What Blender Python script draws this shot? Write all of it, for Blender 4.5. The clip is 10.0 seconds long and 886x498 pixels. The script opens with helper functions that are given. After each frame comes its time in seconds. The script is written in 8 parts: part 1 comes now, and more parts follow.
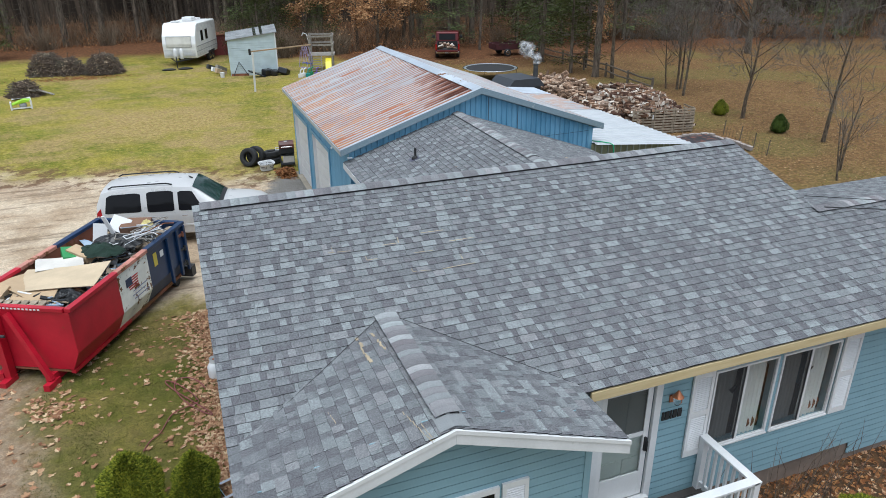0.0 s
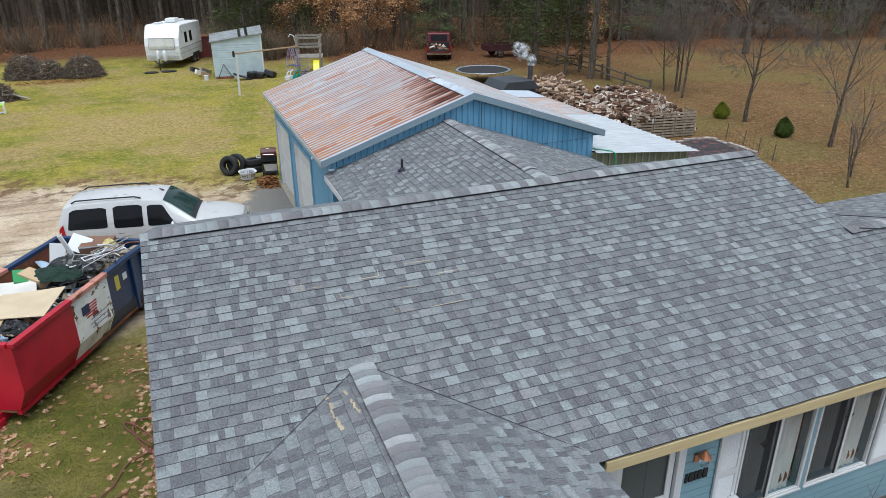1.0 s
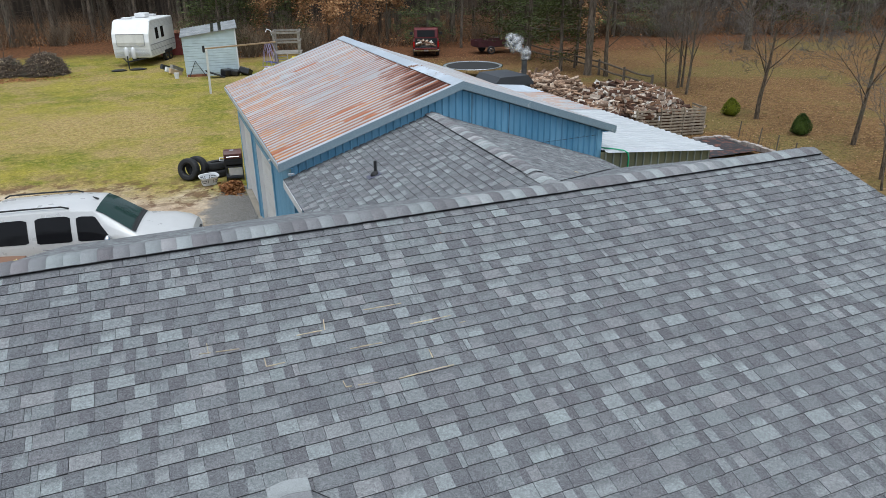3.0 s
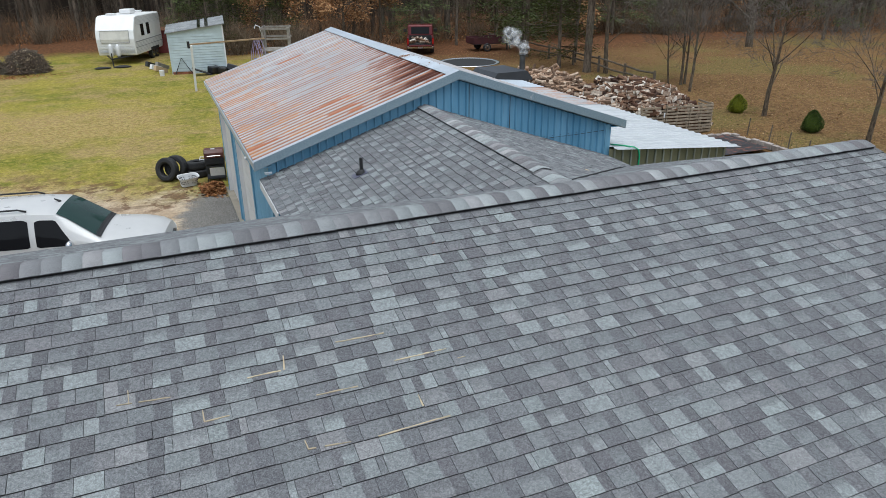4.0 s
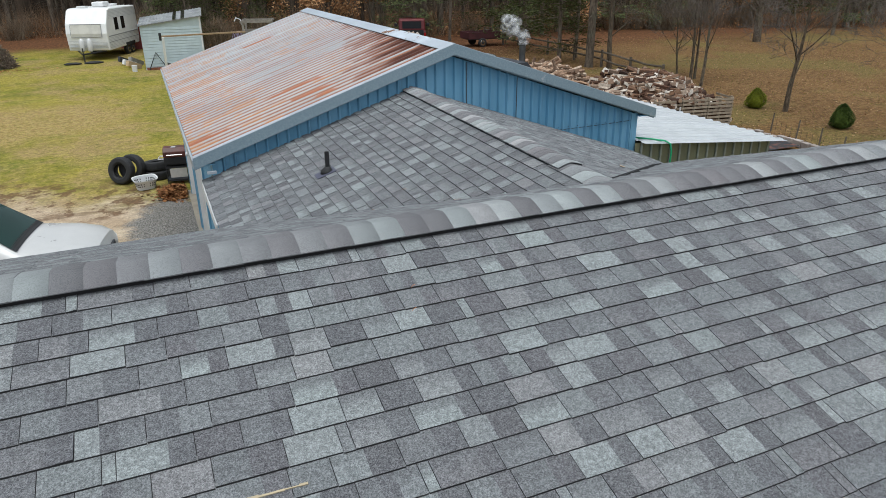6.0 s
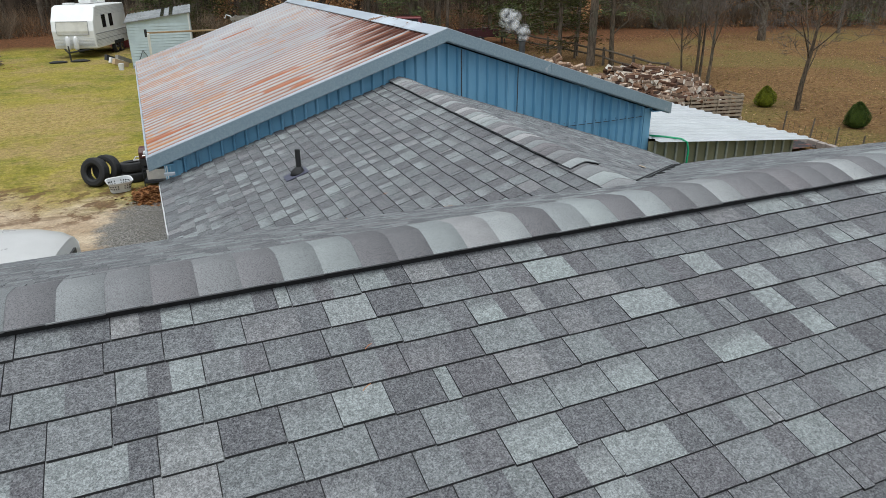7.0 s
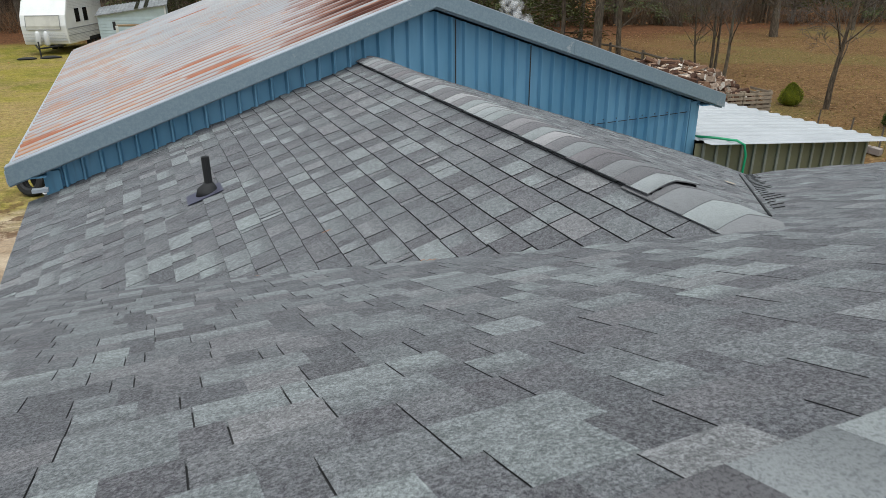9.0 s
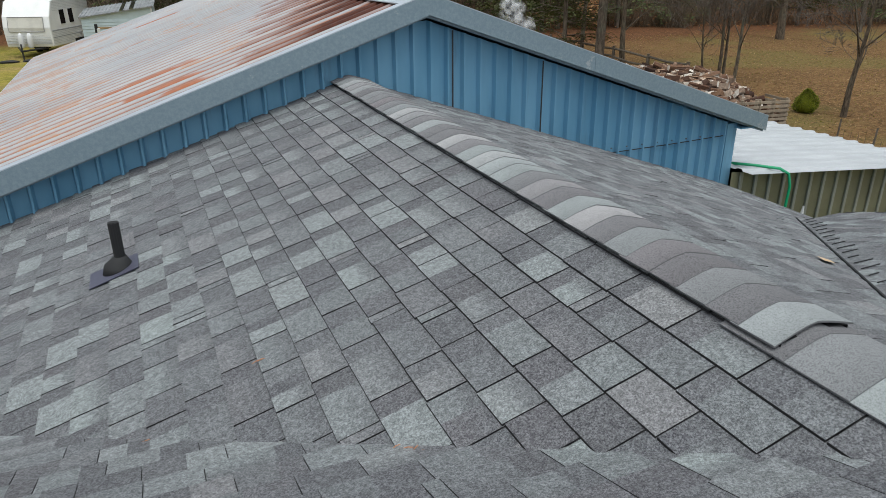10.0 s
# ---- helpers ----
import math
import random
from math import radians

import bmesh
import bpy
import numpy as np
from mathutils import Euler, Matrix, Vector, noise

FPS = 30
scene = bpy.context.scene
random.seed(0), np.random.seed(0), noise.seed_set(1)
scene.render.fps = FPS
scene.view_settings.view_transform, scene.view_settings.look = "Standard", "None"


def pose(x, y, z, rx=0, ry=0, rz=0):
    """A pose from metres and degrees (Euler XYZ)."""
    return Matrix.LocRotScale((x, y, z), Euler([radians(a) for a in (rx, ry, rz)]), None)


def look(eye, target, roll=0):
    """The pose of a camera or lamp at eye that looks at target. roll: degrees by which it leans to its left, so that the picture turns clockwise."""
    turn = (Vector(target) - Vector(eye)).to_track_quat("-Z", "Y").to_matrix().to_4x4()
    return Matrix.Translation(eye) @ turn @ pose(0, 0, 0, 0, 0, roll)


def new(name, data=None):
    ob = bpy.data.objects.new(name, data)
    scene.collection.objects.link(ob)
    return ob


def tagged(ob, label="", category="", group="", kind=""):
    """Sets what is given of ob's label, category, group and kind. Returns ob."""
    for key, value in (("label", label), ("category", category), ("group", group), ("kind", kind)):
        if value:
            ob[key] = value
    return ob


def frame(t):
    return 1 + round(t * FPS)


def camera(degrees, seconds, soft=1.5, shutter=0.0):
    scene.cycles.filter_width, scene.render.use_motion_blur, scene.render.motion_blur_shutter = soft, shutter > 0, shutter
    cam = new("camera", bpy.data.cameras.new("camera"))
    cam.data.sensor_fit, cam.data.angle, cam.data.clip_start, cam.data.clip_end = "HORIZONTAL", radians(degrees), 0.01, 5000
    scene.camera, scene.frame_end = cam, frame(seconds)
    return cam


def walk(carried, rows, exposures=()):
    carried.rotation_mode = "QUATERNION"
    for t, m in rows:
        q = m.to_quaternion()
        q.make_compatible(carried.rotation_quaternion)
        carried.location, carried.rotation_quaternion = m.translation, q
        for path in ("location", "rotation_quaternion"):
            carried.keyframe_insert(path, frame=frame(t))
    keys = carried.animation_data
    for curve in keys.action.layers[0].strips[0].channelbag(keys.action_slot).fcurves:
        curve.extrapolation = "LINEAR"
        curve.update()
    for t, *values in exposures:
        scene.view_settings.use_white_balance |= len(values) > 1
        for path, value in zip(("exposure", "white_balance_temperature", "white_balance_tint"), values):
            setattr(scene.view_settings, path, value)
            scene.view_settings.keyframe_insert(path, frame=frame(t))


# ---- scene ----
cam = camera(65.9, 10.0, soft=0.55, shutter=0.05)
METRES, EYE, TILT, LEAN, TURN = 13.8, 8.37, 0.0, 0.0, -20.7
ROWS = [
    (0.0, 0.0, 0.0, 0.0, -0.18, -23.51, 0.42),
    (0.5, 0.0032, 0.0544, -0.0063, -0.56, -23.48, 0.47),
    (1.0, 0.007, 0.1082, -0.0116, -0.79, -23.44, 0.5),
    (1.5, 0.0106, 0.161, -0.02, -0.87, -23.4, 0.53),
    (2.0, 0.0137, 0.2117, -0.0361, -1.04, -23.35, 0.55),
    (2.5, 0.0166, 0.2614, -0.0551, -1.34, -23.29, 0.56),
    (3.0, 0.0199, 0.3107, -0.0715, -1.66, -23.24, 0.56),
    (4.5, 0.0245, 0.4551, -0.1208, -2.25, -23.09, 0.56),
    (5.0, 0.0254, 0.502, -0.1363, -2.45, -23.02, 0.57),
    (5.5, 0.0278, 0.548, -0.1509, -2.54, -22.97, 0.56),
    (7.0, 0.043, 0.6798, -0.1915, -2.72, -22.78, 0.52),
    (7.5, 0.0466, 0.7214, -0.2024, -2.78, -22.72, 0.52),
    (8.0, 0.051, 0.7666, -0.2145, -2.83, -22.67, 0.53),
    (8.5, 0.0557, 0.8134, -0.2258, -2.88, -22.65, 0.49),
    (9.0, 0.0586, 0.8621, -0.2359, -2.96, -22.64, 0.46),
    (9.5, 0.0616, 0.9123, -0.2367, -3.04, -22.64, 0.44),
    (10.0, 0.0661, 0.963, -0.2368, -3.12, -22.62, 0.42),
]
walk(cam, [(t, pose(0, 0, EYE, TILT, LEAN, TURN) @ pose(METRES * x, METRES * y, METRES * z, 90 + pitch, roll, yaw)) for t, x, y, z, yaw, pitch, roll in ROWS],
     exposures=((0.0, 0.50, 5850, 5), (2.5, 0.39, 5900, 5), (6.0, 0.35, 6200, 4.5), (10.0, 0.30, 6350, 4.5)))

# ---- light: overcast late autumn day ----
SUN_DIR = (77.0, 195.0)  # elevation, azimuth in degrees
world = bpy.data.worlds.new("overcast_sky")
scene.world = world
world.use_nodes = True
wn, wl = world.node_tree.nodes, world.node_tree.links
sky = wn.new("ShaderNodeTexSky")
sky.sky_type = "NISHITA"
sky.sun_disc = False
sky.sun_elevation, sky.sun_rotation = radians(SUN_DIR[0]), radians(SUN_DIR[1])
sky.air_density, sky.dust_density, sky.ozone_density = 1.0, 3.0, 1.0
pale = wn.new("ShaderNodeHueSaturation")
pale.inputs["Saturation"].default_value = 0.3
wl.new(sky.outputs[0], pale.inputs["Color"])
wl.new(pale.outputs[0], wn["Background"].inputs[0])
wn["Background"].inputs[1].default_value = 0.15
sun = new("sun", bpy.data.lights.new("sun", "SUN"))
sun.data.energy, sun.data.angle, sun.data.color = 1.2, radians(60), (1.0, 0.99, 0.97)
az, el = radians(SUN_DIR[1]), radians(SUN_DIR[0])
sun.matrix_world = look((math.sin(az) * math.cos(el) * 60, math.cos(az) * math.cos(el) * 60, math.sin(el) * 60), (0, 0, 0))


# ---- mesh and node tools ----
class M:
    """Collects faces of one mesh."""

    def __init__(self):
        self.v, self.f = [], []

    def poly(self, pts):
        n = len(self.v)
        self.v += [tuple(p) for p in pts]
        self.f.append(tuple(range(n, n + len(pts))))
        return self

    def box(self, lo, hi, m=None):
        n = len(self.v)
        p = [Vector((x, y, z)) for z in (lo[2], hi[2]) for y in (lo[1], hi[1]) for x in (lo[0], hi[0])]
        self.v += [tuple(m @ q if m else q) for q in p]
        self.f += [tuple(n + i for i in q) for q in ((0, 2, 3, 1), (4, 5, 7, 6), (0, 1, 5, 4), (2, 6, 7, 3), (0, 4, 6, 2), (1, 3, 7, 5))]
        return self

    def tube(self, pts, radii, n=8, caps=True):
        """A tube along pts; radii is one number or one a point."""
        pts = [Vector(p) for p in pts]
        if not hasattr(radii, "__len__"):
            radii = [radii] * len(pts)
        base, last = len(self.v), None
        for i, p in enumerate(pts):
            d = (pts[min(i + 1, len(pts) - 1)] - pts[max(i - 1, 0)]).normalized()
            a = d.orthogonal() if last is None else last - d * last.dot(d)
            a = (a if a.length > 1e-6 else d.orthogonal()).normalized()
            last, b = a, d.cross(a.normalized())
            for k in range(n):
                w = 2 * math.pi * k / n
                self.v.append(tuple(p + (a * math.cos(w) + b * math.sin(w)) * radii[i]))
        for i in range(len(pts) - 1):
            for k in range(n):
                q, r = base + i * n, base + (i + 1) * n
                self.f.append((q + k, q + (k + 1) % n, r + (k + 1) % n, r + k))
        if caps:
            self.f.append(tuple(base + k for k in reversed(range(n))))
            self.f.append(tuple(base + (len(pts) - 1) * n + k for k in range(n)))
        return self

    def prism(self, outline, axis, lo, hi):
        """An outline of 2D points, extruded along an axis (0, 1 or 2) from lo to hi."""
        def put(p, h):
            q = list(p)
            q.insert(axis, h)
            return tuple(q)
        n, k = len(self.v), len(outline)
        self.v += [put(p, lo) for p in outline] + [put(p, hi) for p in outline]
        self.f += [tuple(n + i for i in range(k)), tuple(n + k + i for i in reversed(range(k)))]
        self.f += [(n + i, n + k + i, n + k + (i + 1) % k, n + (i + 1) % k) for i in range(k)]
        return self

    def grid(self, rows, closed=False):
        """A skin over rows of equally many points."""
        n, k = len(self.v), len(rows[0])
        for r in rows:
            self.v += [tuple(p) for p in r]
        for i in range(len(rows) - 1):
            for j in range(k if closed else k - 1):
                a, b = n + i * k, n + (i + 1) * k
                self.f.append((a + j, a + (j + 1) % k, b + (j + 1) % k, b + j))
        return self

    def ball(self, c, r, n=8, squash=(1, 1, 1), rough=0.0, rng=random):
        rows = []
        for i in range(n // 2 + 1):
            th = math.pi * i / (n // 2)
            rows.append([(c[0] + r * squash[0] * math.sin(th) * math.cos(2 * math.pi * j / n) * (1 + rough * rng.uniform(-1, 1)),
                          c[1] + r * squash[1] * math.sin(th) * math.sin(2 * math.pi * j / n) * (1 + rough * rng.uniform(-1, 1)),
                          c[2] + r * squash[2] * math.cos(th)) for j in range(n)])
        return self.grid(rows, True)

    def data(self, name, smooth=False, fix=True):
        me = bpy.data.meshes.new(name)
        me.from_pydata(self.v, [], self.f)
        if fix and len(self.f) < 20000:
            bm = bmesh.new()
            bm.from_mesh(me)
            bmesh.ops.recalc_face_normals(bm, faces=bm.faces)
            bm.to_mesh(me)
            bm.free()
        me.update()
        if smooth:
            me.polygons.foreach_set("use_smooth", [True] * len(me.polygons))
        return me


def part(name, m, material, parent=None, label="", smooth=False, bevel=0.0, fix=True, at=None):
    """Links a collected mesh (or mesh data) as one object."""
    me = m.data(name, smooth, fix) if isinstance(m, M) else m
    if not me.materials:
        me.materials.append(material)
    ob = new(name, me)
    ob.parent = parent
    if at is not None:
        ob.matrix_basis = at
    if label:
        tagged(ob, label)
    if bevel:
        b = ob.modifiers.new("bevel", "BEVEL")
        b.width, b.segments, b.limit_method, b.angle_limit = bevel, 2, "ANGLE", radians(40)
    return ob


def thing(name, label, category, at=None, group="", kind=""):
    ob = new(name)
    ob.empty_display_size = 0.2
    if at is not None:
        ob.matrix_basis = at
    return tagged(ob, label, category, group, kind)


def smoothstep(a, b, x):
    t = min(1.0, max(0.0, (x - a) / (b - a)))
    return t * t * (3 - 2 * t)


class Mat:
    """A node material, built up step by step."""

    def __init__(self, name, rough=0.7, metal=0.0, coords="Position"):
        self.mat = bpy.data.materials.new(name)
        self.mat.use_nodes = True
        self.t = self.mat.node_tree
        self.b = self.t.nodes["Principled BSDF"]
        self.b.inputs["Roughness"].default_value, self.b.inputs["Metallic"].default_value = rough, metal
        if coords == "Position":
            self.pos = self.node("ShaderNodeNewGeometry").outputs["Position"]
        else:
            self.pos = self.node("ShaderNodeTexCoord").outputs[coords]

    def node(self, kind, **inputs):
        n = self.t.nodes.new(kind)
        for key, value in inputs.items():
            self.set(n.inputs[key.replace("_", " ")], value)
        return n

    def set(self, socket, value):
        if isinstance(value, bpy.types.NodeSocket):
            self.t.links.new(value, socket)
        elif hasattr(socket.default_value, "__len__") and not hasattr(value, "__len__"):
            socket.default_value = [value] * 3 + ([1.0] if len(socket.default_value) == 4 else [])
        elif hasattr(value, "__len__") and len(value) == 3 and len(socket.default_value) == 4:
            socket.default_value = (*value, 1.0)
        else:
            socket.default_value = value

    def noise(self, scale, detail=3.0, rough=0.55, stretch=None):
        v = self.pos
        if stretch:
            mp = self.node("ShaderNodeMapping", Vector=v, Scale=stretch)
            v = mp.outputs[0]
        return self.node("ShaderNodeTexNoise", Vector=v, Scale=scale, Detail=detail, Roughness=rough).outputs[0]

    def step(self, fac, lo, hi):
        n = self.node("ShaderNodeMapRange", Value=fac)
        n.interpolation_type = "SMOOTHSTEP"
        n.inputs[1].default_value, n.inputs[2].default_value = lo, hi
        return n.outputs[0]

    def math(self, op, a, b=0.0):
        n = self.t.nodes.new("ShaderNodeMath")
        n.operation = op
        self.set(n.inputs[0], a)
        self.set(n.inputs[1], b)
        return n.outputs[0]

    def mix(self, fac, a, b, mode="MIX"):
        n = self.t.nodes.new("ShaderNodeMix")
        n.data_type, n.blend_type = "RGBA", mode
        self.set(n.inputs[0], fac)
        self.set(n.inputs[6], a)
        self.set(n.inputs[7], b)
        return n.outputs[2]

    def ramp(self, fac, stops):
        n = self.node("ShaderNodeValToRGB", Fac=fac)
        e = n.color_ramp.elements
        while len(e) < len(stops):
            e.new(0.5)
        for k, (p, c) in enumerate(stops):
            e[k].position, e[k].color = p, (*c, 1.0)
        return n.outputs[0]

    def rand(self):
        """A number of its own for each piece, joined or not."""
        g = self.node("ShaderNodeNewGeometry").outputs["Random Per Island"]
        o = self.node("ShaderNodeObjectInfo").outputs["Random"]
        return self.math("FRACT", self.math("ADD", g, o))

    def bump(self, height, strength=0.3, distance=0.01):
        n = self.node("ShaderNodeBump", Height=height, Strength=strength, Distance=distance)
        self.t.links.new(n.outputs[0], self.b.inputs["Normal"])

    def done(self, color=None, rough=None):
        if color is not None:
            self.set(self.b.inputs["Base Color"], color)
        if rough is not None:
            self.set(self.b.inputs["Roughness"], rough)
        return self.mat


def plain(name, base, rough=0.7, metal=0.0, var=0.12, scale=2.0, fine=30.0, bump=0.15, stain=None, stain_at=(0.6, 0.75), coords="Position"):
    """Paint, plastic, wood or stone with broad and fine variation and, where given, stains."""
    m = Mat(name, rough, metal, coords)
    lo, hi = [c * (1 - var) for c in base], [min(1.0, c * (1 + var)) for c in base]
    broad, grain = m.noise(scale, 4), m.noise(fine, 3)
    col = m.mix(m.step(broad, 0.3, 0.7), lo, hi)
    col = m.mix(m.math("MULTIPLY", grain, 0.35), col, [c * 0.6 for c in base])
    if stain:
        col = m.mix(m.step(m.noise(scale * 2.3, 6, 0.65), *stain_at), col, stain)
    m.bump(grain, bump, 0.005)
    return m.done(col, m.math("ADD", m.math("MULTIPLY", broad, 0.2), rough - 0.1))


# ---- materials ----
def make_shingle(name="asphalt_shingle", cap=False):
    m = Mat(name, 0.92)
    r = m.rand()
    stops = [(0.0, (0.130, 0.116, 0.124)), (0.26, (0.188, 0.172, 0.180)), (0.50, (0.250, 0.245, 0.250)), (0.70, (0.31, 0.325, 0.325)), (0.84, (0.40, 0.428, 0.420)), (1.0, (0.49, 0.522, 0.510))] if cap else [(0.0, (0.046, 0.042, 0.052)), (0.20, (0.070, 0.066, 0.079)), (0.36, (0.102, 0.102, 0.112)), (0.58, (0.162, 0.171, 0.177)), (0.82, (0.236, 0.257, 0.255)), (1.0, (0.355, 0.391, 0.379))]
    uv = m.node("ShaderNodeSeparateXYZ", Vector=m.node("ShaderNodeTexCoord").outputs["UV"])
    if not cap:  # dark bands and pale bands
        dark = m.step(uv.outputs[0], 1.4, 1.6)
        r = m.mix(dark, m.math("ADD", 0.40, m.math("MULTIPLY", r, 0.55)), m.math("MULTIPLY", r, 0.36))
    tab = m.ramp(r, stops)
    tint = m.math("FRACT", m.math("MULTIPLY", r, 7.31))
    tab = m.mix(1.0, tab, m.ramp(tint, [(0.0, (1.10, 0.975, 1.01)), (0.30, (1.02, 0.995, 1.02)), (0.6, (1.0, 1.0, 1.03)), (1.0, (0.98, 1.005, 1.015))]), "MULTIPLY")
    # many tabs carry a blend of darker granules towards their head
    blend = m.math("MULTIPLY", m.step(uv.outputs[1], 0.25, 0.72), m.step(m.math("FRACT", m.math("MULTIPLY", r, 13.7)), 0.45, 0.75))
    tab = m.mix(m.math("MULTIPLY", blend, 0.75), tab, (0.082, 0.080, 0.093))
    wear = m.noise(0.7, 4)
    tab = m.mix(m.math("MULTIPLY", m.step(wear, 0.45, 0.75), 0.15), tab, (0.150, 0.147, 0.157))
    streak = m.noise(9.0, 3)
    tab = m.mix(m.math("MULTIPLY", m.step(streak, 0.35, 0.75), 0.18), tab, (0.105, 0.104, 0.116))
    # granules: pale and black grains, in a coarser and a finer size
    speck, grit = m.noise(190.0 if cap else 150.0, 5, 0.9), m.noise(190.0, 3, 0.8)
    tab = m.mix(m.step(speck, 0.40, 0.60), m.mix(0.56, tab, (0.02, 0.02, 0.024)), m.mix(0.33, tab, (0.46, 0.48, 0.48)))
    tab = m.mix(m.math("MULTIPLY", m.step(grit, 0.50, 0.62), 0.35), tab, m.mix(0.70, tab, (0.02, 0.02, 0.024)))
    if not cap:
        tab = m.mix(1.0, tab, m.mix(m.step(m.noise(48.0, 3, 0.75), 0.42, 0.58), (0.80, 0.80, 0.80), (1.13, 1.13, 1.13)), "MULTIPLY")
    m.bump(m.math("ADD", speck, m.math("MULTIPLY", grit, 0.6)), 0.6, 0.004)
    return m.done(tab)


def make_rust_roof():
    """Galvanised sheet that rusts rib by rib: brown flanks, orange patches, and dark tongues that run down from the ridge."""
    m = Mat("rusted_galvanised_sheet", 0.6)
    m.b.inputs["Specular IOR Level"].default_value = 0.12
    sep = m.node("ShaderNodeSeparateXYZ", Vector=m.pos)
    x, y = sep.outputs[0], sep.outputs[1]
    rib = m.math("DIVIDE", m.math("SUBTRACT", y, 17.69), 0.2)
    f, k = m.math("FRACT", rib), m.math("FLOOR", rib)

    def own(shift):
        n = m.node("ShaderNodeTexWhiteNoise")
        n.noise_dimensions = "1D"
        m.set(n.inputs["W"], m.math("ADD", k, shift))
        return n.outputs[0]

    def along(scale, shift, detail=4):
        """Noise that is stretched down the slope and differs from rib to rib."""
        v = m.node("ShaderNodeCombineXYZ", X=m.math("MULTIPLY", x, scale), Y=m.math("MULTIPLY", k, 3.7), Z=m.math("ADD", m.math("MULTIPLY", f, 0.35), shift)).outputs[0]
        return m.node("ShaderNodeTexNoise", Vector=v, Scale=1.0, Detail=detail, Roughness=0.62).outputs[0]

    fine, broad, blot = m.noise(16.0, 4, 0.65), m.noise(0.55, 4, 0.6), m.noise(2.2, 5, 0.7)
    south = m.math("SUBTRACT", 1.0, m.step(y, 18.2, 24.5))
    down = m.math("ABSOLUTE", m.math("SUBTRACT", x, 7.88))
    eave = m.step(down, 1.6, 4.0)
    base = m.mix(m.step(broad, 0.35, 0.65), (0.35, 0.365, 0.385), (0.43, 0.445, 0.46))
    base = m.mix(m.math("MULTIPLY", m.step(blot, 0.46, 0.66), 0.25), base, (0.38, 0.33, 0.30))
    # the pans rust, and the flank that water runs down
    pan = m.math("MULTIPLY", m.step(f, 0.08, 0.16), m.math("SUBTRACT", 1.0, m.step(f, 0.50, 0.60)))
    rust = m.math("ADD", m.math("MULTIPLY", along(0.55, 0.0), 0.8), m.math("ADD", m.math("MULTIPLY", broad, 0.5), m.math("ADD", m.math("MULTIPLY", south, 0.15), m.math("MULTIPLY", m.math("SUBTRACT", own(21.0), 0.5), 0.55))))
    line = m.math("MULTIPLY", m.math("ADD", m.math("MULTIPLY", pan, 0.88), 0.05), m.step(rust, 0.30, 0.64))
    col = m.mix(line, base, m.mix(fine, (0.19, 0.062, 0.028), (0.38, 0.150, 0.060)))
    # orange patches that keep to single sheets, most towards the eave
    patch = m.math("ADD", along(0.9, 7.0, 5), m.math("ADD", m.math("MULTIPLY", m.math("SUBTRACT", blot, 0.5), 0.5), m.math("MULTIPLY", eave, 0.12)))
    col = m.mix(m.math("MULTIPLY", m.math("MULTIPLY", m.step(patch, 0.60, 0.66), m.math("ADD", m.math("MULTIPLY", pan, 0.55), 0.45)), 0.72), col, m.mix(fine, (0.36, 0.135, 0.045), (0.50, 0.235, 0.080)))
    col = m.mix(m.math("MULTIPLY", m.step(m.math("ADD", along(0.5, 19.0, 3), m.math("MULTIPLY", m.math("SUBTRACT", own(11.0), 0.5), 0.35)), 0.70, 0.74), 0.85), col, m.mix(fine, (0.28, 0.085, 0.04), (0.42, 0.15, 0.06)))
    # dark tongues from the ridge
    reach = m.math("ADD", m.math("MULTIPLY", m.math("ADD", 0.12, m.math("MULTIPLY", own(0.0), 1.35)), south), m.math("MULTIPLY", own(5.0), 0.28))
    tongue = m.math("ADD", m.math("SUBTRACT", reach, down), m.math("MULTIPLY", m.math("SUBTRACT", fine, 0.5), 0.35))
    west = m.math("SUBTRACT", 1.0, m.step(x, 7.86, 7.90))
    col = m.mix(m.math("MULTIPLY", m.math("MULTIPLY", m.step(tongue, -0.14, 0.05), west), m.math("ADD", m.math("MULTIPLY", pan, 0.5), 0.5)), col, m.mix(fine, (0.13, 0.040, 0.022), (0.27, 0.095, 0.042)))
    col = m.mix(m.math("MULTIPLY", m.math("MULTIPLY", m.step(tongue, 0.25, 0.75), m.step(south, 0.35, 0.8)), west), col, m.mix(fine, (0.030, 0.013, 0.010), (0.12, 0.036, 0.020)))
    worn = m.step(m.math("ADD", line, m.step(patch, 0.64, 0.70)), 0.2, 0.7)
    m.bump(fine, 0.2, 0.004)
    return m.done(col, m.math("ADD", 0.52, m.math("MULTIPLY", worn, 0.25)))


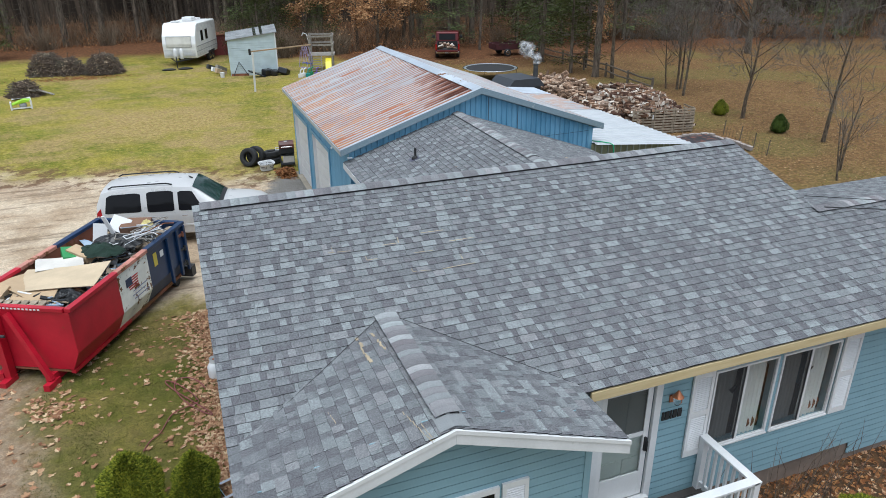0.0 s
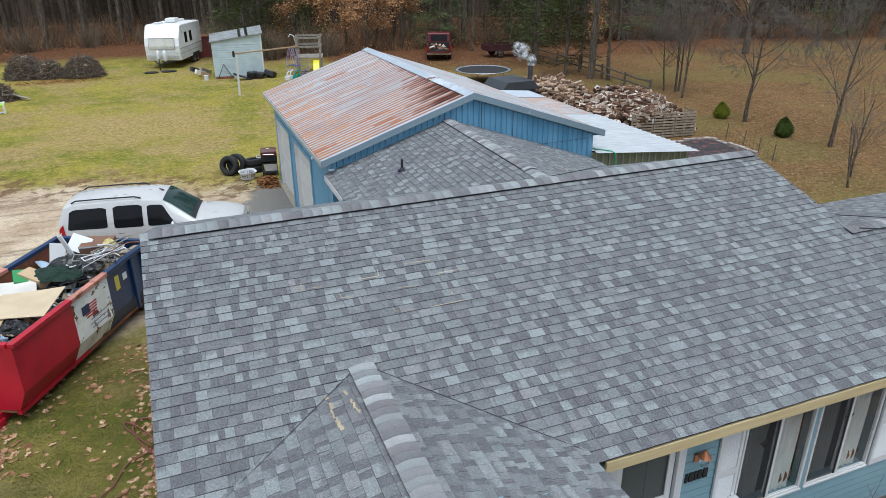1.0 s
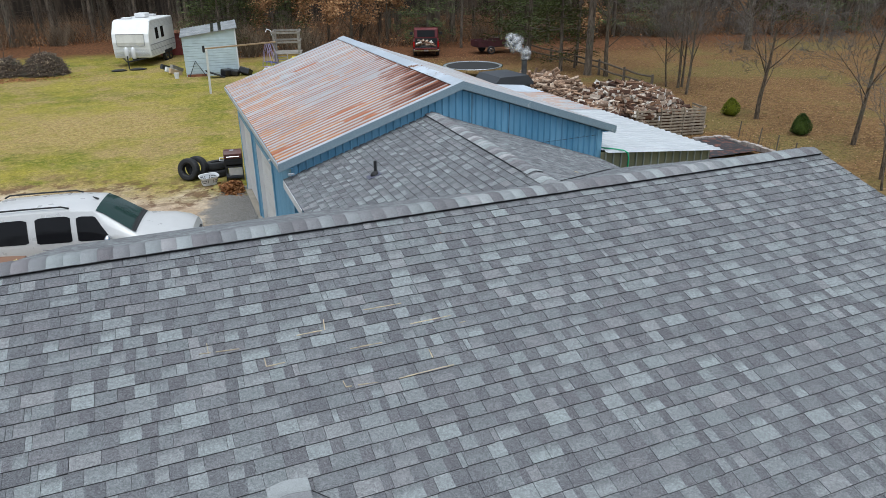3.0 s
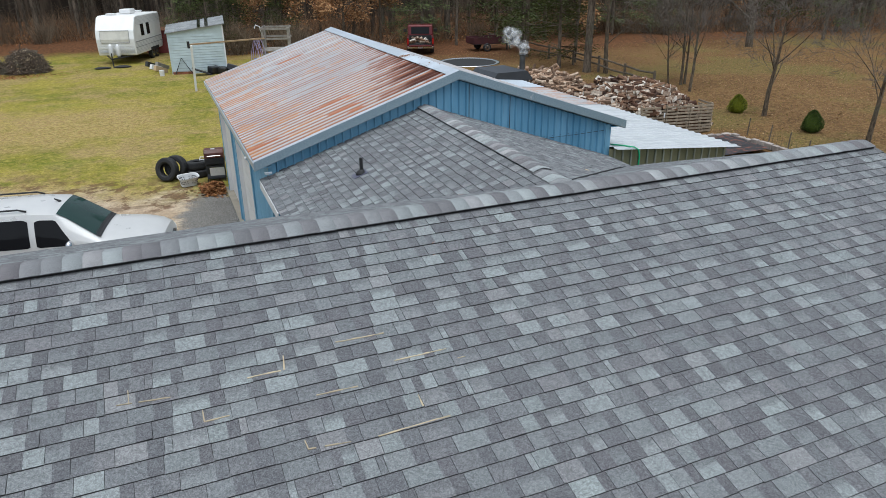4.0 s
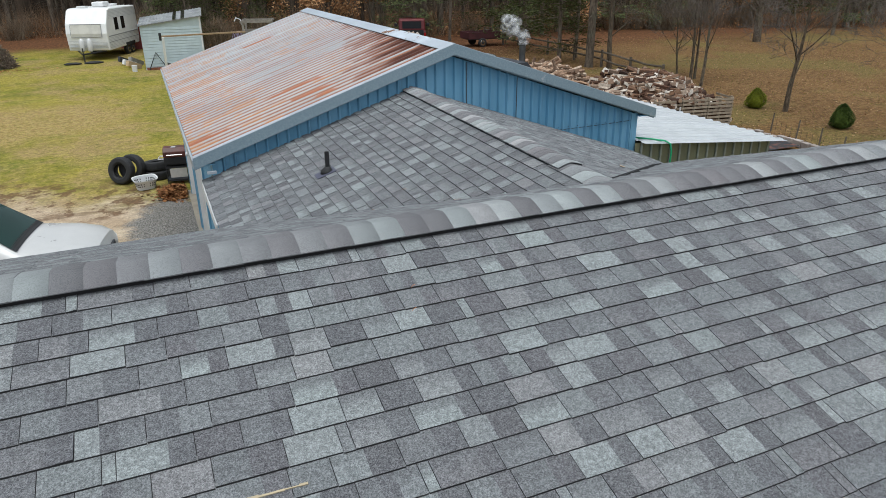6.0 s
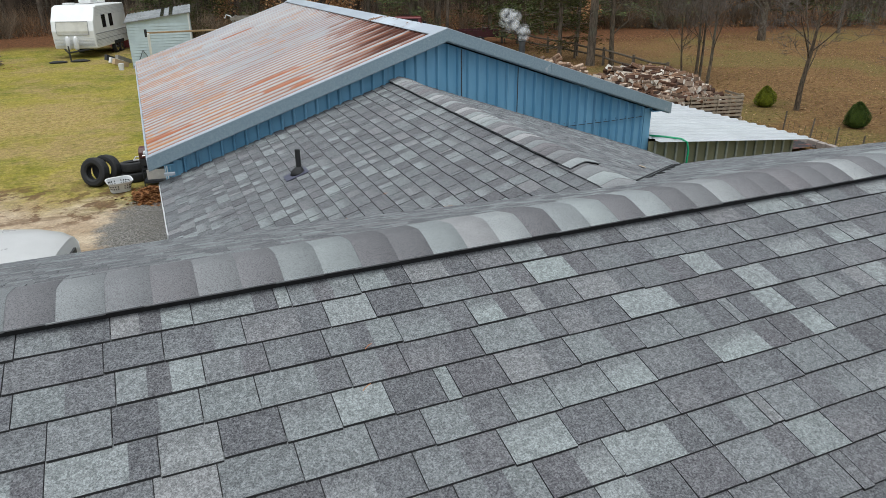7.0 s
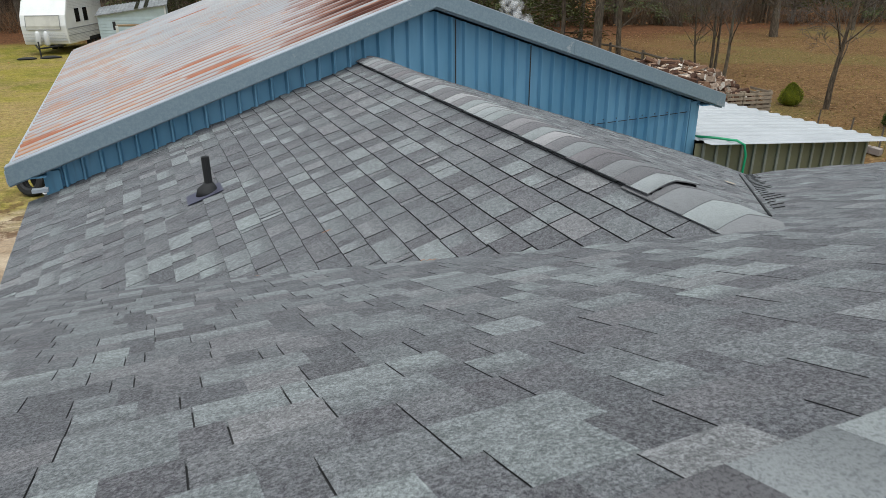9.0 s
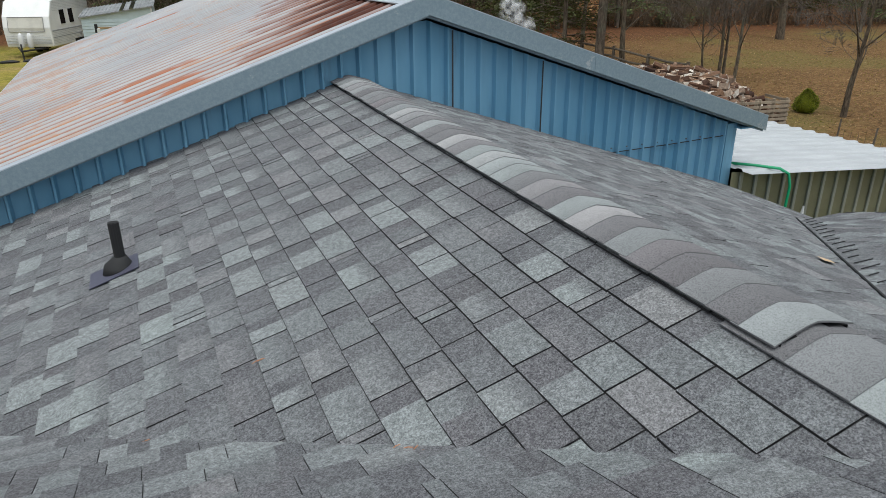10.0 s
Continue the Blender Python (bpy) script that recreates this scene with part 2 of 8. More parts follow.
def make_ground():
    m = Mat("yard_ground", 0.95)
    m.b.inputs["Specular IOR Level"].default_value = 0.12
    sep = m.node("ShaderNodeSeparateXYZ", Vector=m.pos)
    x, y = sep.outputs[0], sep.outputs[1]
    big, mid, fine, tuft = m.noise(0.09, 4), m.noise(0.42, 5, 0.62), m.noise(5.0, 5, 0.65), m.noise(32.0, 3, 0.7)
    green = m.mix(m.step(mid, 0.36, 0.66), (0.130, 0.142, 0.016), (0.292, 0.240, 0.042))
    green = m.mix(m.step(big, 0.46, 0.58), green, (0.305, 0.248, 0.052))
    green = m.mix(m.math("MULTIPLY", m.step(m.noise(1.7, 5, 0.7), 0.50, 0.68), 0.6), green, (0.36, 0.275, 0.095))
    green = m.mix(m.step(m.noise(0.23, 6, 0.75), 0.46, 0.60), green, (0.32, 0.225, 0.110))
    green = m.mix(m.math("MULTIPLY", m.step(m.noise(2.6, 6, 0.75), 0.40, 0.62), 0.45), green, m.mix(0.5, green, (0.05, 0.05, 0.008)))
    # worn, strawy middle of the back lawn and lusher green strips
    lx, ly = m.math("MULTIPLY", m.math("ADD", x, 1.5), 0.16), m.math("MULTIPLY", m.math("SUBTRACT", y, 38.5), 0.20)
    worn = m.math("SUBTRACT", 1.0, m.step(m.math("ADD", m.math("SQRT", m.math("ADD", m.math("MULTIPLY", lx, lx), m.math("MULTIPLY", ly, ly))), m.math("MULTIPLY", m.math("SUBTRACT", m.noise(0.8, 5, 0.7), 0.5), 1.6)), 0.35, 1.0))
    green = m.mix(m.math("MULTIPLY", worn, 0.85), green, m.mix(m.step(fine, 0.4, 0.62), (0.25, 0.160, 0.080), (0.43, 0.31, 0.155)))
    green = m.mix(m.math("MULTIPLY", m.step(m.noise(0.30, 4, 0.6, stretch=(0.6, 1.6, 1.0)), 0.56, 0.68), 0.40), green, (0.100, 0.150, 0.014))
    green = m.mix(m.math("MULTIPLY", m.step(m.noise(4.2, 6, 0.75), 0.47, 0.60), 0.5), green, (0.38, 0.30, 0.10))
    green = m.mix(m.math("MULTIPLY", m.step(m.noise(7.5, 5, 0.75), 0.50, 0.63), 0.55), green, (0.075, 0.085, 0.010))
    green = m.mix(1.0, green, (1.10, 1.12, 1.0), "MULTIPLY")
    litter = m.mix(m.step(mid, 0.35, 0.65), (0.116, 0.060, 0.024), (0.172, 0.094, 0.038))
    litter = m.mix(m.step(fine, 0.48, 0.60), litter, (0.250, 0.148, 0.066))
    litter = m.mix(m.step(m.noise(3.1, 5, 0.7), 0.50, 0.66), litter, (0.135, 0.075, 0.034))
    litter = m.mix(m.math("MULTIPLY", m.step(m.noise(0.14, 4), 0.50, 0.62), 0.6), litter, (0.145, 0.132, 0.040))
    litter = m.mix(m.math("MULTIPLY", m.step(m.noise(8.5, 5, 0.75), 0.52, 0.60), 0.65), litter, (0.31, 0.195, 0.090))
    litter = m.mix(m.math("MULTIPLY", m.step(m.noise(6.3, 5, 0.75), 0.53, 0.62), 0.7), litter, (0.055, 0.032, 0.012))
    wob = m.math("MULTIPLY", m.math("SUBTRACT", m.noise(0.22, 5, 0.65), 0.5), 9.0)
    # leaf litter covers the field on the east
    east = m.step(m.math("ADD", m.math("SUBTRACT", x, m.math("MULTIPLY", y, 0.10)), wob), 12.0, 17.0)
    near = m.math("MULTIPLY", m.math("SUBTRACT", 1.0, m.step(m.math("ADD", y, wob), 15.0, 22.0)), 0.7)
    litter = m.mix(m.math("MULTIPLY", near, m.step(mid, 0.36, 0.56)), litter, m.mix(m.step(fine, 0.4, 0.6), (0.105, 0.115, 0.030), (0.19, 0.165, 0.055)))
    col = m.mix(east, green, litter)
    # forest floor behind the yard; it comes nearer behind the workshop
    back = m.math("ADD", m.math("MULTIPLY", m.step(x, 3.0, 8.0), 7.0), m.math("ADD", m.math("MULTIPLY", m.step(x, 11.0, 17.0), 9.0), m.math("ADD", m.math("ADD", y, wob), m.math("MULTIPLY", m.math("ABSOLUTE", m.math("ADD", x, 2.0)), -0.02))))
    col = m.mix(m.step(back, 62.0, 68.0), col, m.mix(m.step(fine, 0.4, 0.65), (0.080, 0.034, 0.016), (0.20, 0.088, 0.040)))
    # bare sandy drive west of the house
    dwob = m.math("MULTIPLY", m.math("SUBTRACT", m.noise(0.5, 5, 0.65), 0.5), 5.0)
    u = m.math("ADD", m.math("ADD", y, m.math("MULTIPLY", x, 0.38)), dwob)
    drive = m.math("MULTIPLY", m.step(u, 15.4, 17.2), m.math("SUBTRACT", 1.0, m.step(u, 27.0, 29.5)))
    drive = m.math("MULTIPLY", drive, m.math("SUBTRACT", 1.0, m.step(m.math("ADD", x, dwob), 2.5, 4.5)))
    sand = m.mix(m.step(mid, 0.35, 0.65), (0.41, 0.305, 0.208), (0.60, 0.49, 0.365))
    sand = m.mix(m.math("MULTIPLY", m.step(m.noise(1.0, 5, 0.7, stretch=(0.25, 1.6, 1.0)), 0.50, 0.64), 0.6), sand, (0.13, 0.082, 0.05))
    col = m.mix(drive, col, sand)
    # leaf mould along the drive's edge
    edge = m.math("MULTIPLY", m.step(u, 25.6, 27.4), m.math("SUBTRACT", 1.0, m.step(u, 28.6, 31.0)))
    edge = m.math("MULTIPLY", edge, m.step(m.noise(1.3, 6, 0.72), 0.49, 0.56))
    edge = m.math("MULTIPLY", edge, m.math("SUBTRACT", 1.0, m.step(x, 3.0, 6.0)))
    col = m.mix(m.math("MULTIPLY", edge, 0.8), col, (0.13, 0.068, 0.038))
    # grey gravel by the workshop's doors
    dx, dy = m.math("SUBTRACT", x, 3.5), m.math("MULTIPLY", m.math("SUBTRACT", y, 24.8), 0.50)
    rad = m.math("SQRT", m.math("ADD", m.math("MULTIPLY", dx, dx), m.math("MULTIPLY", dy, dy)))
    grav = m.math("SUBTRACT", 1.0, m.step(m.math("ADD", rad, m.math("MULTIPLY", m.math("SUBTRACT", m.noise(1.6, 6, 0.75), 0.5), 1.8)), 0.9, 1.35))
    col = m.mix(grav, col, m.mix(m.step(m.noise(26.0, 4, 0.8), 0.42, 0.58), (0.10, 0.093, 0.086), (0.30, 0.285, 0.27)))
    # dark bed along the house's front
    bed = m.math("MULTIPLY", m.math("SUBTRACT", 1.0, m.step(m.math("ADD", y, m.math("MULTIPLY", dwob, 0.2)), 6.8, 7.6)), m.step(x, 5.2, 6.0))
    col = m.mix(bed, col, m.mix(m.step(fine, 0.4, 0.6), (0.06, 0.036, 0.022), (0.13, 0.07, 0.035)))
    # greener, damper strip between the drive and the house
    lawn = m.math("MULTIPLY", m.math("SUBTRACT", 1.0, m.step(m.math("ADD", u, 0.0), 15.2, 17.0)), m.math("SUBTRACT", 1.0, m.step(x, 4.0, 5.0)))
    col = m.mix(m.math("MULTIPLY", lawn, 0.75), col, m.mix(m.step(mid, 0.4, 0.62), (0.058, 0.066, 0.013), (0.130, 0.106, 0.034)))
    dirt = m.math("SUBTRACT", 1.0, m.step(m.math("ADD", m.math("ADD", x, m.math("MULTIPLY", y, 0.18)), m.math("MULTIPLY", dwob, 0.45)), -1.9, -0.7))
    dirt = m.math("MULTIPLY", dirt, m.math("SUBTRACT", 1.0, m.step(y, 15.5, 17.0)))
    col = m.mix(m.math("MULTIPLY", dirt, 0.85), col, m.mix(m.step(fine, 0.35, 0.65), (0.24, 0.155, 0.105), (0.40, 0.30, 0.22)))
    col = m.mix(m.math("MULTIPLY", m.step(m.noise(13.0, 4, 0.7), 0.46, 0.62), 0.32), col, m.mix(1.0, col, (1.75, 1.70, 1.55), "MULTIPLY"))
    col = m.mix(m.math("MULTIPLY", m.step(tuft, 0.35, 0.7), 0.55), col, m.mix(0.55, col, (0.02, 0.018, 0.01)))
    col = m.mix(m.math("MULTIPLY", m.step(fine, 0.35, 0.7), 0.22), col, (0.05, 0.04, 0.02))
    m.bump(m.math("ADD", fine, m.math("MULTIPLY", tuft, 0.5)), 0.4, 0.03)
    return m.done(col)


def make_paint_rust(name, base, rust_at=(0.62, 0.70), rough=0.45):
    m = Mat(name, rough)
    broad, grain, spots = m.noise(1.5, 4), m.noise(25, 4), m.noise(2.6, 7, 0.68)
    col = m.mix(m.step(broad, 0.3, 0.7), [c * 0.82 for c in base], [min(1, c * 1.12) for c in base])
    col = m.mix(m.math("MULTIPLY", m.step(grain, 0.55, 0.75), 0.15), col, [c * 0.5 for c in base])
    rust = m.step(spots, *rust_at)
    col = m.mix(rust, col, m.mix(grain, (0.08, 0.03, 0.015), (0.26, 0.12, 0.04)))
    m.bump(m.math("ADD", grain, rust), 0.25, 0.006)
    return m.done(col, m.math("ADD", rough, m.math("MULTIPLY", rust, 0.4)))


def make_siding():
    m = Mat("pale_blue_vinyl_siding", 0.5)
    broad, fine = m.noise(0.9, 4), m.noise(18, 3)
    col = m.mix(m.step(broad, 0.3, 0.7), (0.205, 0.335, 0.390), (0.245, 0.385, 0.440))
    col = m.mix(m.math("MULTIPLY", m.step(fine, 0.5, 0.75), 0.15), col, (0.20, 0.29, 0.32))
    return m.done(col)


def make_blue_panel():
    m = Mat("blue_steel_panel", 0.42, 0.15)
    broad = m.noise(1.0, 4, 0.6, stretch=(2.5, 2.5, 0.5))
    col = m.mix(m.step(broad, 0.3, 0.7), (0.135, 0.325, 0.485), (0.20, 0.41, 0.575))
    col = m.mix(m.math("MULTIPLY", m.step(m.noise(2.0, 5, 0.65, stretch=(4, 4, 0.4)), 0.55, 0.75), 0.35), col, (0.07, 0.10, 0.16))
    m.bump(broad, 0.06, 0.01)
    return m.done(col, m.math("ADD", 0.34, m.math("MULTIPLY", broad, 0.2)))


def make_galv():
    m = Mat("weathered_blue_grey_trim", 0.5, 0.3)
    n = m.noise(38.0, 5, 0.75)
    col = m.mix(m.step(n, 0.35, 0.68), (0.225, 0.300, 0.350), (0.285, 0.360, 0.405))
    col = m.mix(m.step(m.noise(5.0, 8, 0.8), 0.60, 0.68), col, (0.44, 0.47, 0.49))
    m.bump(n, 0.1, 0.003)
    return m.done(col)


def make_glass(name, tint=(0.02, 0.022, 0.024), rough=0.03):
    m = Mat(name, rough)
    m.b.inputs["Specular IOR Level"].default_value = 0.14
    return m.done(m.mix(m.noise(1.5, 3), tint, [c * 1.6 for c in tint]))


def make_clear():
    m = Mat("window_glass", 0.02)
    m.b.inputs["Transmission Weight"].default_value = 1.0
    m.b.inputs["IOR"].default_value = 1.45
    return m.done((0.93, 0.96, 0.96))


def make_bark(name, a, b, scale=6.0):
    m = Mat(name, 0.95)
    n = m.noise(scale, 6, 0.7, stretch=(1.6, 1.6, 0.35))
    m.bump(n, 0.8, 0.03)
    col = m.mix(m.step(n, 0.35, 0.65), a, b)
    return m.done(m.mix(m.math("MULTIPLY", m.step(m.noise(1.3, 4), 0.5, 0.7), 0.4), col, (0.12, 0.13, 0.09)))


def make_leaf(name, stops):
    m = Mat(name, 0.75)
    m.b.inputs["Specular IOR Level"].default_value = 0.2
    col = m.ramp(m.rand(), stops)
    return m.done(m.mix(m.math("MULTIPLY", m.noise(20, 3), 0.3), col, (0.02, 0.02, 0.01)))


def make_logs(name="split_firewood", stops=((0.0, (0.030, 0.016, 0.012)), (0.40, (0.095, 0.045, 0.028)), (0.70, (0.21, 0.115, 0.070)), (1.0, (0.30, 0.22, 0.165)))):
    m = Mat(name, 0.9)
    m.b.inputs["Specular IOR Level"].default_value = 0.25
    n = m.noise(11.0, 5, 0.7)
    col = m.ramp(m.rand(), stops)
    m.bump(n, 0.6, 0.015)
    return m.done(m.mix(m.step(n, 0.36, 0.66), m.mix(0.45, col, (0.03, 0.022, 0.018)), col))


def make_wood(name, a, b, rough=0.85, scale=3.0, stretch=(1, 1, 1)):
    m = Mat(name, rough)
    n = m.noise(scale, 6, 0.65, stretch=stretch)
    m.bump(n, 0.3, 0.006)
    col = m.mix(m.step(n, 0.3, 0.7), a, b)
    return m.done(m.mix(m.math("MULTIPLY", m.step(m.rand(), 0.2, 0.9), 0.3), col, [c * 0.5 for c in a]))


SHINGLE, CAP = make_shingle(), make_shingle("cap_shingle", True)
RUST_ROOF, GROUND, SIDING, BLUE_PANEL, GALV = make_rust_roof(), make_ground(), make_siding(), make_blue_panel(), make_galv()
WHITE = plain("white_painted_wood", (0.70, 0.705, 0.71), 0.5, var=0.06, stain=(0.42, 0.42, 0.40), stain_at=(0.66, 0.80))
VINYL = plain("white_vinyl", (0.74, 0.74, 0.74), 0.4, var=0.05)
NEWWOOD = make_wood("fresh_pine_board", (0.58, 0.45, 0.24), (0.70, 0.57, 0.34), 0.7, 4.0, (0.3, 4, 4))
BLOCK = plain("brown_concrete_block", (0.20, 0.155, 0.125), 0.9, var=0.2, fine=18, bump=0.4)
DECK = plain("dark_wet_deck", (0.055, 0.048, 0.044), 0.6, var=0.3)
BLACK = plain("black_rubber", (0.018, 0.018, 0.019), 0.75, var=0.25, fine=12)
TAR = plain("black_roof_cement", (0.014, 0.014, 0.015), 0.85, var=0.3)
CAP_EDGE = plain("dark_grey_cap_edge", (0.12, 0.12, 0.125), 0.9, var=0.3, fine=60)
DARKMETAL = plain("dark_steel", (0.05, 0.052, 0.055), 0.55, 0.4, var=0.2)
CHROME = plain("chrome", (0.62, 0.62, 0.63), 0.18, 1.0, var=0.05)
COPPER = plain("copper_lantern", (0.50, 0.20, 0.10), 0.35, 0.8, var=0.25, fine=20)
GLASS, CAR_GLASS, TINT_GLASS = make_clear(), make_glass("green_tinted_glass", (0.012, 0.03, 0.026)), make_glass("black_tinted_glass", (0.008, 0.008, 0.009))
MESH_M = Mat("fine_grey_insect_mesh", 0.8)
MESH_M.b.inputs["Alpha"].default_value = 0.42
MESH = MESH_M.done(MESH_M.mix(MESH_M.noise(2.0, 3), (0.035, 0.036, 0.038), (0.06, 0.06, 0.062)))
WHITE_STEEL = plain("white_corrugated_steel", (0.51, 0.525, 0.54), 0.5, 0.2, var=0.06, stain=(0.42, 0.43, 0.43), stain_at=(0.62, 0.8))
OLIVE = plain("olive_steel_panel", (0.235, 0.228, 0.145), 0.5, 0.1, var=0.14)
OLIVE_RIB = plain("pale_olive_rib", (0.36, 0.375, 0.335), 0.45, 0.2, var=0.14)
GARAGE_DOOR = plain("white_sectional_door", (0.72, 0.72, 0.71), 0.5, var=0.05, stain=(0.5, 0.49, 0.46), stain_at=(0.62, 0.8))
D_RED, D_WHITE, D_BLUE = make_paint_rust("red_container_paint", (0.44, 0.006, 0.024), (0.69, 0.76)), make_paint_rust("white_container_paint", (0.88, 0.855, 0.79), (0.555, 0.59)), make_paint_rust("navy_container_paint", (0.006, 0.028, 0.086), (0.71, 0.78))
RUSTED = make_paint_rust("rusty_steel", (0.24, 0.085, 0.05), (0.45, 0.6), 0.7)
SILVER = plain("silver_car_paint", (0.58, 0.57, 0.56), 0.30, 0.12, var=0.04, fine=60, bump=0.02)
TAIL = plain("red_lamp_lens", (0.35, 0.008, 0.012), 0.15, var=0.2)
CAR_RED = plain("dark_red_car_paint", (0.105, 0.008, 0.010), 0.35, 0.2, var=0.1)
GREY_WOOD = make_wood("weathered_grey_wood", (0.22, 0.20, 0.175), (0.34, 0.31, 0.27), 0.9, 5.0)
PALLET = make_wood("weathered_pallet_wood", (0.24, 0.19, 0.135), (0.40, 0.33, 0.245), 0.9, 6.0)
RAIL_WOOD = make_wood("mossy_fence_wood", (0.085, 0.068, 0.052), (0.17, 0.14, 0.105), 0.95, 5.0)
PLANK = make_wood("tan_plank", (0.42, 0.29, 0.17), (0.52, 0.37, 0.23), 0.8, 5.0)
LOGS = make_logs()
SPLIT = make_logs("pale_split_wood", ((0.0, (0.20, 0.105, 0.060)), (0.25, (0.42, 0.27, 0.175)), (0.55, (0.62, 0.50, 0.40)), (0.8, (0.74, 0.66, 0.57)), (1.0, (0.84, 0.78, 0.70))))
ROUND = make_logs("unsplit_logs", ((0.0, (0.09, 0.055, 0.036)), (0.35, (0.24, 0.155, 0.105)), (0.7, (0.46, 0.30, 0.20)), (1.0, (0.62, 0.50, 0.39))))
BARK = make_bark("grey_bark", (0.040, 0.029, 0.019), (0.155, 0.116, 0.078), 9.0)
PINE_BARK = make_bark("pine_bark", (0.046, 0.034, 0.024), (0.170, 0.132, 0.098), 5.0)
TWIG = make_bark("brown_twigs", (0.060, 0.042, 0.031), (0.19, 0.142, 0.105), 9.0)
PALE_TWIG = make_bark("pale_grey_twigs", (0.088, 0.071, 0.060), (0.175, 0.147, 0.126), 9.0)
BRUSH = make_leaf("forest_undergrowth", [(0.0, (0.080, 0.050, 0.031)), (0.5, (0.19, 0.122, 0.076)), (0.8, (0.31, 0.20, 0.125)), (1.0, (0.40, 0.24, 0.12))])
LITTER = make_leaf("dry_leaves", [(0.0, (0.20, 0.085, 0.045)), (0.4, (0.36, 0.185, 0.100)), (0.75, (0.49, 0.30, 0.170)), (1.0, (0.64, 0.48, 0.30))])
OAK = make_leaf("russet_oak_leaves", [(0.0, (0.13, 0.045, 0.016)), (0.5, (0.28, 0.115, 0.042)), (1.0, (0.44, 0.22, 0.085))])
OAK_CROWN = make_leaf("dry_oak_crown", [(0.0, (0.20, 0.080, 0.032)), (0.5, (0.38, 0.19, 0.080)), (1.0, (0.58, 0.35, 0.17))])
NEEDLE = make_leaf("dull_pine_needles", [(0.0, (0.038, 0.052, 0.018)), (0.5, (0.080, 0.104, 0.036)), (1.0, (0.155, 0.178, 0.060))])
SPRUCE = make_leaf("dark_green_evergreen", [(0.0, (0.018, 0.040, 0.008)), (0.6, (0.048, 0.090, 0.014)), (1.0, (0.12, 0.16, 0.025))])
ARBOR = make_leaf("green_arborvitae", [(0.0, (0.034, 0.056, 0.005)), (0.5, (0.145, 0.180, 0.012)), (1.0, (0.36, 0.35, 0.03))])
SIDE_GRASS = make_leaf("damp_side_lawn_blades", [(0.0, (0.045, 0.058, 0.010)), (0.5, (0.10, 0.105, 0.018)), (1.0, (0.20, 0.165, 0.05))])
GRASS = make_leaf("grass_blades", [(0.0, (0.095, 0.130, 0.014)), (0.5, (0.235, 0.218, 0.034)), (1.0, (0.41, 0.33, 0.09))])


# ---- ground ----
def ground_z(x, y):
    return -0.1 + 0.15 * smoothstep(8, 16, y) + 0.06 * smoothstep(18, 28, y) + 0.24 * smoothstep(28, 48, y) + 0.035 * noise.noise((x * 0.25, y * 0.25, 0)) + 0.012 * noise.noise((x * 1.3, y * 1.3, 4))


def build_ground():
    def steps(lo, hi, near_lo, near_hi, fine, coarse):
        out, p = [], near_lo
        while p < near_hi:
            out.append(p)
            p += fine
        p, gap = near_hi, coarse
        while p < hi:
            out.append(p)
            p += gap
            gap *= 1.35
        p, gap, left = near_lo - coarse, coarse, []
        while p > lo:
            left.append(p)
            gap *= 1.35
            p -= gap
        return [lo] + left[::-1] + out + [hi]
    xs, ys = steps(-900, 900, -30, 60, 0.75, 2.0), steps(-900, 900, -4, 80, 0.75, 2.0)
    m = M().grid([[(x, y, ground_z(x, y)) for x in xs] for y in ys])
    ob = part("ground", m, GROUND, smooth=True, fix=False)
    tagged(ob, "patchy autumn lawn, sandy drive and leaf-strewn field", "ground", kind="structure")


build_ground()

# ---- house ----
EAVE_Y, RIDGE_Y, FRONT, BACK, RIDGE_Z = 6.18, 11.06, 0.3018, 0.3344, 4.656
X_W, X_E, LOW_E, LOW_Y = -0.10, 10.72, 17.5, 8.72
BACK_EAVE, BACK_E = 15.95, 11.2  # the back slope runs on past the ridge's east end


def front_z(y):
    return RIDGE_Z - FRONT * (RIDGE_Y - y)


def back_z(y):
    return RIDGE_Z - BACK * (y - RIDGE_Y)


house = thing("house", "single-storey house with grey shingle roof and pale blue siding", "house")


def slope_frame(origin, along, up):
    """A slope's own axes: along the eave, up the slope, out of it."""
    a, b = Vector(along).normalized(), Vector(up).normalized()
    n = a.cross(b).normalized()
    if n.z < 0:
        n = -n
    m = Matrix((a, b, n)).transposed().to_4x4()
    m.translation = Vector(origin)
    return m


def slab(m, size, thick=0.03):
    """A roof deck in a slope's axes, below its surface."""
    return M().box((0, 0, -thick), (size[0], size[1], 0), m)


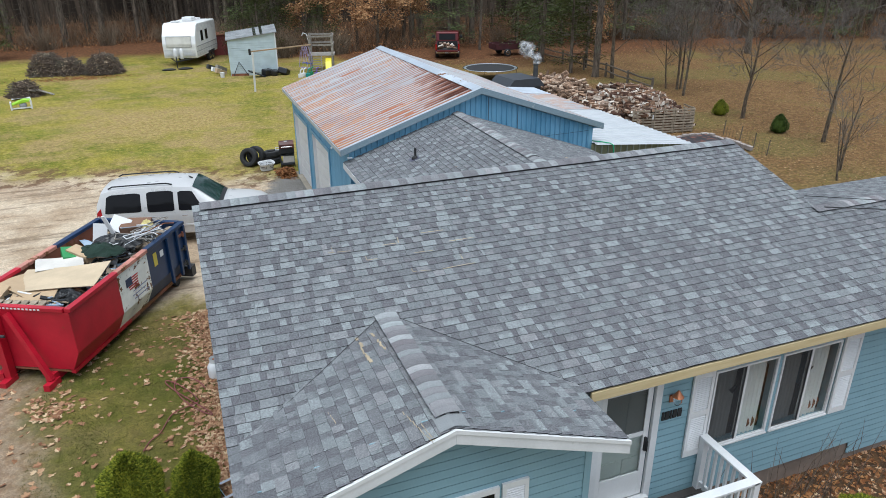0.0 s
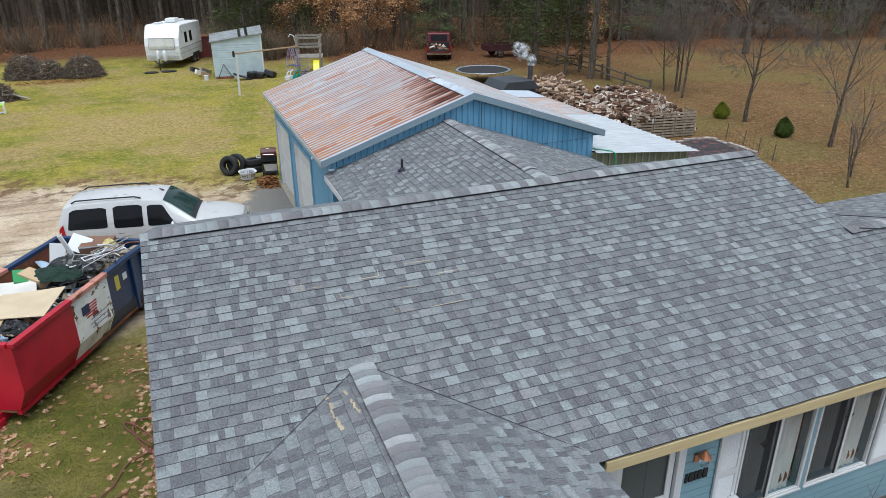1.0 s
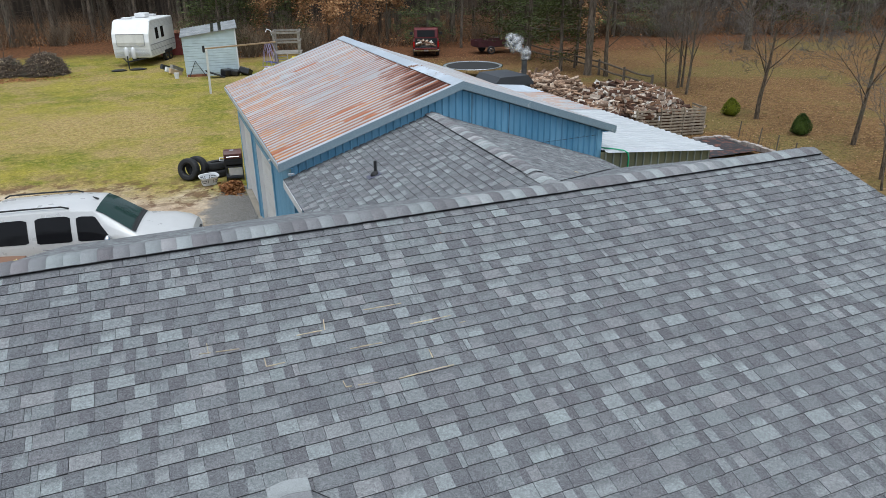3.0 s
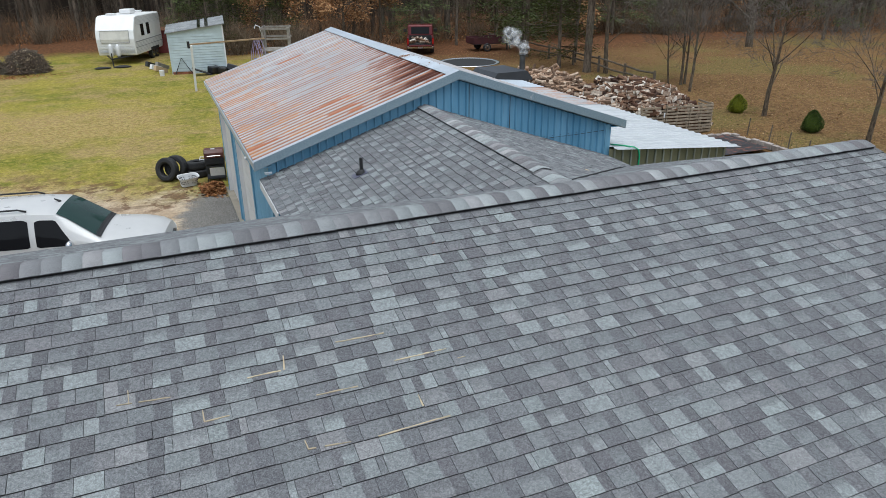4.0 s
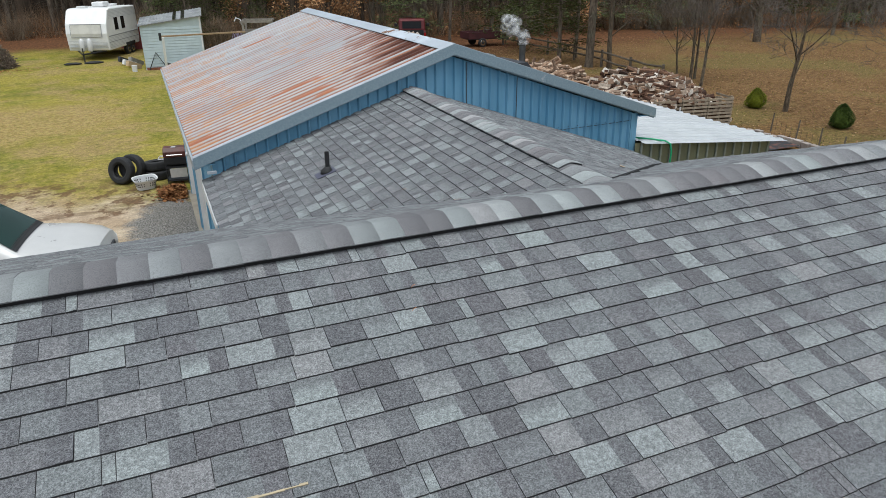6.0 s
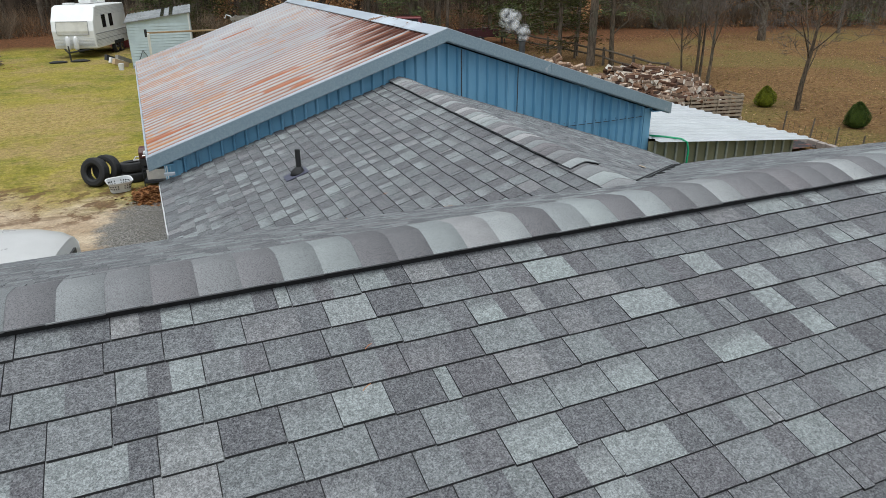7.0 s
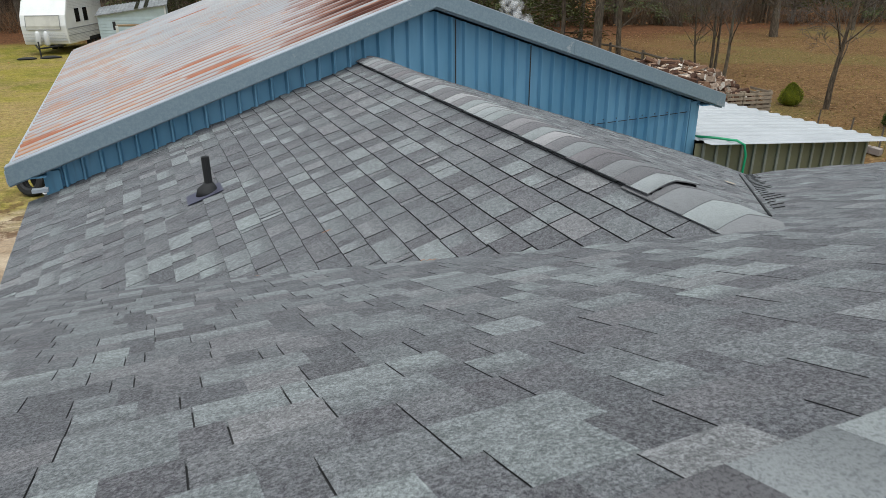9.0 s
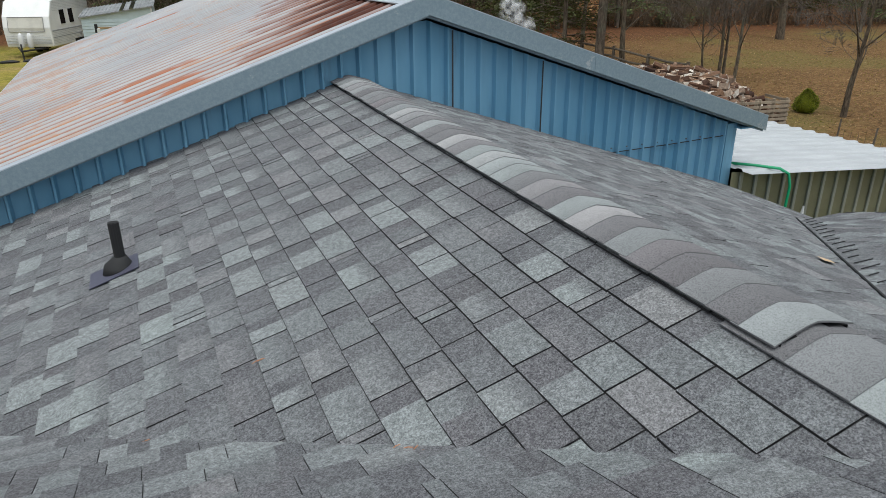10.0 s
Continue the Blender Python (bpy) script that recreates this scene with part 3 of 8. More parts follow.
def shingles(parent, m, size, keep, single, seed, course=0.1425, edge=None, worn=1.0, gap=0.0017):
    """Asphalt shingles over a slope: tabs whose granules change colour in bands. Those inside single() are objects of their own, the rest is joined."""
    rng = random.Random(seed)
    rest, loose, shapes = M(), 0, {}
    rest.deep = []
    v = -0.012
    while v < size[1] - 0.03:
        u = -0.012 - rng.uniform(0, 0.3)
        tall = rng.uniform(-0.0015, 0.0015)
        while u < size[0] + 0.01:
            # a tab is one piece; its granules are laid in two or three bands of colour
            zones = rng.choice(((0.19, -0.10), (0.16, -0.12), (0.21, -0.08), (0.14, -0.14), (0.22,), (-0.13, 0.12), (0.09, -0.07, 0.10), (0.24, -0.10), (0.05,), (0.17,), (-0.18,), (0.12, -0.08)))
            w = sum(abs(z) for z in zones)
            thick = rng.choice((0.0098, 0.0108, 0.0120)) * worn
            low = v + tall + rng.uniform(-0.005, 0.003)
            lift = 0.006 * worn if rng.random() < 0.04 else 0.0
            top = min(v + course + 0.03, size[1] + 0.01)
            whole = u > (edge(v) if edge else -0.012) and u + w < size[0] + 0.012
            if whole and single(u, v) and keep(u, v) and loose < 300:
                key = (zones, thick)
                if key not in shapes:
                    q, p = M(), 0.0
                    q.deep = []
                    for k, z in enumerate(zones):
                        tab_faces(q, p + (gap if k == 0 else 0), p + abs(z) - (gap if k == len(zones) - 1 else 0), 0, course + 0.03, thick, z < 0)
                        p += abs(z)
                    shapes[key] = dark_edges(q.data("shingle", fix=False), q.deep)
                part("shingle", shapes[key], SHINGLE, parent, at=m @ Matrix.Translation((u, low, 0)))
                loose += 1
            else:
                p = u
                for k, z in enumerate(zones):
                    a, b = max(p, edge(v) if edge else -0.012), min(p + abs(z), size[0] + 0.012)
                    p += abs(z)
                    if b - a > 0.02 and keep(a, v):
                        tab_faces(rest, a + (gap if k == 0 else 0), b - (gap if k == len(zones) - 1 else 0), low, top, thick, z < 0, lift if k == len(zones) - 1 else 0.0, m)
            u += w
        v += course
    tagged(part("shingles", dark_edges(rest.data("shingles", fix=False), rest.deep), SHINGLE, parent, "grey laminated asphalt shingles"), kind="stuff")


def dark_edges(me, deep):
    """Tabs show black asphalt on their cut edges: every face but the first of four. Dark bands lie one unit further along in u."""
    me.materials.clear()
    me.materials.append(SHINGLE)
    me.materials.append(TAR)
    me.polygons.foreach_set("material_index", [0 if i % 4 == 0 else 1 for i in range(len(me.polygons))])
    uv, out = me.uv_layers.new(name="tab"), []
    for d in deep:
        out += ([2.0, 0.0, 3.0, 0.0, 3.0, 1.0, 2.0, 1.0] if d else [0.0, 0.0, 1.0, 0.0, 1.0, 1.0, 0.0, 1.0]) + [0.0] * 24
    uv.data.foreach_set("uv", out)
    return me


def tab_faces(q, a, b, low, top, thick, deep, lift=0.0, m=None):
    p = [Vector(c) for c in ((a, low - 0.003, 0.0), (b, low - 0.003, 0.0), (b, top, -0.002), (a, top, -0.002), (a, low, thick), (b, low, thick + lift), (b, top, 0.0015), (a, top, 0.0015))]
    n = len(q.v)
    q.v += [tuple(m @ c if m else c) for c in p]
    q.f += [tuple(n + i for i in f) for f in ((4, 5, 6, 7), (0, 1, 5, 4), (0, 4, 7, 3), (1, 2, 6, 5))]
    q.deep.append(deep)


def ridge_caps(parent, start, end, left, right, half=0.155, lift=0.055, course=0.132, seed=1, vented=True):
    """Bent cap shingles over a vented ridge; left and right are the falls of the two slopes."""
    rng = random.Random(seed)
    a, b = Vector(start), Vector(end)
    d = (b - a).normalized()
    side = Vector((-d.y, d.x, 0))
    total = (b - a).length
    # black strip draws the vent together with the shadow line under the caps
    vent = M()
    for s, fall in ((1, left), (-1, right)):
        o = side * s * (half - 0.022)
        dz = Vector((0, 0, -fall * (half - 0.022)))
        vent.grid([[a + o + dz + Vector((0, 0, -0.02)), b + o + dz + Vector((0, 0, -0.02))], [a + o + dz + Vector((0, 0, lift - 0.003)), b + o + dz + Vector((0, 0, lift - 0.003))],
                   [a + Vector((0, 0, lift - 0.03)), b + Vector((0, 0, lift - 0.03))]])
    if vented:
        part("ridge_vent", vent, TAR, parent, "black strip of vent and painted shadow under the ridge caps")
    profile = [(-1.0, 0), (-0.6, 0.003), (-0.3, 0.004), (-0.12, 0.002), (0.0, 0.0), (0.12, 0.0), (0.3, 0.0), (0.6, 0.0), (1.0, 0)]

    def section(h, up):
        out = []
        for p, bulge in profile:
            fall = left if p > 0 else right
            out.append((p * h, -abs(p) * h * fall + up + bulge - 0.010 * (1 - abs(p)) ** 2))
        return out
    shapes = []
    for k in range(4):
        q, h, t = M(), half + 0.0015 * k, 0.0036 + 0.0005 * k
        lo, hi = section(h, lift + t), section(h, lift + 0.002)
        under = section(h, lift - 0.002)
        q.grid([[(x, 0.0, z) for x, z in under], [(x, 0.0, z) for x, z in lo], [(x, course + 0.03, z) for x, z in hi]])
        q.grid([[(lo[0][0], 0, under[0][1]), (lo[0][0], 0, lo[0][1])], [(hi[0][0], course + 0.03, under[0][1]), (hi[0][0], course + 0.03, hi[0][1])]])
        q.grid([[(lo[-1][0], 0, under[-1][1]), (lo[-1][0], 0, lo[-1][1])], [(hi[-1][0], course + 0.03, under[-1][1]), (hi[-1][0], course + 0.03, hi[-1][1])]])
        me = q.data("ridge_cap", True, False)
        me.materials.append(CAP)
        me.materials.append(CAP_EDGE)
        me.polygons.foreach_set("material_index", [1 if i < len(profile) - 1 or i >= 2 * len(profile) - 2 else 0 for i in range(len(me.polygons))])
        shapes.append(me)
    m0 = Matrix((-side, d, Vector((0, 0, 1)))).transposed().to_4x4()
    p = 0.0
    while p < total - 0.05:
        m = m0.copy()
        m.translation = a + d * p + side * rng.uniform(-0.002, 0.002)
        part("ridge_cap", rng.choice(shapes), CAP, parent, at=m @ pose(0, 0, 0, 0, 0, rng.uniform(-0.4, 0.4)))
        p += course


def always(u, v):
    return True


def never(u, v):
    return False


# main front slope; it runs on over the lower east wing
f_len = math.hypot(RIDGE_Y - EAVE_Y, RIDGE_Z - front_z(EAVE_Y))
FRONT_M = slope_frame((X_W, EAVE_Y, front_z(EAVE_Y)), (1, 0, 0), (0, 1, FRONT))
roof_front = part("roof_slope", slab(FRONT_M, (X_E - X_W, f_len)), TAR, house, "front slope of weathered grey shingles")
PORCH_X, PORCH_Y, PORCH_Z, PORCH_E = 2.18, 5.10, 3.765, 4.20
PORCH_S, PORCH_W = 0.2626, 0.2115  # falls of its east and west slopes


def porch_fall(x):
    return PORCH_S if x > PORCH_X else PORCH_W


def gable_y(x):
    """The gable edge sweeps forward from the peak to the eaves."""
    return 5.455 - (0.137 if x > PORCH_X else 0.100) * abs(x - PORCH_X)


def front_clear(u, v):
    x, y = X_W + u, EAVE_Y + v * 0.957
    return front_z(y) > PORCH_Z - porch_fall(x) * abs(x - PORCH_X) - 0.2


# main back slope
b_len = math.hypot(BACK_EAVE - RIDGE_Y, RIDGE_Z - back_z(BACK_EAVE))
BACK_M = slope_frame((X_W, BACK_EAVE, back_z(BACK_EAVE)), (1, 0, 0), (0, -1, BACK))


def back_deck():
    top = [BACK_M @ Vector(c) for c in ((0, 0, 0), (BACK_E - X_W, 0, 0), (X_E - X_W, b_len - 0.4, 0), (X_E - X_W, b_len, 0), (0, b_len, 0))]
    q = M()
    q.v = [tuple(c) for c in top] + [tuple(c - Vector((0, 0, 0.03))) for c in top]
    q.f = [(0, 1, 2, 3, 4), (9, 8, 7, 6, 5)] + [(i, i + 5, (i + 1) % 5 + 5, (i + 1) % 5) for i in range(5)]
    return q


roof_back = part("roof_slope", back_deck(), TAR, house, "back slope of weathered grey shingles")
BREEZE_X, BREEZE_Z, BREEZE_W, WORKSHOP_Y = 7.20, 4.122, 3.87, 17.85
BREEZE_S, BREEZE_E, BREEZE_T, BREEZE_Y = 0.329, 0.342, 0.017, 12.4  # falls to the west and east, and the rise towards the workshop


def breeze_z(x, y):
    return BREEZE_Z + BREEZE_T * (y - BREEZE_Y) - (BREEZE_S if x < BREEZE_X else BREEZE_E) * abs(x - BREEZE_X)


def back_clear(u, v):
    x, y = X_W + u, BACK_EAVE - v * 0.948
    if x > X_E - 0.15 + (BACK_E - X_E) * (y - 11.5) / (BACK_EAVE - 11.5):
        return False
    return y < 12.3 or back_z(y) > breeze_z(x, y) - 0.25


# lower east wing, its front flush with the main slope
w_len = math.hypot(LOW_Y - EAVE_Y, front_z(LOW_Y) - front_z(EAVE_Y))
WING_M = slope_frame((X_E + 0.004, EAVE_Y, front_z(EAVE_Y)), (1, 0, 0), (0, 1, FRONT))
WING_B = slope_frame((X_E - 0.02, LOW_Y + 2.6, front_z(LOW_Y) - 2.6 * FRONT), (1, 0, 0), (0, -1, FRONT))
wing_front = part("roof_slope", slab(WING_M, (LOW_E - X_E, w_len)), TAR, house, "front slope of the lower east wing")
wing_back = part("roof_slope", slab(WING_B, (LOW_E - X_E, 2.6 * math.hypot(1, FRONT))), TAR, house, "back slope of the lower east wing")

# porch gable
p_run = PORCH_E - PORCH_X
P_LEN, P_DEEP = p_run * math.hypot(1, PORCH_S), 8.35 - PORCH_Y
PE_M = slope_frame((PORCH_E, PORCH_Y, PORCH_Z - PORCH_S * p_run), (0, 1, 0), (-1, 0, PORCH_S))
PW_M = slope_frame((X_W, PORCH_Y, PORCH_Z - PORCH_W * (PORCH_X - X_W)), (0, 1, 0), (1, 0, PORCH_W))
PW_LEN = (PORCH_X - X_W) * math.hypot(1, PORCH_W)


def porch_deck(m, eave_x, length):
    """A roof deck whose front edge follows the swept gable."""
    a, b = gable_y(eave_x) - PORCH_Y, gable_y(PORCH_X) - PORCH_Y
    top = [Vector(c) for c in ((a, 0, 0), (P_DEEP, 0, 0), (P_DEEP, length, 0), (b, length, 0))]
    q = M()
    q.v = [tuple(m @ c) for c in top] + [tuple(m @ (c - Vector((0, 0, 0.03)))) for c in top]
    q.f = [(0, 1, 2, 3), (7, 6, 5, 4)] + [(i, i + 4, (i + 1) % 4 + 4, (i + 1) % 4) for i in range(4)]
    return q


def swept(eave_x, length):
    return lambda v: (gable_y(eave_x) - PORCH_Y) + (gable_y(PORCH_X) - gable_y(eave_x)) * v / length - 0.012


porch_east = part("roof_slope", porch_deck(PE_M, PORCH_E, P_LEN), TAR, house, "east slope of the front gable")
porch_west = part("roof_slope", porch_deck(PW_M, X_W, PW_LEN), TAR, house, "west slope of the front gable")


def porch_clear(sign):
    def clear(u, v):
        run = (p_run if sign > 0 else PORCH_X - X_W) - v * 0.947
        return PORCH_Z - (PORCH_S if sign > 0 else PORCH_W) * run > front_z(PORCH_Y + u) - 0.2 or PORCH_Y + u < 6.0
    return clear


# fascia, gutters and rake boards
fascia = part("fascia", M().box((4.36, EAVE_Y - 0.02, front_z(EAVE_Y) - 0.178), (10.6, EAVE_Y + 0.018, front_z(EAVE_Y) - 0.035)), NEWWOOD, house, "bare new pine fascia board", bevel=0.004)
part("soffit", M().box((4.36, EAVE_Y + 0.02, front_z(EAVE_Y) - 0.20), (10.6, 6.60, front_z(EAVE_Y) - 0.18)), WHITE, house, "white soffit under the front eave")
part("gutter", M().prism([(EAVE_Y - 0.10, 3.03), (EAVE_Y - 0.10, 3.15), (EAVE_Y - 0.085, 3.15), (EAVE_Y - 0.085, 3.045), (EAVE_Y, 3.045), (EAVE_Y, 3.03)], 0, 10.62, LOW_E), WHITE, house, "white eaves gutter on the east wing")


def board_between(a, b, drop, thick, off):
    """A board below the line from a to b, off to one side."""
    a, b, off = Vector(a), Vector(b), Vector(off)
    m, dz, w = M(), Vector((0, 0, -drop)), off.normalized() * thick
    p = [a + off, b + off, b + off + dz, a + off + dz]
    q = [c + w for c in p]
    m.v = [tuple(c) for c in p + q]
    m.f = [(0, 1, 2, 3), (7, 6, 5, 4), (0, 4, 5, 1), (1, 5, 6, 2), (2, 6, 7, 3), (3, 7, 4, 0)]
    return m


for x_out, off in ((X_W + 0.05, (-0.004, 0, 0)), (X_E - 0.05, (0.004, 0, 0))):
    part("rake_board", board_between((x_out, EAVE_Y, front_z(EAVE_Y) - 0.012), (x_out, RIDGE_Y, RIDGE_Z - 0.012), 0.16, 0.02, off), WHITE, house)
    part("rake_board", board_between((x_out, RIDGE_Y, RIDGE_Z - 0.012), (x_out if x_out < 5 else BACK_E - 0.05, BACK_EAVE, back_z(BACK_EAVE) - 0.012), 0.16, 0.02, off), WHITE, house)
part("back_fascia", M().box((X_W, BACK_EAVE - 0.01, back_z(BACK_EAVE) - 0.19), (BREEZE_W, BACK_EAVE + 0.02, back_z(BACK_EAVE) - 0.02)), WHITE, house)
part("back_fascia", M().box((10.65, BACK_EAVE - 0.01, back_z(BACK_EAVE) - 0.19), (BACK_E, BACK_EAVE + 0.02, back_z(BACK_EAVE) - 0.02)), WHITE, house)
gz = PORCH_Z - 0.012
for end in (PORCH_E, X_W):
    s = 1 if end > PORCH_X else -1
    fall, far = porch_fall(end), end + s * 0.03
    run = abs(far - PORCH_X)
    part("gable_fascia", board_between((PORCH_X, gable_y(PORCH_X), gz), (far, gable_y(end), gz - fall * run), 0.19, 0.03, (0, -0.012, 0)), WHITE, house, "white gable fascia board", bevel=0.004)
    part("gable_drip_edge", board_between((PORCH_X, gable_y(PORCH_X), gz + 0.004), (far, gable_y(end), gz + 0.004 - fall * run), 0.05, 0.012, (0, -0.044, 0)), VINYL, house)
    part("porch_eave_board", M().box((end - 0.015 - s * 0.03, gable_y(end), gz - fall * run - 0.20), (end + 0.015 - s * 0.03, 6.16, gz - fall * run - 0.03)), WHITE, house)


def lap_siding(lo, hi, z0, z1, axis, face, course=0.125, top=None):
    """Horizontal lap boards on a wall: along an axis (0 or 1) from lo to hi, face is the outer plane, out is towards smaller values."""
    m = M()
    z, out = z0, -1
    while z < z1:
        zt = min(z + course, z1)
        a, b = lo, hi
        if top:
            a, b = top(zt - 0.08, lo, hi)
            if b - a < 0.03:
                break
        prof = [(face + 0.002, zt), (face + 0.002, z + 0.020), (face + out * 0.017, z + 0.020), (face + out * 0.006, zt)]
        if axis == 0:
            m.prism(prof, 0, a, b)
        else:
            n = len(m.v)
            m.prism([(q, p) for q, p in prof], 1, a, b)
        z += course
    return m


# walls: front, gable room, sides, back
WALL_F, GABLE_F = 6.62, 5.72


def wall_front():
    """Front wall with its door and two window openings."""
    m = M()
    z0, z1 = 0.28, 3.02
    holes = [(4.84, 5.80, 0.62, 2.72), (6.84, 8.07, 1.16, 2.60), (8.15, 9.38, 1.16, 2.60)]
    xs = 4.12
    for a, b, lo, hi in holes:
        m.box((xs, WALL_F, z0), (a, WALL_F + 0.15, z1))
        m.box((a, WALL_F, z0), (b, WALL_F + 0.15, lo))
        m.box((a, WALL_F, hi), (b, WALL_F + 0.15, z1))
        xs = b
    m.box((xs, WALL_F, z0), (LOW_E - 0.3, WALL_F + 0.15, z1))
    return m


wall = part("front_wall", wall_front(), SIDING, house, "pale blue sided front wall")
for a, b, lo, hi in ((4.12, 4.74, 0.28, 3.0), (5.88, 6.40, 0.28, 3.0), (6.40, 9.80, 0.28, 1.10), (6.40, 9.80, 2.62, 3.0), (8.075, 8.145, 1.10, 2.62), (9.80, LOW_E - 0.3, 0.28, 3.0)):
    part("siding", lap_siding(a, b, lo, hi, 0, WALL_F - 0.004), SIDING, wall)
part("siding", lap_siding(10.20, LOW_E - 0.3, 0.03, 0.28, 0, WALL_F - 0.004), SIDING, wall)
part("foundation", M().box((4.12, WALL_F + 0.02, -0.4), (LOW_E - 0.35, WALL_F + 0.2, 0.28)), BLOCK, house, "brown painted block foundation")


def gable_top(z, lo, hi):
    """How wide the gable wall is at height z."""
    h = PORCH_Z - 0.06 - z
    return max(lo, PORCH_X - h / PORCH_W), min(hi, PORCH_X + h / PORCH_S)


gable = part("gable_wall", M().prism([(0.12, -0.3), (4.10, -0.3), (4.10, 3.20), (PORCH_X, PORCH_Z - 0.06), (0.12, 3.26)], 1, GABLE_F, GABLE_F + 0.12), SIDING, house, "pale blue sided gable wall")
part("siding", lap_siding(0.12, 4.02, 0.1, 3.75, 0, GABLE_F - 0.004, top=gable_top), SIDING, gable)
part("corner_post", M().box((4.02, GABLE_F - 0.03, -0.2), (4.115, GABLE_F + 0.06, 2.95)), SIDING, gable)
part("porch_side_wall", M().box((3.98, GABLE_F + 0.12, -0.3), (4.10, WALL_F + 0.13, 3.0)), SIDING, house)
part("porch_side_wall", M().box((0.12, GABLE_F + 0.12, -0.3), (0.24, WALL_F + 0.13, 3.0)), SIDING, house)
part("side_wall", M().prism([(6.62, -0.3), (15.2, -0.3), (15.2, 3.2), (11.1, 4.52), (6.62, 3.1)], 0, 0.12, 0.24), SIDING, house, "pale blue west end wall")
part("side_wall", M().prism([(6.78, -0.3), (15.2, -0.3), (15.2, 3.2), (11.1, 4.52), (6.78, 3.1)], 0, 10.40, 10.52), SIDING, house, "pale blue east end wall")
part("back_wall", M().box((0.24, 15.08, -0.3), (10.40, 15.2, 3.2)), SIDING, house)
part("wing_wall", M().prism([(6.78, -0.3), (10.9, -0.3), (10.9, 3.2), (8.72, 3.86), (6.78, 3.1)], 0, LOW_E - 0.45, LOW_E - 0.33), SIDING, house)
part("wing_wall", M().box((10.53, 10.78, -0.3), (LOW_E - 0.46, 10.9, 3.2)), SIDING, house)

# shingles and caps of the house
shingles(roof_front, FRONT_M, (X_E - X_W, f_len), front_clear, lambda u, v: 2.6 < u < 5.9 and 2.7 < v < 4.7, 11)
shingles(roof_back, BACK_M, (BACK_E - X_W, b_len), back_clear, never, 17, worn=0.42)
shingles(wing_front, WING_M, (LOW_E - X_E, w_len), always, never, 13)
shingles(wing_back, WING_B, (LOW_E - X_E, 2.6 * math.hypot(1, FRONT)), always, never, 14)
shingles(porch_east, PE_M, (P_DEEP, P_LEN), porch_clear(1), never, 15, edge=swept(PORCH_E, P_LEN))
shingles(porch_west, PW_M, (P_DEEP, PW_LEN), porch_clear(-1), never, 16, edge=swept(X_W, PW_LEN))
ridge_caps(roof_front, (X_E - 0.04, RIDGE_Y, RIDGE_Z), (X_W + 0.14, RIDGE_Y, RIDGE_Z), FRONT, BACK, seed=2, lift=0.047, half=0.168, course=0.15)
ridge_caps(wing_front, (X_E - 0.1, LOW_Y, front_z(LOW_Y)), (LOW_E, LOW_Y, front_z(LOW_Y)), FRONT, FRONT, seed=3, lift=0.034)
ridge_caps(porch_west, (PORCH_X, 5.66, PORCH_Z), (PORCH_X, 8.05, PORCH_Z), PORCH_W, PORCH_S, lift=0.05, seed=4, half=0.15, course=0.125)
part("end_cap", M().grid([[(X_W - 0.012, RIDGE_Y - 0.16, RIDGE_Z - 0.16 * FRONT + 0.012), (X_W - 0.012, RIDGE_Y, RIDGE_Z + 0.016), (X_W - 0.012, RIDGE_Y + 0.16, RIDGE_Z - 0.16 * BACK + 0.012)],
                         [(X_W + 0.17, RIDGE_Y - 0.16, RIDGE_Z - 0.16 * FRONT + 0.014), (X_W + 0.17, RIDGE_Y, RIDGE_Z + 0.02), (X_W + 0.17, RIDGE_Y + 0.16, RIDGE_Z - 0.16 * BACK + 0.014)]]), CAP, roof_front, fix=False)
part("end_cap", M().grid([[(PORCH_X - 0.17, y, PORCH_Z - 0.17 * PORCH_W + 0.02), (PORCH_X, y, PORCH_Z + 0.026), (PORCH_X + 0.17, y, PORCH_Z - 0.17 * PORCH_S + 0.02)] for y in (gable_y(PORCH_X) - 0.015, 5.74)]), CAP, porch_west, "pale starter cap at the gable", fix=False)

# ---- breezeway roof between house and workshop ----
breeze = thing("breezeway", "shingled gable roof joining the house to the workshop", "breezeway")
bw_len = (BREEZE_X - BREEZE_W) * math.hypot(1, BREEZE_S)
be_end = 11.62
be_len = (be_end - BREEZE_X) * math.hypot(1, BREEZE_E)
BW_M = slope_frame((BREEZE_W, BREEZE_Y, breeze_z(BREEZE_W, BREEZE_Y)), (0, 1, BREEZE_T), (1, 0, BREEZE_S))
BE_M = slope_frame((be_end, BREEZE_Y, breeze_z(be_end, BREEZE_Y)), (0, 1, BREEZE_T), (-1, 0, BREEZE_E))
B_DEEP = WORKSHOP_Y - 0.006 - BREEZE_Y


def breeze_deck(m, eave_x, length):
    """The west deck is whole; the east one stops where the house's back slope cuts it off."""
    cut = 0.0 if eave_x < BREEZE_X else 3.85
    top = [Vector(c) for c in ((cut, 0, 0), (B_DEEP, 0, 0), (B_DEEP, length, 0), (0, length, 0))]
    q = M()
    q.v = [tuple(m @ c) for c in top] + [tuple(m @ (c - Vector((0, 0, 0.03)))) for c in top]
    q.f = [(0, 1, 2, 3), (7, 6, 5, 4)] + [(i, i + 4, (i + 1) % 4 + 4, (i + 1) % 4) for i in range(4)]
    return q


breeze_west = part("roof_slope", breeze_deck(BW_M, BREEZE_W, bw_len), TAR, breeze, "west slope of grey shingles")
breeze_east = part("roof_slope", breeze_deck(BE_M, be_end, be_len), TAR, breeze, "east slope of grey shingles")


def breeze_clear(m):
    def clear(u, v):
        p = m @ Vector((u, v, 0))
        return p.z > back_z(p.y) - (0.2 if p.y < BACK_EAVE else 9)
    return clear


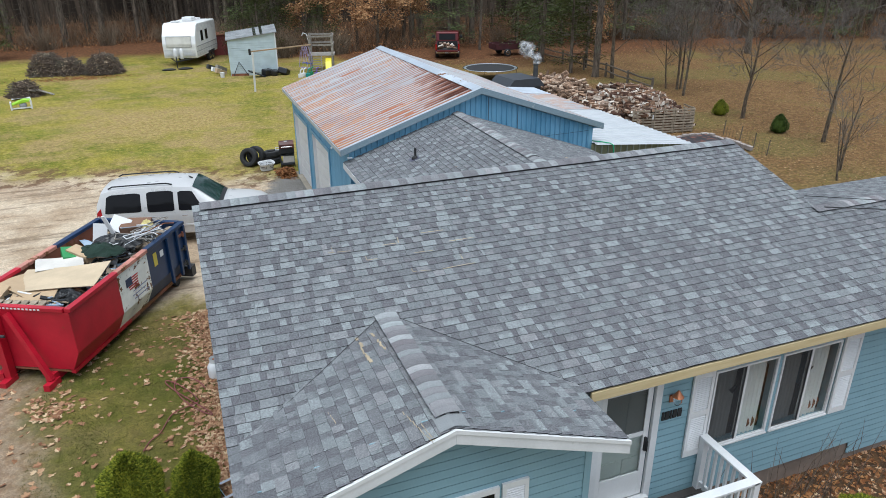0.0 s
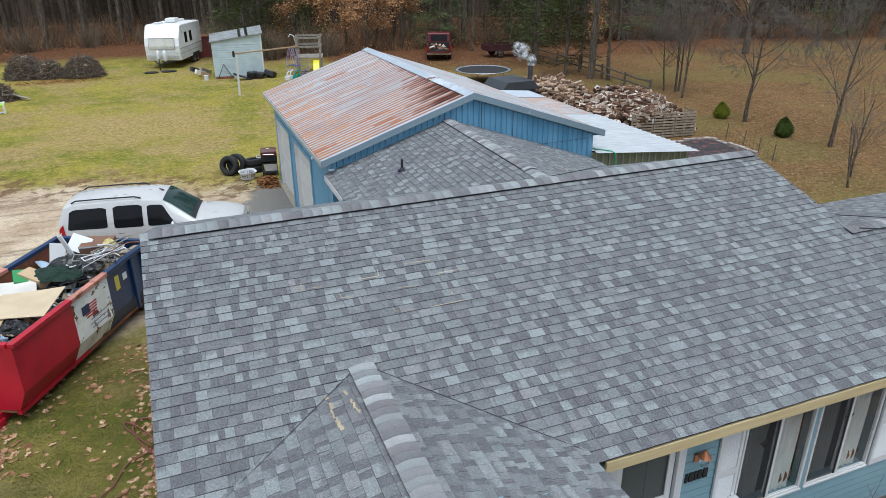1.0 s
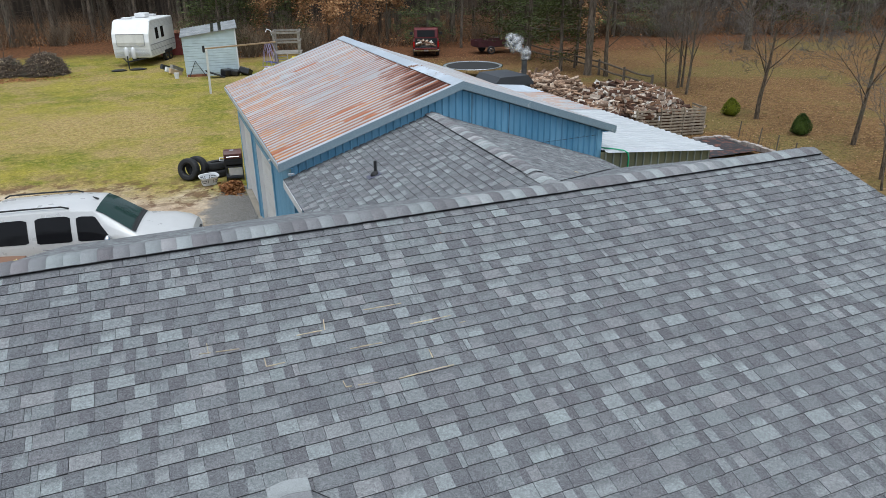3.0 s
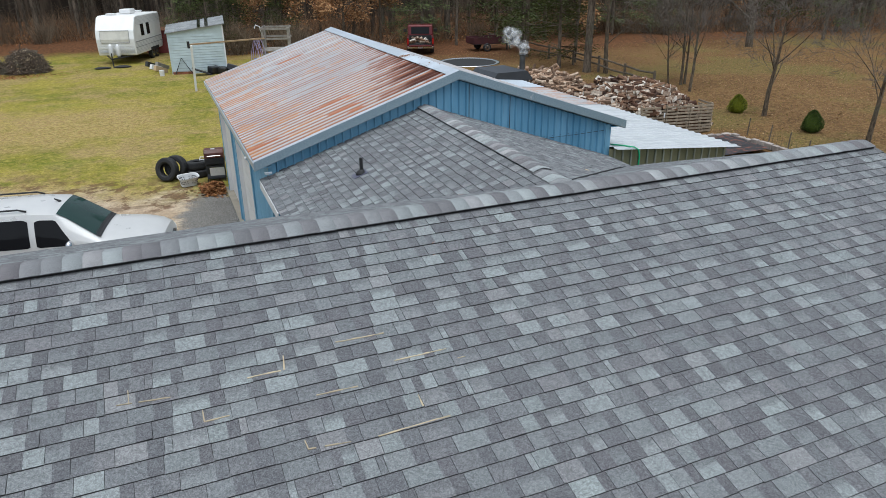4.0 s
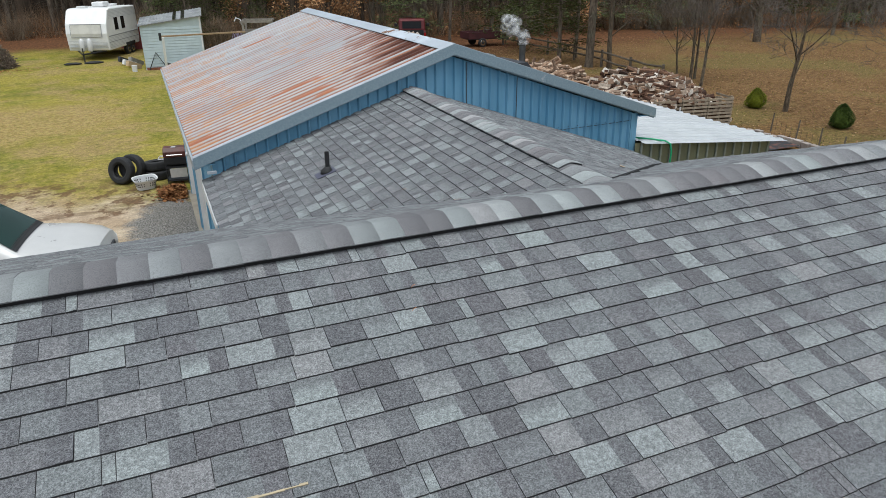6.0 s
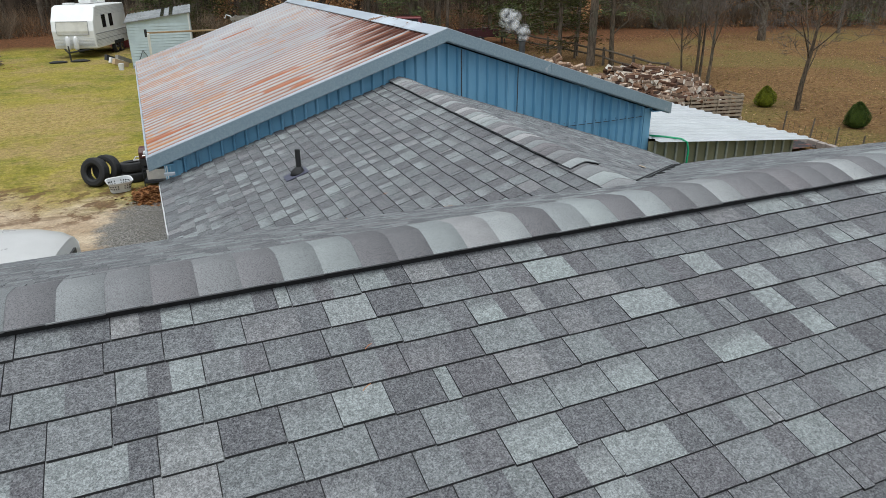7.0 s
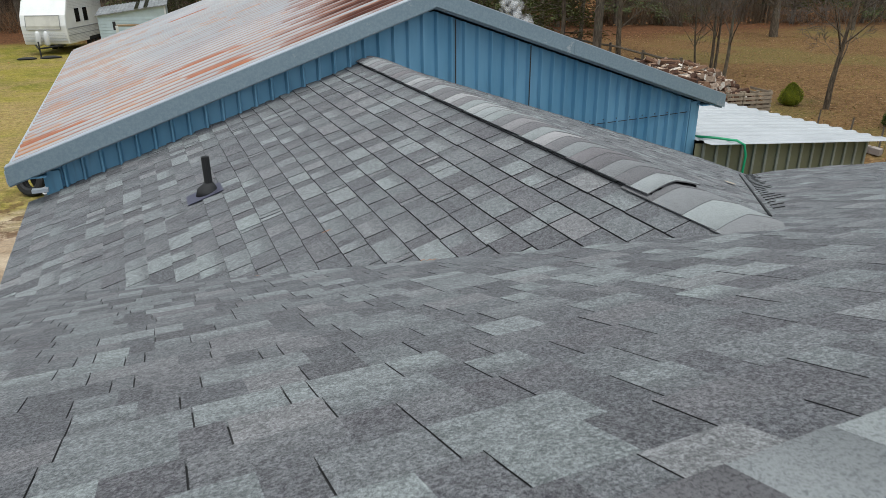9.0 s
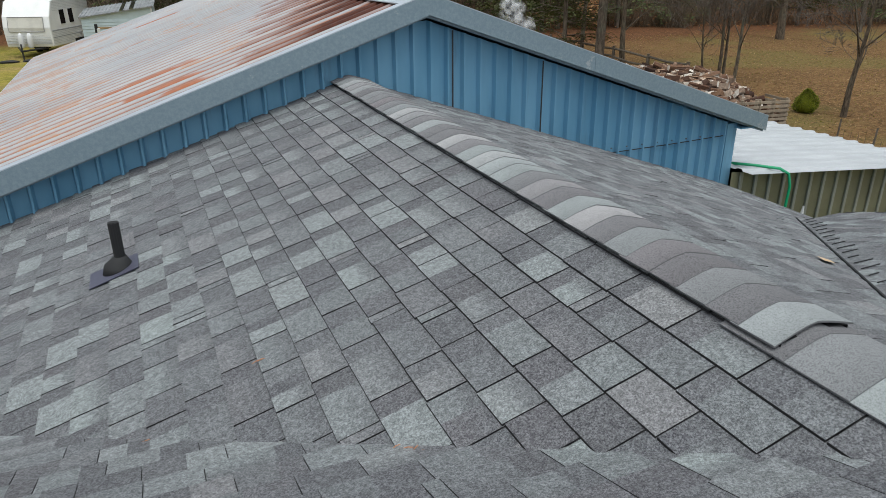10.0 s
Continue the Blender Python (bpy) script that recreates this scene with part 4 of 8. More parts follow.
shingles(breeze_west, BW_M, (B_DEEP, bw_len), breeze_clear(BW_M), lambda u, v: 1.2 < u < 4.4 and 0.9 < v < 3.1, 21, course=0.1465, worn=1.1, gap=0.0032)
shingles(breeze_east, BE_M, (B_DEEP, be_len), breeze_clear(BE_M), never, 22, course=0.1465)
ridge_caps(breeze_west, (BREEZE_X, 13.24, breeze_z(BREEZE_X, 13.24)), (BREEZE_X, WORKSHOP_Y - 0.02, breeze_z(BREEZE_X, WORKSHOP_Y)), BREEZE_S, BREEZE_E, seed=5, half=0.155, lift=0.036)
ridge_caps(breeze_west, (BREEZE_X, 12.60, breeze_z(BREEZE_X, 12.60)), (BREEZE_X, 13.32, breeze_z(BREEZE_X, 13.32)), BREEZE_S, BREEZE_E, seed=9, half=0.165, lift=0.018, course=0.2, vented=False)
part("eave_board", board_between((BREEZE_W - 0.005, 15.97, breeze_z(BREEZE_W, 15.97) - 0.02), (BREEZE_W - 0.005, WORKSHOP_Y - 0.01, breeze_z(BREEZE_W, WORKSHOP_Y) - 0.02), 0.15, 0.02, (-0.004, 0, 0)), WHITE, breeze, "white eave board")
part("wall", M().box((4.25, 15.22, 0.0), (4.37, WORKSHOP_Y - 0.01, 3.12)), BLUE_PANEL, breeze)
part("wall", M().box((11.3, 16.05, 0.0), (11.42, WORKSHOP_Y - 0.01, 2.55)), BLUE_PANEL, breeze)


def valley(f):
    """A point of the line in which the breezeway's east slope meets the house's back slope."""
    x = BREEZE_X + f * 3.55
    y = BREEZE_Y + (RIDGE_Z - BREEZE_Z + BREEZE_E * (x - BREEZE_X) - BACK * (BREEZE_Y - RIDGE_Y)) / (BACK + BREEZE_T)
    return Vector((x, y, back_z(y)))


part("valley_cut", M().tube([valley(k / 12) + Vector((0, 0, 0.014)) for k in range(1, 13)], 0.007, 5), TAR, breeze, "dark cut line of the valley")
cuts, vr = M(), random.Random(4)
for k in range(22):
    p = valley(0.16 + 0.038 * k) + Vector((0.02, -0.03, 0.024))
    n = vr.uniform(0.05, 0.17)
    cuts.box((0, -0.003, -0.004), (n, 0.003, 0.0), Matrix.Translation(p) @ Matrix.Rotation(vr.uniform(-0.03, 0.03), 4, "Z"))
part("valley_teeth", cuts, TAR, breeze, "dark lifted tab ends along the valley")["kind"] = "stuff"
# plumbing vent
vent = thing("vent_pipe", "black plumbing vent pipe with a rubber boot on the shingles", "vent pipe", pose(5.31, 15.98, breeze_z(5.31, 15.98) - 0.006))
part("pipe", M().tube([(0, 0, -0.1), (0.0, 0, 0.28)], 0.029, 14), BLACK, vent, smooth=False)
part("bore", M().tube([(0, 0, 0.275), (0, 0, 0.282)], 0.023, 12), TAR, vent)
part("boot", M().tube([(-0.01, 0, -0.01), (-0.01, 0, 0.03), (0, 0, 0.06), (0, 0, 0.085)], [0.092, 0.078, 0.052, 0.034], 18), BLACK, vent, smooth=True)
part("flashing", M().box((-0.17, -0.12, 0.0), (0.10, 0.09, 0.005), Matrix.Rotation(-math.atan(BREEZE_S), 4, "Y") @ Matrix.Translation((0, 0, 0.018))), plain("slate_blue_flashing", (0.085, 0.085, 0.125), 0.5, 0.2), vent, "dark flashing plate with a lifted corner")

# ---- workshop ----
WX0, WX1, WY1, PEAK_X, PEAK_Z, EAVE_Z = 4.06, 11.66, 27.55, 7.88, 4.84, 3.47
W_S = (PEAK_Z - EAVE_Z) / (PEAK_X - 3.78)
workshop = thing("workshop", "blue steel workshop with a rusted corrugated roof", "workshop")


def ribbed(p0, p1, top, bottom, out, pitch=0.2, rib=0.022, width=0.032):
    """An upright sheet with ribs from p0 to p1 in plan; top and bottom give heights along it; out points outwards."""
    a, b = Vector((*p0, 0)), Vector((*p1, 0))
    n, d, o = (b - a).length, (b - a).normalized(), Vector((*out, 0))
    m, s = M(), 0.0
    cuts = []
    while s < n:
        for q, h in ((0, 0), (pitch - 3 * width, 0), (pitch - 2 * width, rib), (pitch - width, rib)):
            if s + q < n:
                cuts.append((s + q, h))
        s += pitch
    cuts.append((n, 0))
    lo = [a + d * s + o * h + Vector((0, 0, bottom(s))) for s, h in cuts]
    hi = [a + d * s + o * h + Vector((0, 0, top(s))) for s, h in cuts]
    m.grid([lo, hi])
    return m


def gable_edge(s):
    x = WX0 + s
    return PEAK_Z - 0.17 - W_S * abs(x - PEAK_X)


part("gable_wall", ribbed((WX0, WORKSHOP_Y), (WX1, WORKSHOP_Y), gable_edge, lambda s: 0.0, (0, -1), 0.163, 0.05, 0.016), BLUE_PANEL, workshop, "blue ribbed steel gable wall")
part("wall_core", M().prism([(WX0 + 0.02, 0), (WX1 - 0.02, 0), (WX1 - 0.02, 3.2), (PEAK_X, PEAK_Z - 0.2), (WX0 + 0.02, 3.2)], 1, WORKSHOP_Y + 0.03, WORKSHOP_Y + 0.13), DARKMETAL, workshop)
part("panel_seam", M().tube([(9.9, WORKSHOP_Y - 0.03, 3.26), (10.8, WORKSHOP_Y - 0.03, 3.27), (WX1 - 0.03, WORKSHOP_Y - 0.03, 3.29)], 0.006, 4), DARKMETAL, workshop, "dark lap seam with screws")
for seam_x in (8.15, 9.09):
    part("panel_joint", M().box((seam_x - 0.006, WORKSHOP_Y - 0.056, 3.2), (seam_x + 0.006, WORKSHOP_Y - 0.048, PEAK_Z - 0.18 - W_S * (seam_x - PEAK_X))), DARKMETAL, workshop, "dark joint between two wall sheets")
for k in range(9):
    part("screw", M().ball((9.98 + 0.2 * k, WORKSHOP_Y - 0.035, 3.31), 0.011, 6), CHROME, workshop)
part("corner_trim", M().box((WX1 - 0.10, WORKSHOP_Y - 0.045, 0.0), (WX1 + 0.04, WORKSHOP_Y + 0.14, 3.42)), BLUE_PANEL, workshop)
part("corner_trim", M().box((WX0 - 0.04, WORKSHOP_Y - 0.045, 0.0), (WX0 + 0.10, WORKSHOP_Y + 0.10, 3.40)), BLUE_PANEL, workshop)
# long walls; the west one has two door openings
part("east_wall", ribbed((WX1, WORKSHOP_Y + 0.14), (WX1, WY1), lambda s: 3.42, lambda s: 0.0, (1, 0), 0.2), BLUE_PANEL, workshop)
part("north_wall", ribbed((WX0, WY1), (WX1, WY1), gable_edge, lambda s: 0.0, (0, 1), 0.2), BLUE_PANEL, workshop)
DOORS = ((20.75, 23.45), (24.35, 27.10))
DOOR_H = 2.62
segs = [(WORKSHOP_Y + 0.10, DOORS[0][0]), (DOORS[0][1], DOORS[1][0]), (DOORS[1][1], WY1)]
for y0, y1 in segs:
    part("west_wall", ribbed((WX0, y0), (WX0, y1), lambda s: 3.42, lambda s: 0.0, (-1, 0), 0.1, 0.012, 0.02), BLUE_PANEL, workshop)
for y0, y1 in DOORS:
    part("west_wall", ribbed((WX0, y0), (WX0, y1), lambda s: 3.42, lambda s: DOOR_H, (-1, 0), 0.1, 0.012, 0.02), BLUE_PANEL, workshop)
    door = part("garage_door", M().box((WX0 + 0.10, y0, 0.10), (WX0 + 0.14, y1, DOOR_H)), DARKMETAL, workshop, "white sectional garage door, closed")
    for k in range(6):
        z0 = 0.12 + k * (DOOR_H - 0.12) / 6
        part("door_section", M().box((WX0 + 0.075, y0 + 0.02, z0), (WX0 + 0.099, y1 - 0.02, z0 + (DOOR_H - 0.12) / 6 - 0.022)), GARAGE_DOOR, door, bevel=0.006)
    for yy in (y0, y1):
        s = 1 if yy == y0 else -1
        part("door_jamb", M().box((WX0 - 0.03, min(yy, yy + s * 0.02), 0.0), (WX0 + 0.10, max(yy, yy + s * 0.02), DOOR_H)), VINYL, workshop)
        part("door_casing", M().box((WX0 - 0.045, min(yy, yy - s * 0.14), 0.0), (WX0 - 0.014, max(yy, yy - s * 0.14), DOOR_H + 0.02)), BLUE_PANEL, workshop)
    part("door_head", M().box((WX0 - 0.045, y0 - 0.14, DOOR_H + 0.02), (WX0 - 0.014, y1 + 0.14, DOOR_H + 0.14)), BLUE_PANEL, workshop)
part("threshold", M().box((WX0 - 0.12, 20.4, 0.0), (WX0 + 0.10, WY1, 0.10)), plain("stained_concrete", (0.33, 0.29, 0.23), 0.9, var=0.2, fine=14), workshop, "concrete door sill")


def corrugated(x0, z0, x1, z1, y0, y1, pitch, rib):
    """A roof sheet whose ribs run from (x0, z0) to (x1, z1)."""
    m, y, up = M(), y0, Vector((-(z1 - z0), 0, x1 - x0)).normalized()
    if up.z < 0:
        up = -up
    lo, hi = [], []
    while y < y1:
        for q, h in ((0, 0), (0.52, 0), (0.62, 1), (0.88, 1)):
            yy = min(y + q * pitch, y1)
            lo.append(Vector((x0, yy, z0)) + up * h * rib)
            hi.append(Vector((x1, yy, z1)) + up * h * rib)
        y += pitch
    mid = [[a.lerp(b, f) for a, b in zip(lo, hi)] for f in (0, 0.25, 0.5, 0.75, 1)]
    return m.grid(mid)


RN = 27.85
part("roof_sheet", corrugated(3.78, EAVE_Z, PEAK_X, PEAK_Z, WORKSHOP_Y - 0.16, RN, 0.2, 0.017), RUST_ROOF, workshop, "rusted corrugated roof sheets, west side")
part("roof_sheet", corrugated(11.98, EAVE_Z, PEAK_X, PEAK_Z, WORKSHOP_Y - 0.16, RN, 0.2, 0.017), RUST_ROOF, workshop, "rusted corrugated roof sheets, east side")
part("ceiling_liner", M().prism([(3.82, EAVE_Z - 0.03), (PEAK_X, PEAK_Z - 0.03), (11.94, EAVE_Z - 0.03), (11.94, EAVE_Z - 0.05), (PEAK_X, PEAK_Z - 0.05), (3.82, EAVE_Z - 0.05)], 1, WORKSHOP_Y + 0.02, RN - 0.02), DARKMETAL, workshop)
RIDGE_METAL = plain("pale_blue_ridge_metal", (0.50, 0.545, 0.60), 0.4, 0.3, var=0.1)
RIDGE_RUST = make_paint_rust("pale_blue_ridge_metal_rusting", (0.50, 0.545, 0.60), (0.54, 0.59), 0.4)
for y0, y1, mm in ((WORKSHOP_Y - 0.165, 18.6, RIDGE_METAL), (18.6, 20.7, RIDGE_RUST), (20.7, RN + 0.02, RIDGE_METAL)):
    part("ridge_cover", M().prism([(PEAK_X - 0.22, PEAK_Z + 0.036 - 0.22 * W_S), (PEAK_X, PEAK_Z + 0.045), (PEAK_X + 0.22, PEAK_Z + 0.036 - 0.22 * W_S), (PEAK_X + 0.22, PEAK_Z + 0.028 - 0.22 * W_S), (PEAK_X, PEAK_Z + 0.037), (PEAK_X - 0.22, PEAK_Z + 0.028 - 0.22 * W_S)], 1, y0, y1), mm, workshop)
# barge trim over the gable, in lapped lengths
for x0, x1 in ((3.76, 6.41), (6.40, PEAK_X), (PEAK_X, 9.6), (9.59, 12.0)):
    za, zb = PEAK_Z + 0.035 - W_S * abs(x0 - PEAK_X), PEAK_Z + 0.035 - W_S * abs(x1 - PEAK_X)
    proud = 0.004 if x0 in (6.40, 9.59) else 0.0
    y_out = WORKSHOP_Y - 0.165 - proud
    part("barge_trim", board_between((x0, y_out, za), (x1, y_out, zb), 0.165, 0.012, (0, -0.006, 0)), GALV, workshop, "weathered blue-grey barge trim")
    part("barge_return", M().prism([(x0, za), (x1, zb), (x1, zb + 0.008), (x0, za + 0.008)], 1, y_out - 0.018, y_out + 0.10), RIDGE_METAL, workshop)
    part("barge_lip", board_between((x0, y_out + 0.02, za - 0.15), (x1, y_out + 0.02, zb - 0.15), 0.035, 0.12, (0, 0.004, 0)), GALV, workshop)
for s in (1, -1):
    end = 3.76 if s < 0 else 12.0
    part("soffit_strip", M().box((min(end, WX0 if s < 0 else WX1), WORKSHOP_Y - 0.15, EAVE_Z - 0.10), (max(end, WX0 if s < 0 else WX1), RN, EAVE_Z - 0.085)), BLUE_PANEL, workshop)
    part("eave_trim", M().box((end - 0.012, WORKSHOP_Y - 0.16, EAVE_Z - 0.12), (end + 0.012, RN, EAVE_Z - 0.005)), RIDGE_METAL if s < 0 else GALV, workshop)
part("gutter_end", M().box((3.93, WORKSHOP_Y - 0.24, 3.26), (4.06, WORKSHOP_Y - 0.17, 3.29)), RIDGE_METAL, workshop, "short pale blue gutter end")
part("floodlight", M().ball((3.74, 18.75, 3.31), 0.032, 10, (1, 1, 1.2)), VINYL, workshop, "small white floodlight under the eave", smooth=True)

# ---- lean-to on the workshop's east side ----
lean = thing("lean_to", "lean-to shed with white steel roof and olive walls", "shed")
LX1, LZ0, LZ1 = 15.25, 2.90, 2.58
part("roof_sheet", corrugated(LX1 + 0.12, LZ1 - 0.011, WX1 + 0.03, LZ0, 17.48, 23.1, 0.25, 0.022), WHITE_STEEL, lean, "white ribbed steel roof")
part("roof_sheet", corrugated(LX1, LZ1, WX1 + 0.03, LZ0, 23.1, 26.6, 0.2, 0.018), RUST_ROOF, lean, "rusted ribbed steel roof")
part("roof_sheet", corrugated(LX1, LZ1, WX1 + 0.03, LZ0, 26.6, 28.3, 0.25, 0.022), RIDGE_METAL, lean, "pale blue steel roof")
low = part("south_wall", ribbed((WX1 - 0.02, 17.72), (LX1 - 0.12, 17.72), lambda s: LZ0 - 0.03 - (LZ0 - LZ1) * s / 3.6, lambda s: 0.0, (0, -1), 0.46, 0.004), OLIVE, lean, "olive ribbed steel wall")
x = WX1 + 0.10
while x < LX1 - 0.15:
    part("wall_rib", M().box((x, 17.69, 0), (x + 0.045, 17.715, LZ0 - 0.035 - (LZ0 - LZ1) * (x - WX1) / 3.6)), OLIVE_RIB, lean, bevel=0.006)
    x += 0.235
part("east_wall", M().box((LX1 - 0.16, 17.74, 0.0), (LX1 - 0.10, 28.2, LZ1 - 0.03)), OLIVE, lean)
part("north_wall", M().box((WX1 + 0.05, 28.14, 0.0), (LX1 - 0.17, 28.2, LZ1 - 0.02)), OLIVE, lean)
(part("sealant_dab", M().tube([(12.83, 17.66, 2.12), (12.85, 17.65, 2.2), (12.87, 17.66, 2.30)], [0.014, 0.024, 0.012], 6), VINYL, lean, "white dab of foam sealant on the wall"))
hose = thing("garden_hose", "green hose hanging from the lean-to roof edge", "hose")
HOSE = plain("green_hose", (0.015, 0.30, 0.13), 0.4, var=0.2)
part("hose", M().tube([(11.75, 17.95, 2.915), (12.0, 17.72, 2.91), (12.2, 17.55, 2.89), (12.26, 17.47, 2.84), (12.28, 17.44, 2.7), (12.27, 17.45, 2.2), (12.22, 17.47, 1.5), (12.3, 17.4, 0.5), (12.2, 17.3, 0.03)], 0.017, 8), HOSE, hose, smooth=True)

# ---- front door, windows and porch of the house ----
door = part("front_door", M().box((4.90, WALL_F + 0.075, 0.63), (5.74, WALL_F + 0.115, 2.70)), plain("pale_green_door", (0.66, 0.71, 0.66), 0.5, var=0.05), house, "pale inner door behind a white storm door")
for x0, x1, z0, z1 in ((4.97, 5.27, 0.75, 1.35), (5.37, 5.67, 0.75, 1.35), (4.97, 5.27, 1.5, 2.6), (5.37, 5.67, 1.5, 2.6)):
    part("door_panel", M().box((x0, WALL_F + 0.060, z0), (x1, WALL_F + 0.075, z1)), door.data.materials[0], door, bevel=0.01)
storm = part("storm_door", M().box((4.88, WALL_F + 0.01, 0.62), (4.97, WALL_F + 0.045, 2.70)).box((5.66, WALL_F + 0.01, 0.62), (5.75, WALL_F + 0.045, 2.70)).box((4.97, WALL_F + 0.01, 2.58), (5.66, WALL_F + 0.045, 2.70)).box((4.97, WALL_F + 0.01, 1.76), (5.66, WALL_F + 0.045, 1.83)).box((4.97, WALL_F + 0.01, 0.62), (5.66, WALL_F + 0.045, 1.08)), VINYL, house, "white storm door, closed", bevel=0.004)
part("pane", M().box((4.97, WALL_F + 0.024, 1.83), (5.66, WALL_F + 0.028, 2.58)), MESH, storm, "dark insect screen")
part("pane", M().box((4.97, WALL_F + 0.024, 1.08), (5.66, WALL_F + 0.028, 1.76)), GLASS, storm)
part("door_handle", M().box((5.685, WALL_F - 0.03, 1.48), (5.715, WALL_F + 0.012, 1.72)).tube([(5.70, WALL_F - 0.06, 1.5), (5.70, WALL_F - 0.06, 1.68)], 0.012, 6), BLACK, storm, "black lever handle")
part("door_casing", M().box((4.74, WALL_F - 0.035, 0.5), (4.86, WALL_F + 0.02, 2.82)).box((5.77, WALL_F - 0.035, 0.5), (5.88, WALL_F + 0.02, 2.82)).box((4.86, WALL_F - 0.035, 2.72), (5.77, WALL_F + 0.02, 2.82)), WHITE, house, "white door casing")
part("door_sill", M().box((4.8, WALL_F - 0.10, 0.56), (5.82, WALL_F + 0.02, 0.62)), WHITE, house)
CLOTH = plain("white_sheer_curtain", (0.66, 0.66, 0.63), 0.9, var=0.08)
# dark colour puts the dimness indoors into walls, floor and ceiling
ROOM = plain("room_dimness_colour", (0.12, 0.11, 0.10), 0.9, var=0.15)
for x0, x1 in ((6.84, 8.07), (8.15, 9.38)):
    wy = WALL_F - 0.03
    win = part("window", M().box((x0, wy, 1.16), (x0 + 0.034, wy + 0.05, 2.60)).box((x1 - 0.034, wy, 1.16), (x1, wy + 0.05, 2.60)).box((x0 + 0.034, wy, 2.565), (x1 - 0.034, wy + 0.05, 2.60)).box((x0 + 0.034, wy, 1.16), (x1 - 0.034, wy + 0.05, 1.195)), VINYL, house, "white vinyl sliding window, curtained", bevel=0.004)
    mid = (x0 + x1) / 2
    part("mullion", M().box((mid - 0.02, wy + 0.006, 1.195), (mid + 0.02, wy + 0.05, 2.565)), VINYL, win)
    part("insect_screen", M().box((x0 + 0.035, wy + 0.022, 1.196), (mid - 0.021, wy + 0.026, 2.564)), MESH, win, "dark insect screen")
    part("screen_frame", M().box((x0 + 0.035, wy + 0.012, 1.196), (x0 + 0.05, wy + 0.021, 2.564)).box((mid - 0.045, wy + 0.012, 1.196), (mid - 0.021, wy + 0.021, 2.564)), DARKMETAL, win)
    pane = part("pane", M().box((mid + 0.021, wy + 0.022, 1.196), (x1 - 0.035, wy + 0.026, 2.564)), GLASS, win)
    pane.visible_shadow = False
    part("window_sill", M().box((x0 - 0.01, wy - 0.018, 1.135), (x1 + 0.01, wy + 0.02, 1.159)), VINYL, win)
    for c0, wide, back, drop in ((mid + 0.02, 0.44, 6.70, 1.62), (x0 + 0.20, 0.36, 6.76, 1.60)):
        cols = []
        for k in range(29):
            f = k / 28
            cols.append([(c0 + f * wide + 0.05 * h * (1 - f) * math.sin(3 * h), back + 0.020 * math.sin(f * 26 + 2 * h + 3 * f * f), 2.62 - drop * h) for h in (0, 0.3, 0.6, 0.85, 1.0)])
        tagged(part("curtain", M().grid(cols), CLOTH, smooth=True), "white sheer curtain half drawn behind the window", "curtain", "window curtains")
    orn = M().prism([(-0.09, 0.03), (0.0, -0.07), (0.08, 0.05), (0.03, 0.03), (0.02, 0.10), (-0.03, 0.04)], 1, -0.004, 0.004).tube([(0.0, 0.0, 0.08), (0.02, 0.0, 0.34)], 0.003, 4)
    tagged(part("hanging_ornament", orn, BLACK, at=pose(mid - 0.16 if x0 < 8 else mid + 0.08, 6.665, 2.12)), "small black ornament hanging inside the window", "ornament", "window ornaments")
    basket = M().ball((mid + 0.40, 6.80, 1.33), 0.2, 12, (1.1, 0.6, 0.75), 0.05, random.Random(3))
    tagged(part("cushion", basket, plain("brown_patterned_cloth", (0.20, 0.085, 0.05), 0.9, var=0.5, scale=14), smooth=True), "brown patterned cushion standing inside the window", "cushion", "cushions in the windows")
# plain shell, added so that the windows open on darkness
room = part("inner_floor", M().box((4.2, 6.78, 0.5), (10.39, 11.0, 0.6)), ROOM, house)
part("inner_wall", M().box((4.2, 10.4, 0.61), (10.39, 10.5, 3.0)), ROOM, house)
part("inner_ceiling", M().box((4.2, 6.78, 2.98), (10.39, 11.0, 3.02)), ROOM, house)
for x0, x1 in ((6.42, 6.80), (9.42, 9.80)):
    sh = part("shutter", M().box((x0, WALL_F - 0.05, 1.14), (x0 + 0.05, WALL_F - 0.018, 2.65)).box((x1 - 0.05, WALL_F - 0.05, 1.14), (x1, WALL_F - 0.018, 2.65)).box((x0 + 0.05, WALL_F - 0.05, 2.57), (x1 - 0.05, WALL_F - 0.018, 2.65)).box((x0 + 0.05, WALL_F - 0.05, 1.88), (x1 - 0.05, WALL_F - 0.018, 1.98)).box((x0 + 0.05, WALL_F - 0.05, 1.14), (x1 - 0.05, WALL_F - 0.018, 1.24)).box((x0 + 0.05, WALL_F - 0.028, 1.24), (x1 - 0.05, WALL_F - 0.02, 2.57)), VINYL, house, "white louvred shutter")
    z = 1.25
    while z < 2.55:
        if not 1.85 < z < 1.98:
            part("slat", M().box((x0 + 0.052, -0.010, -0.003), (x1 - 0.052, 0.010, 0.003), pose(0, WALL_F - 0.038, z + 0.012, 35)), VINYL, sh)
        z += 0.036
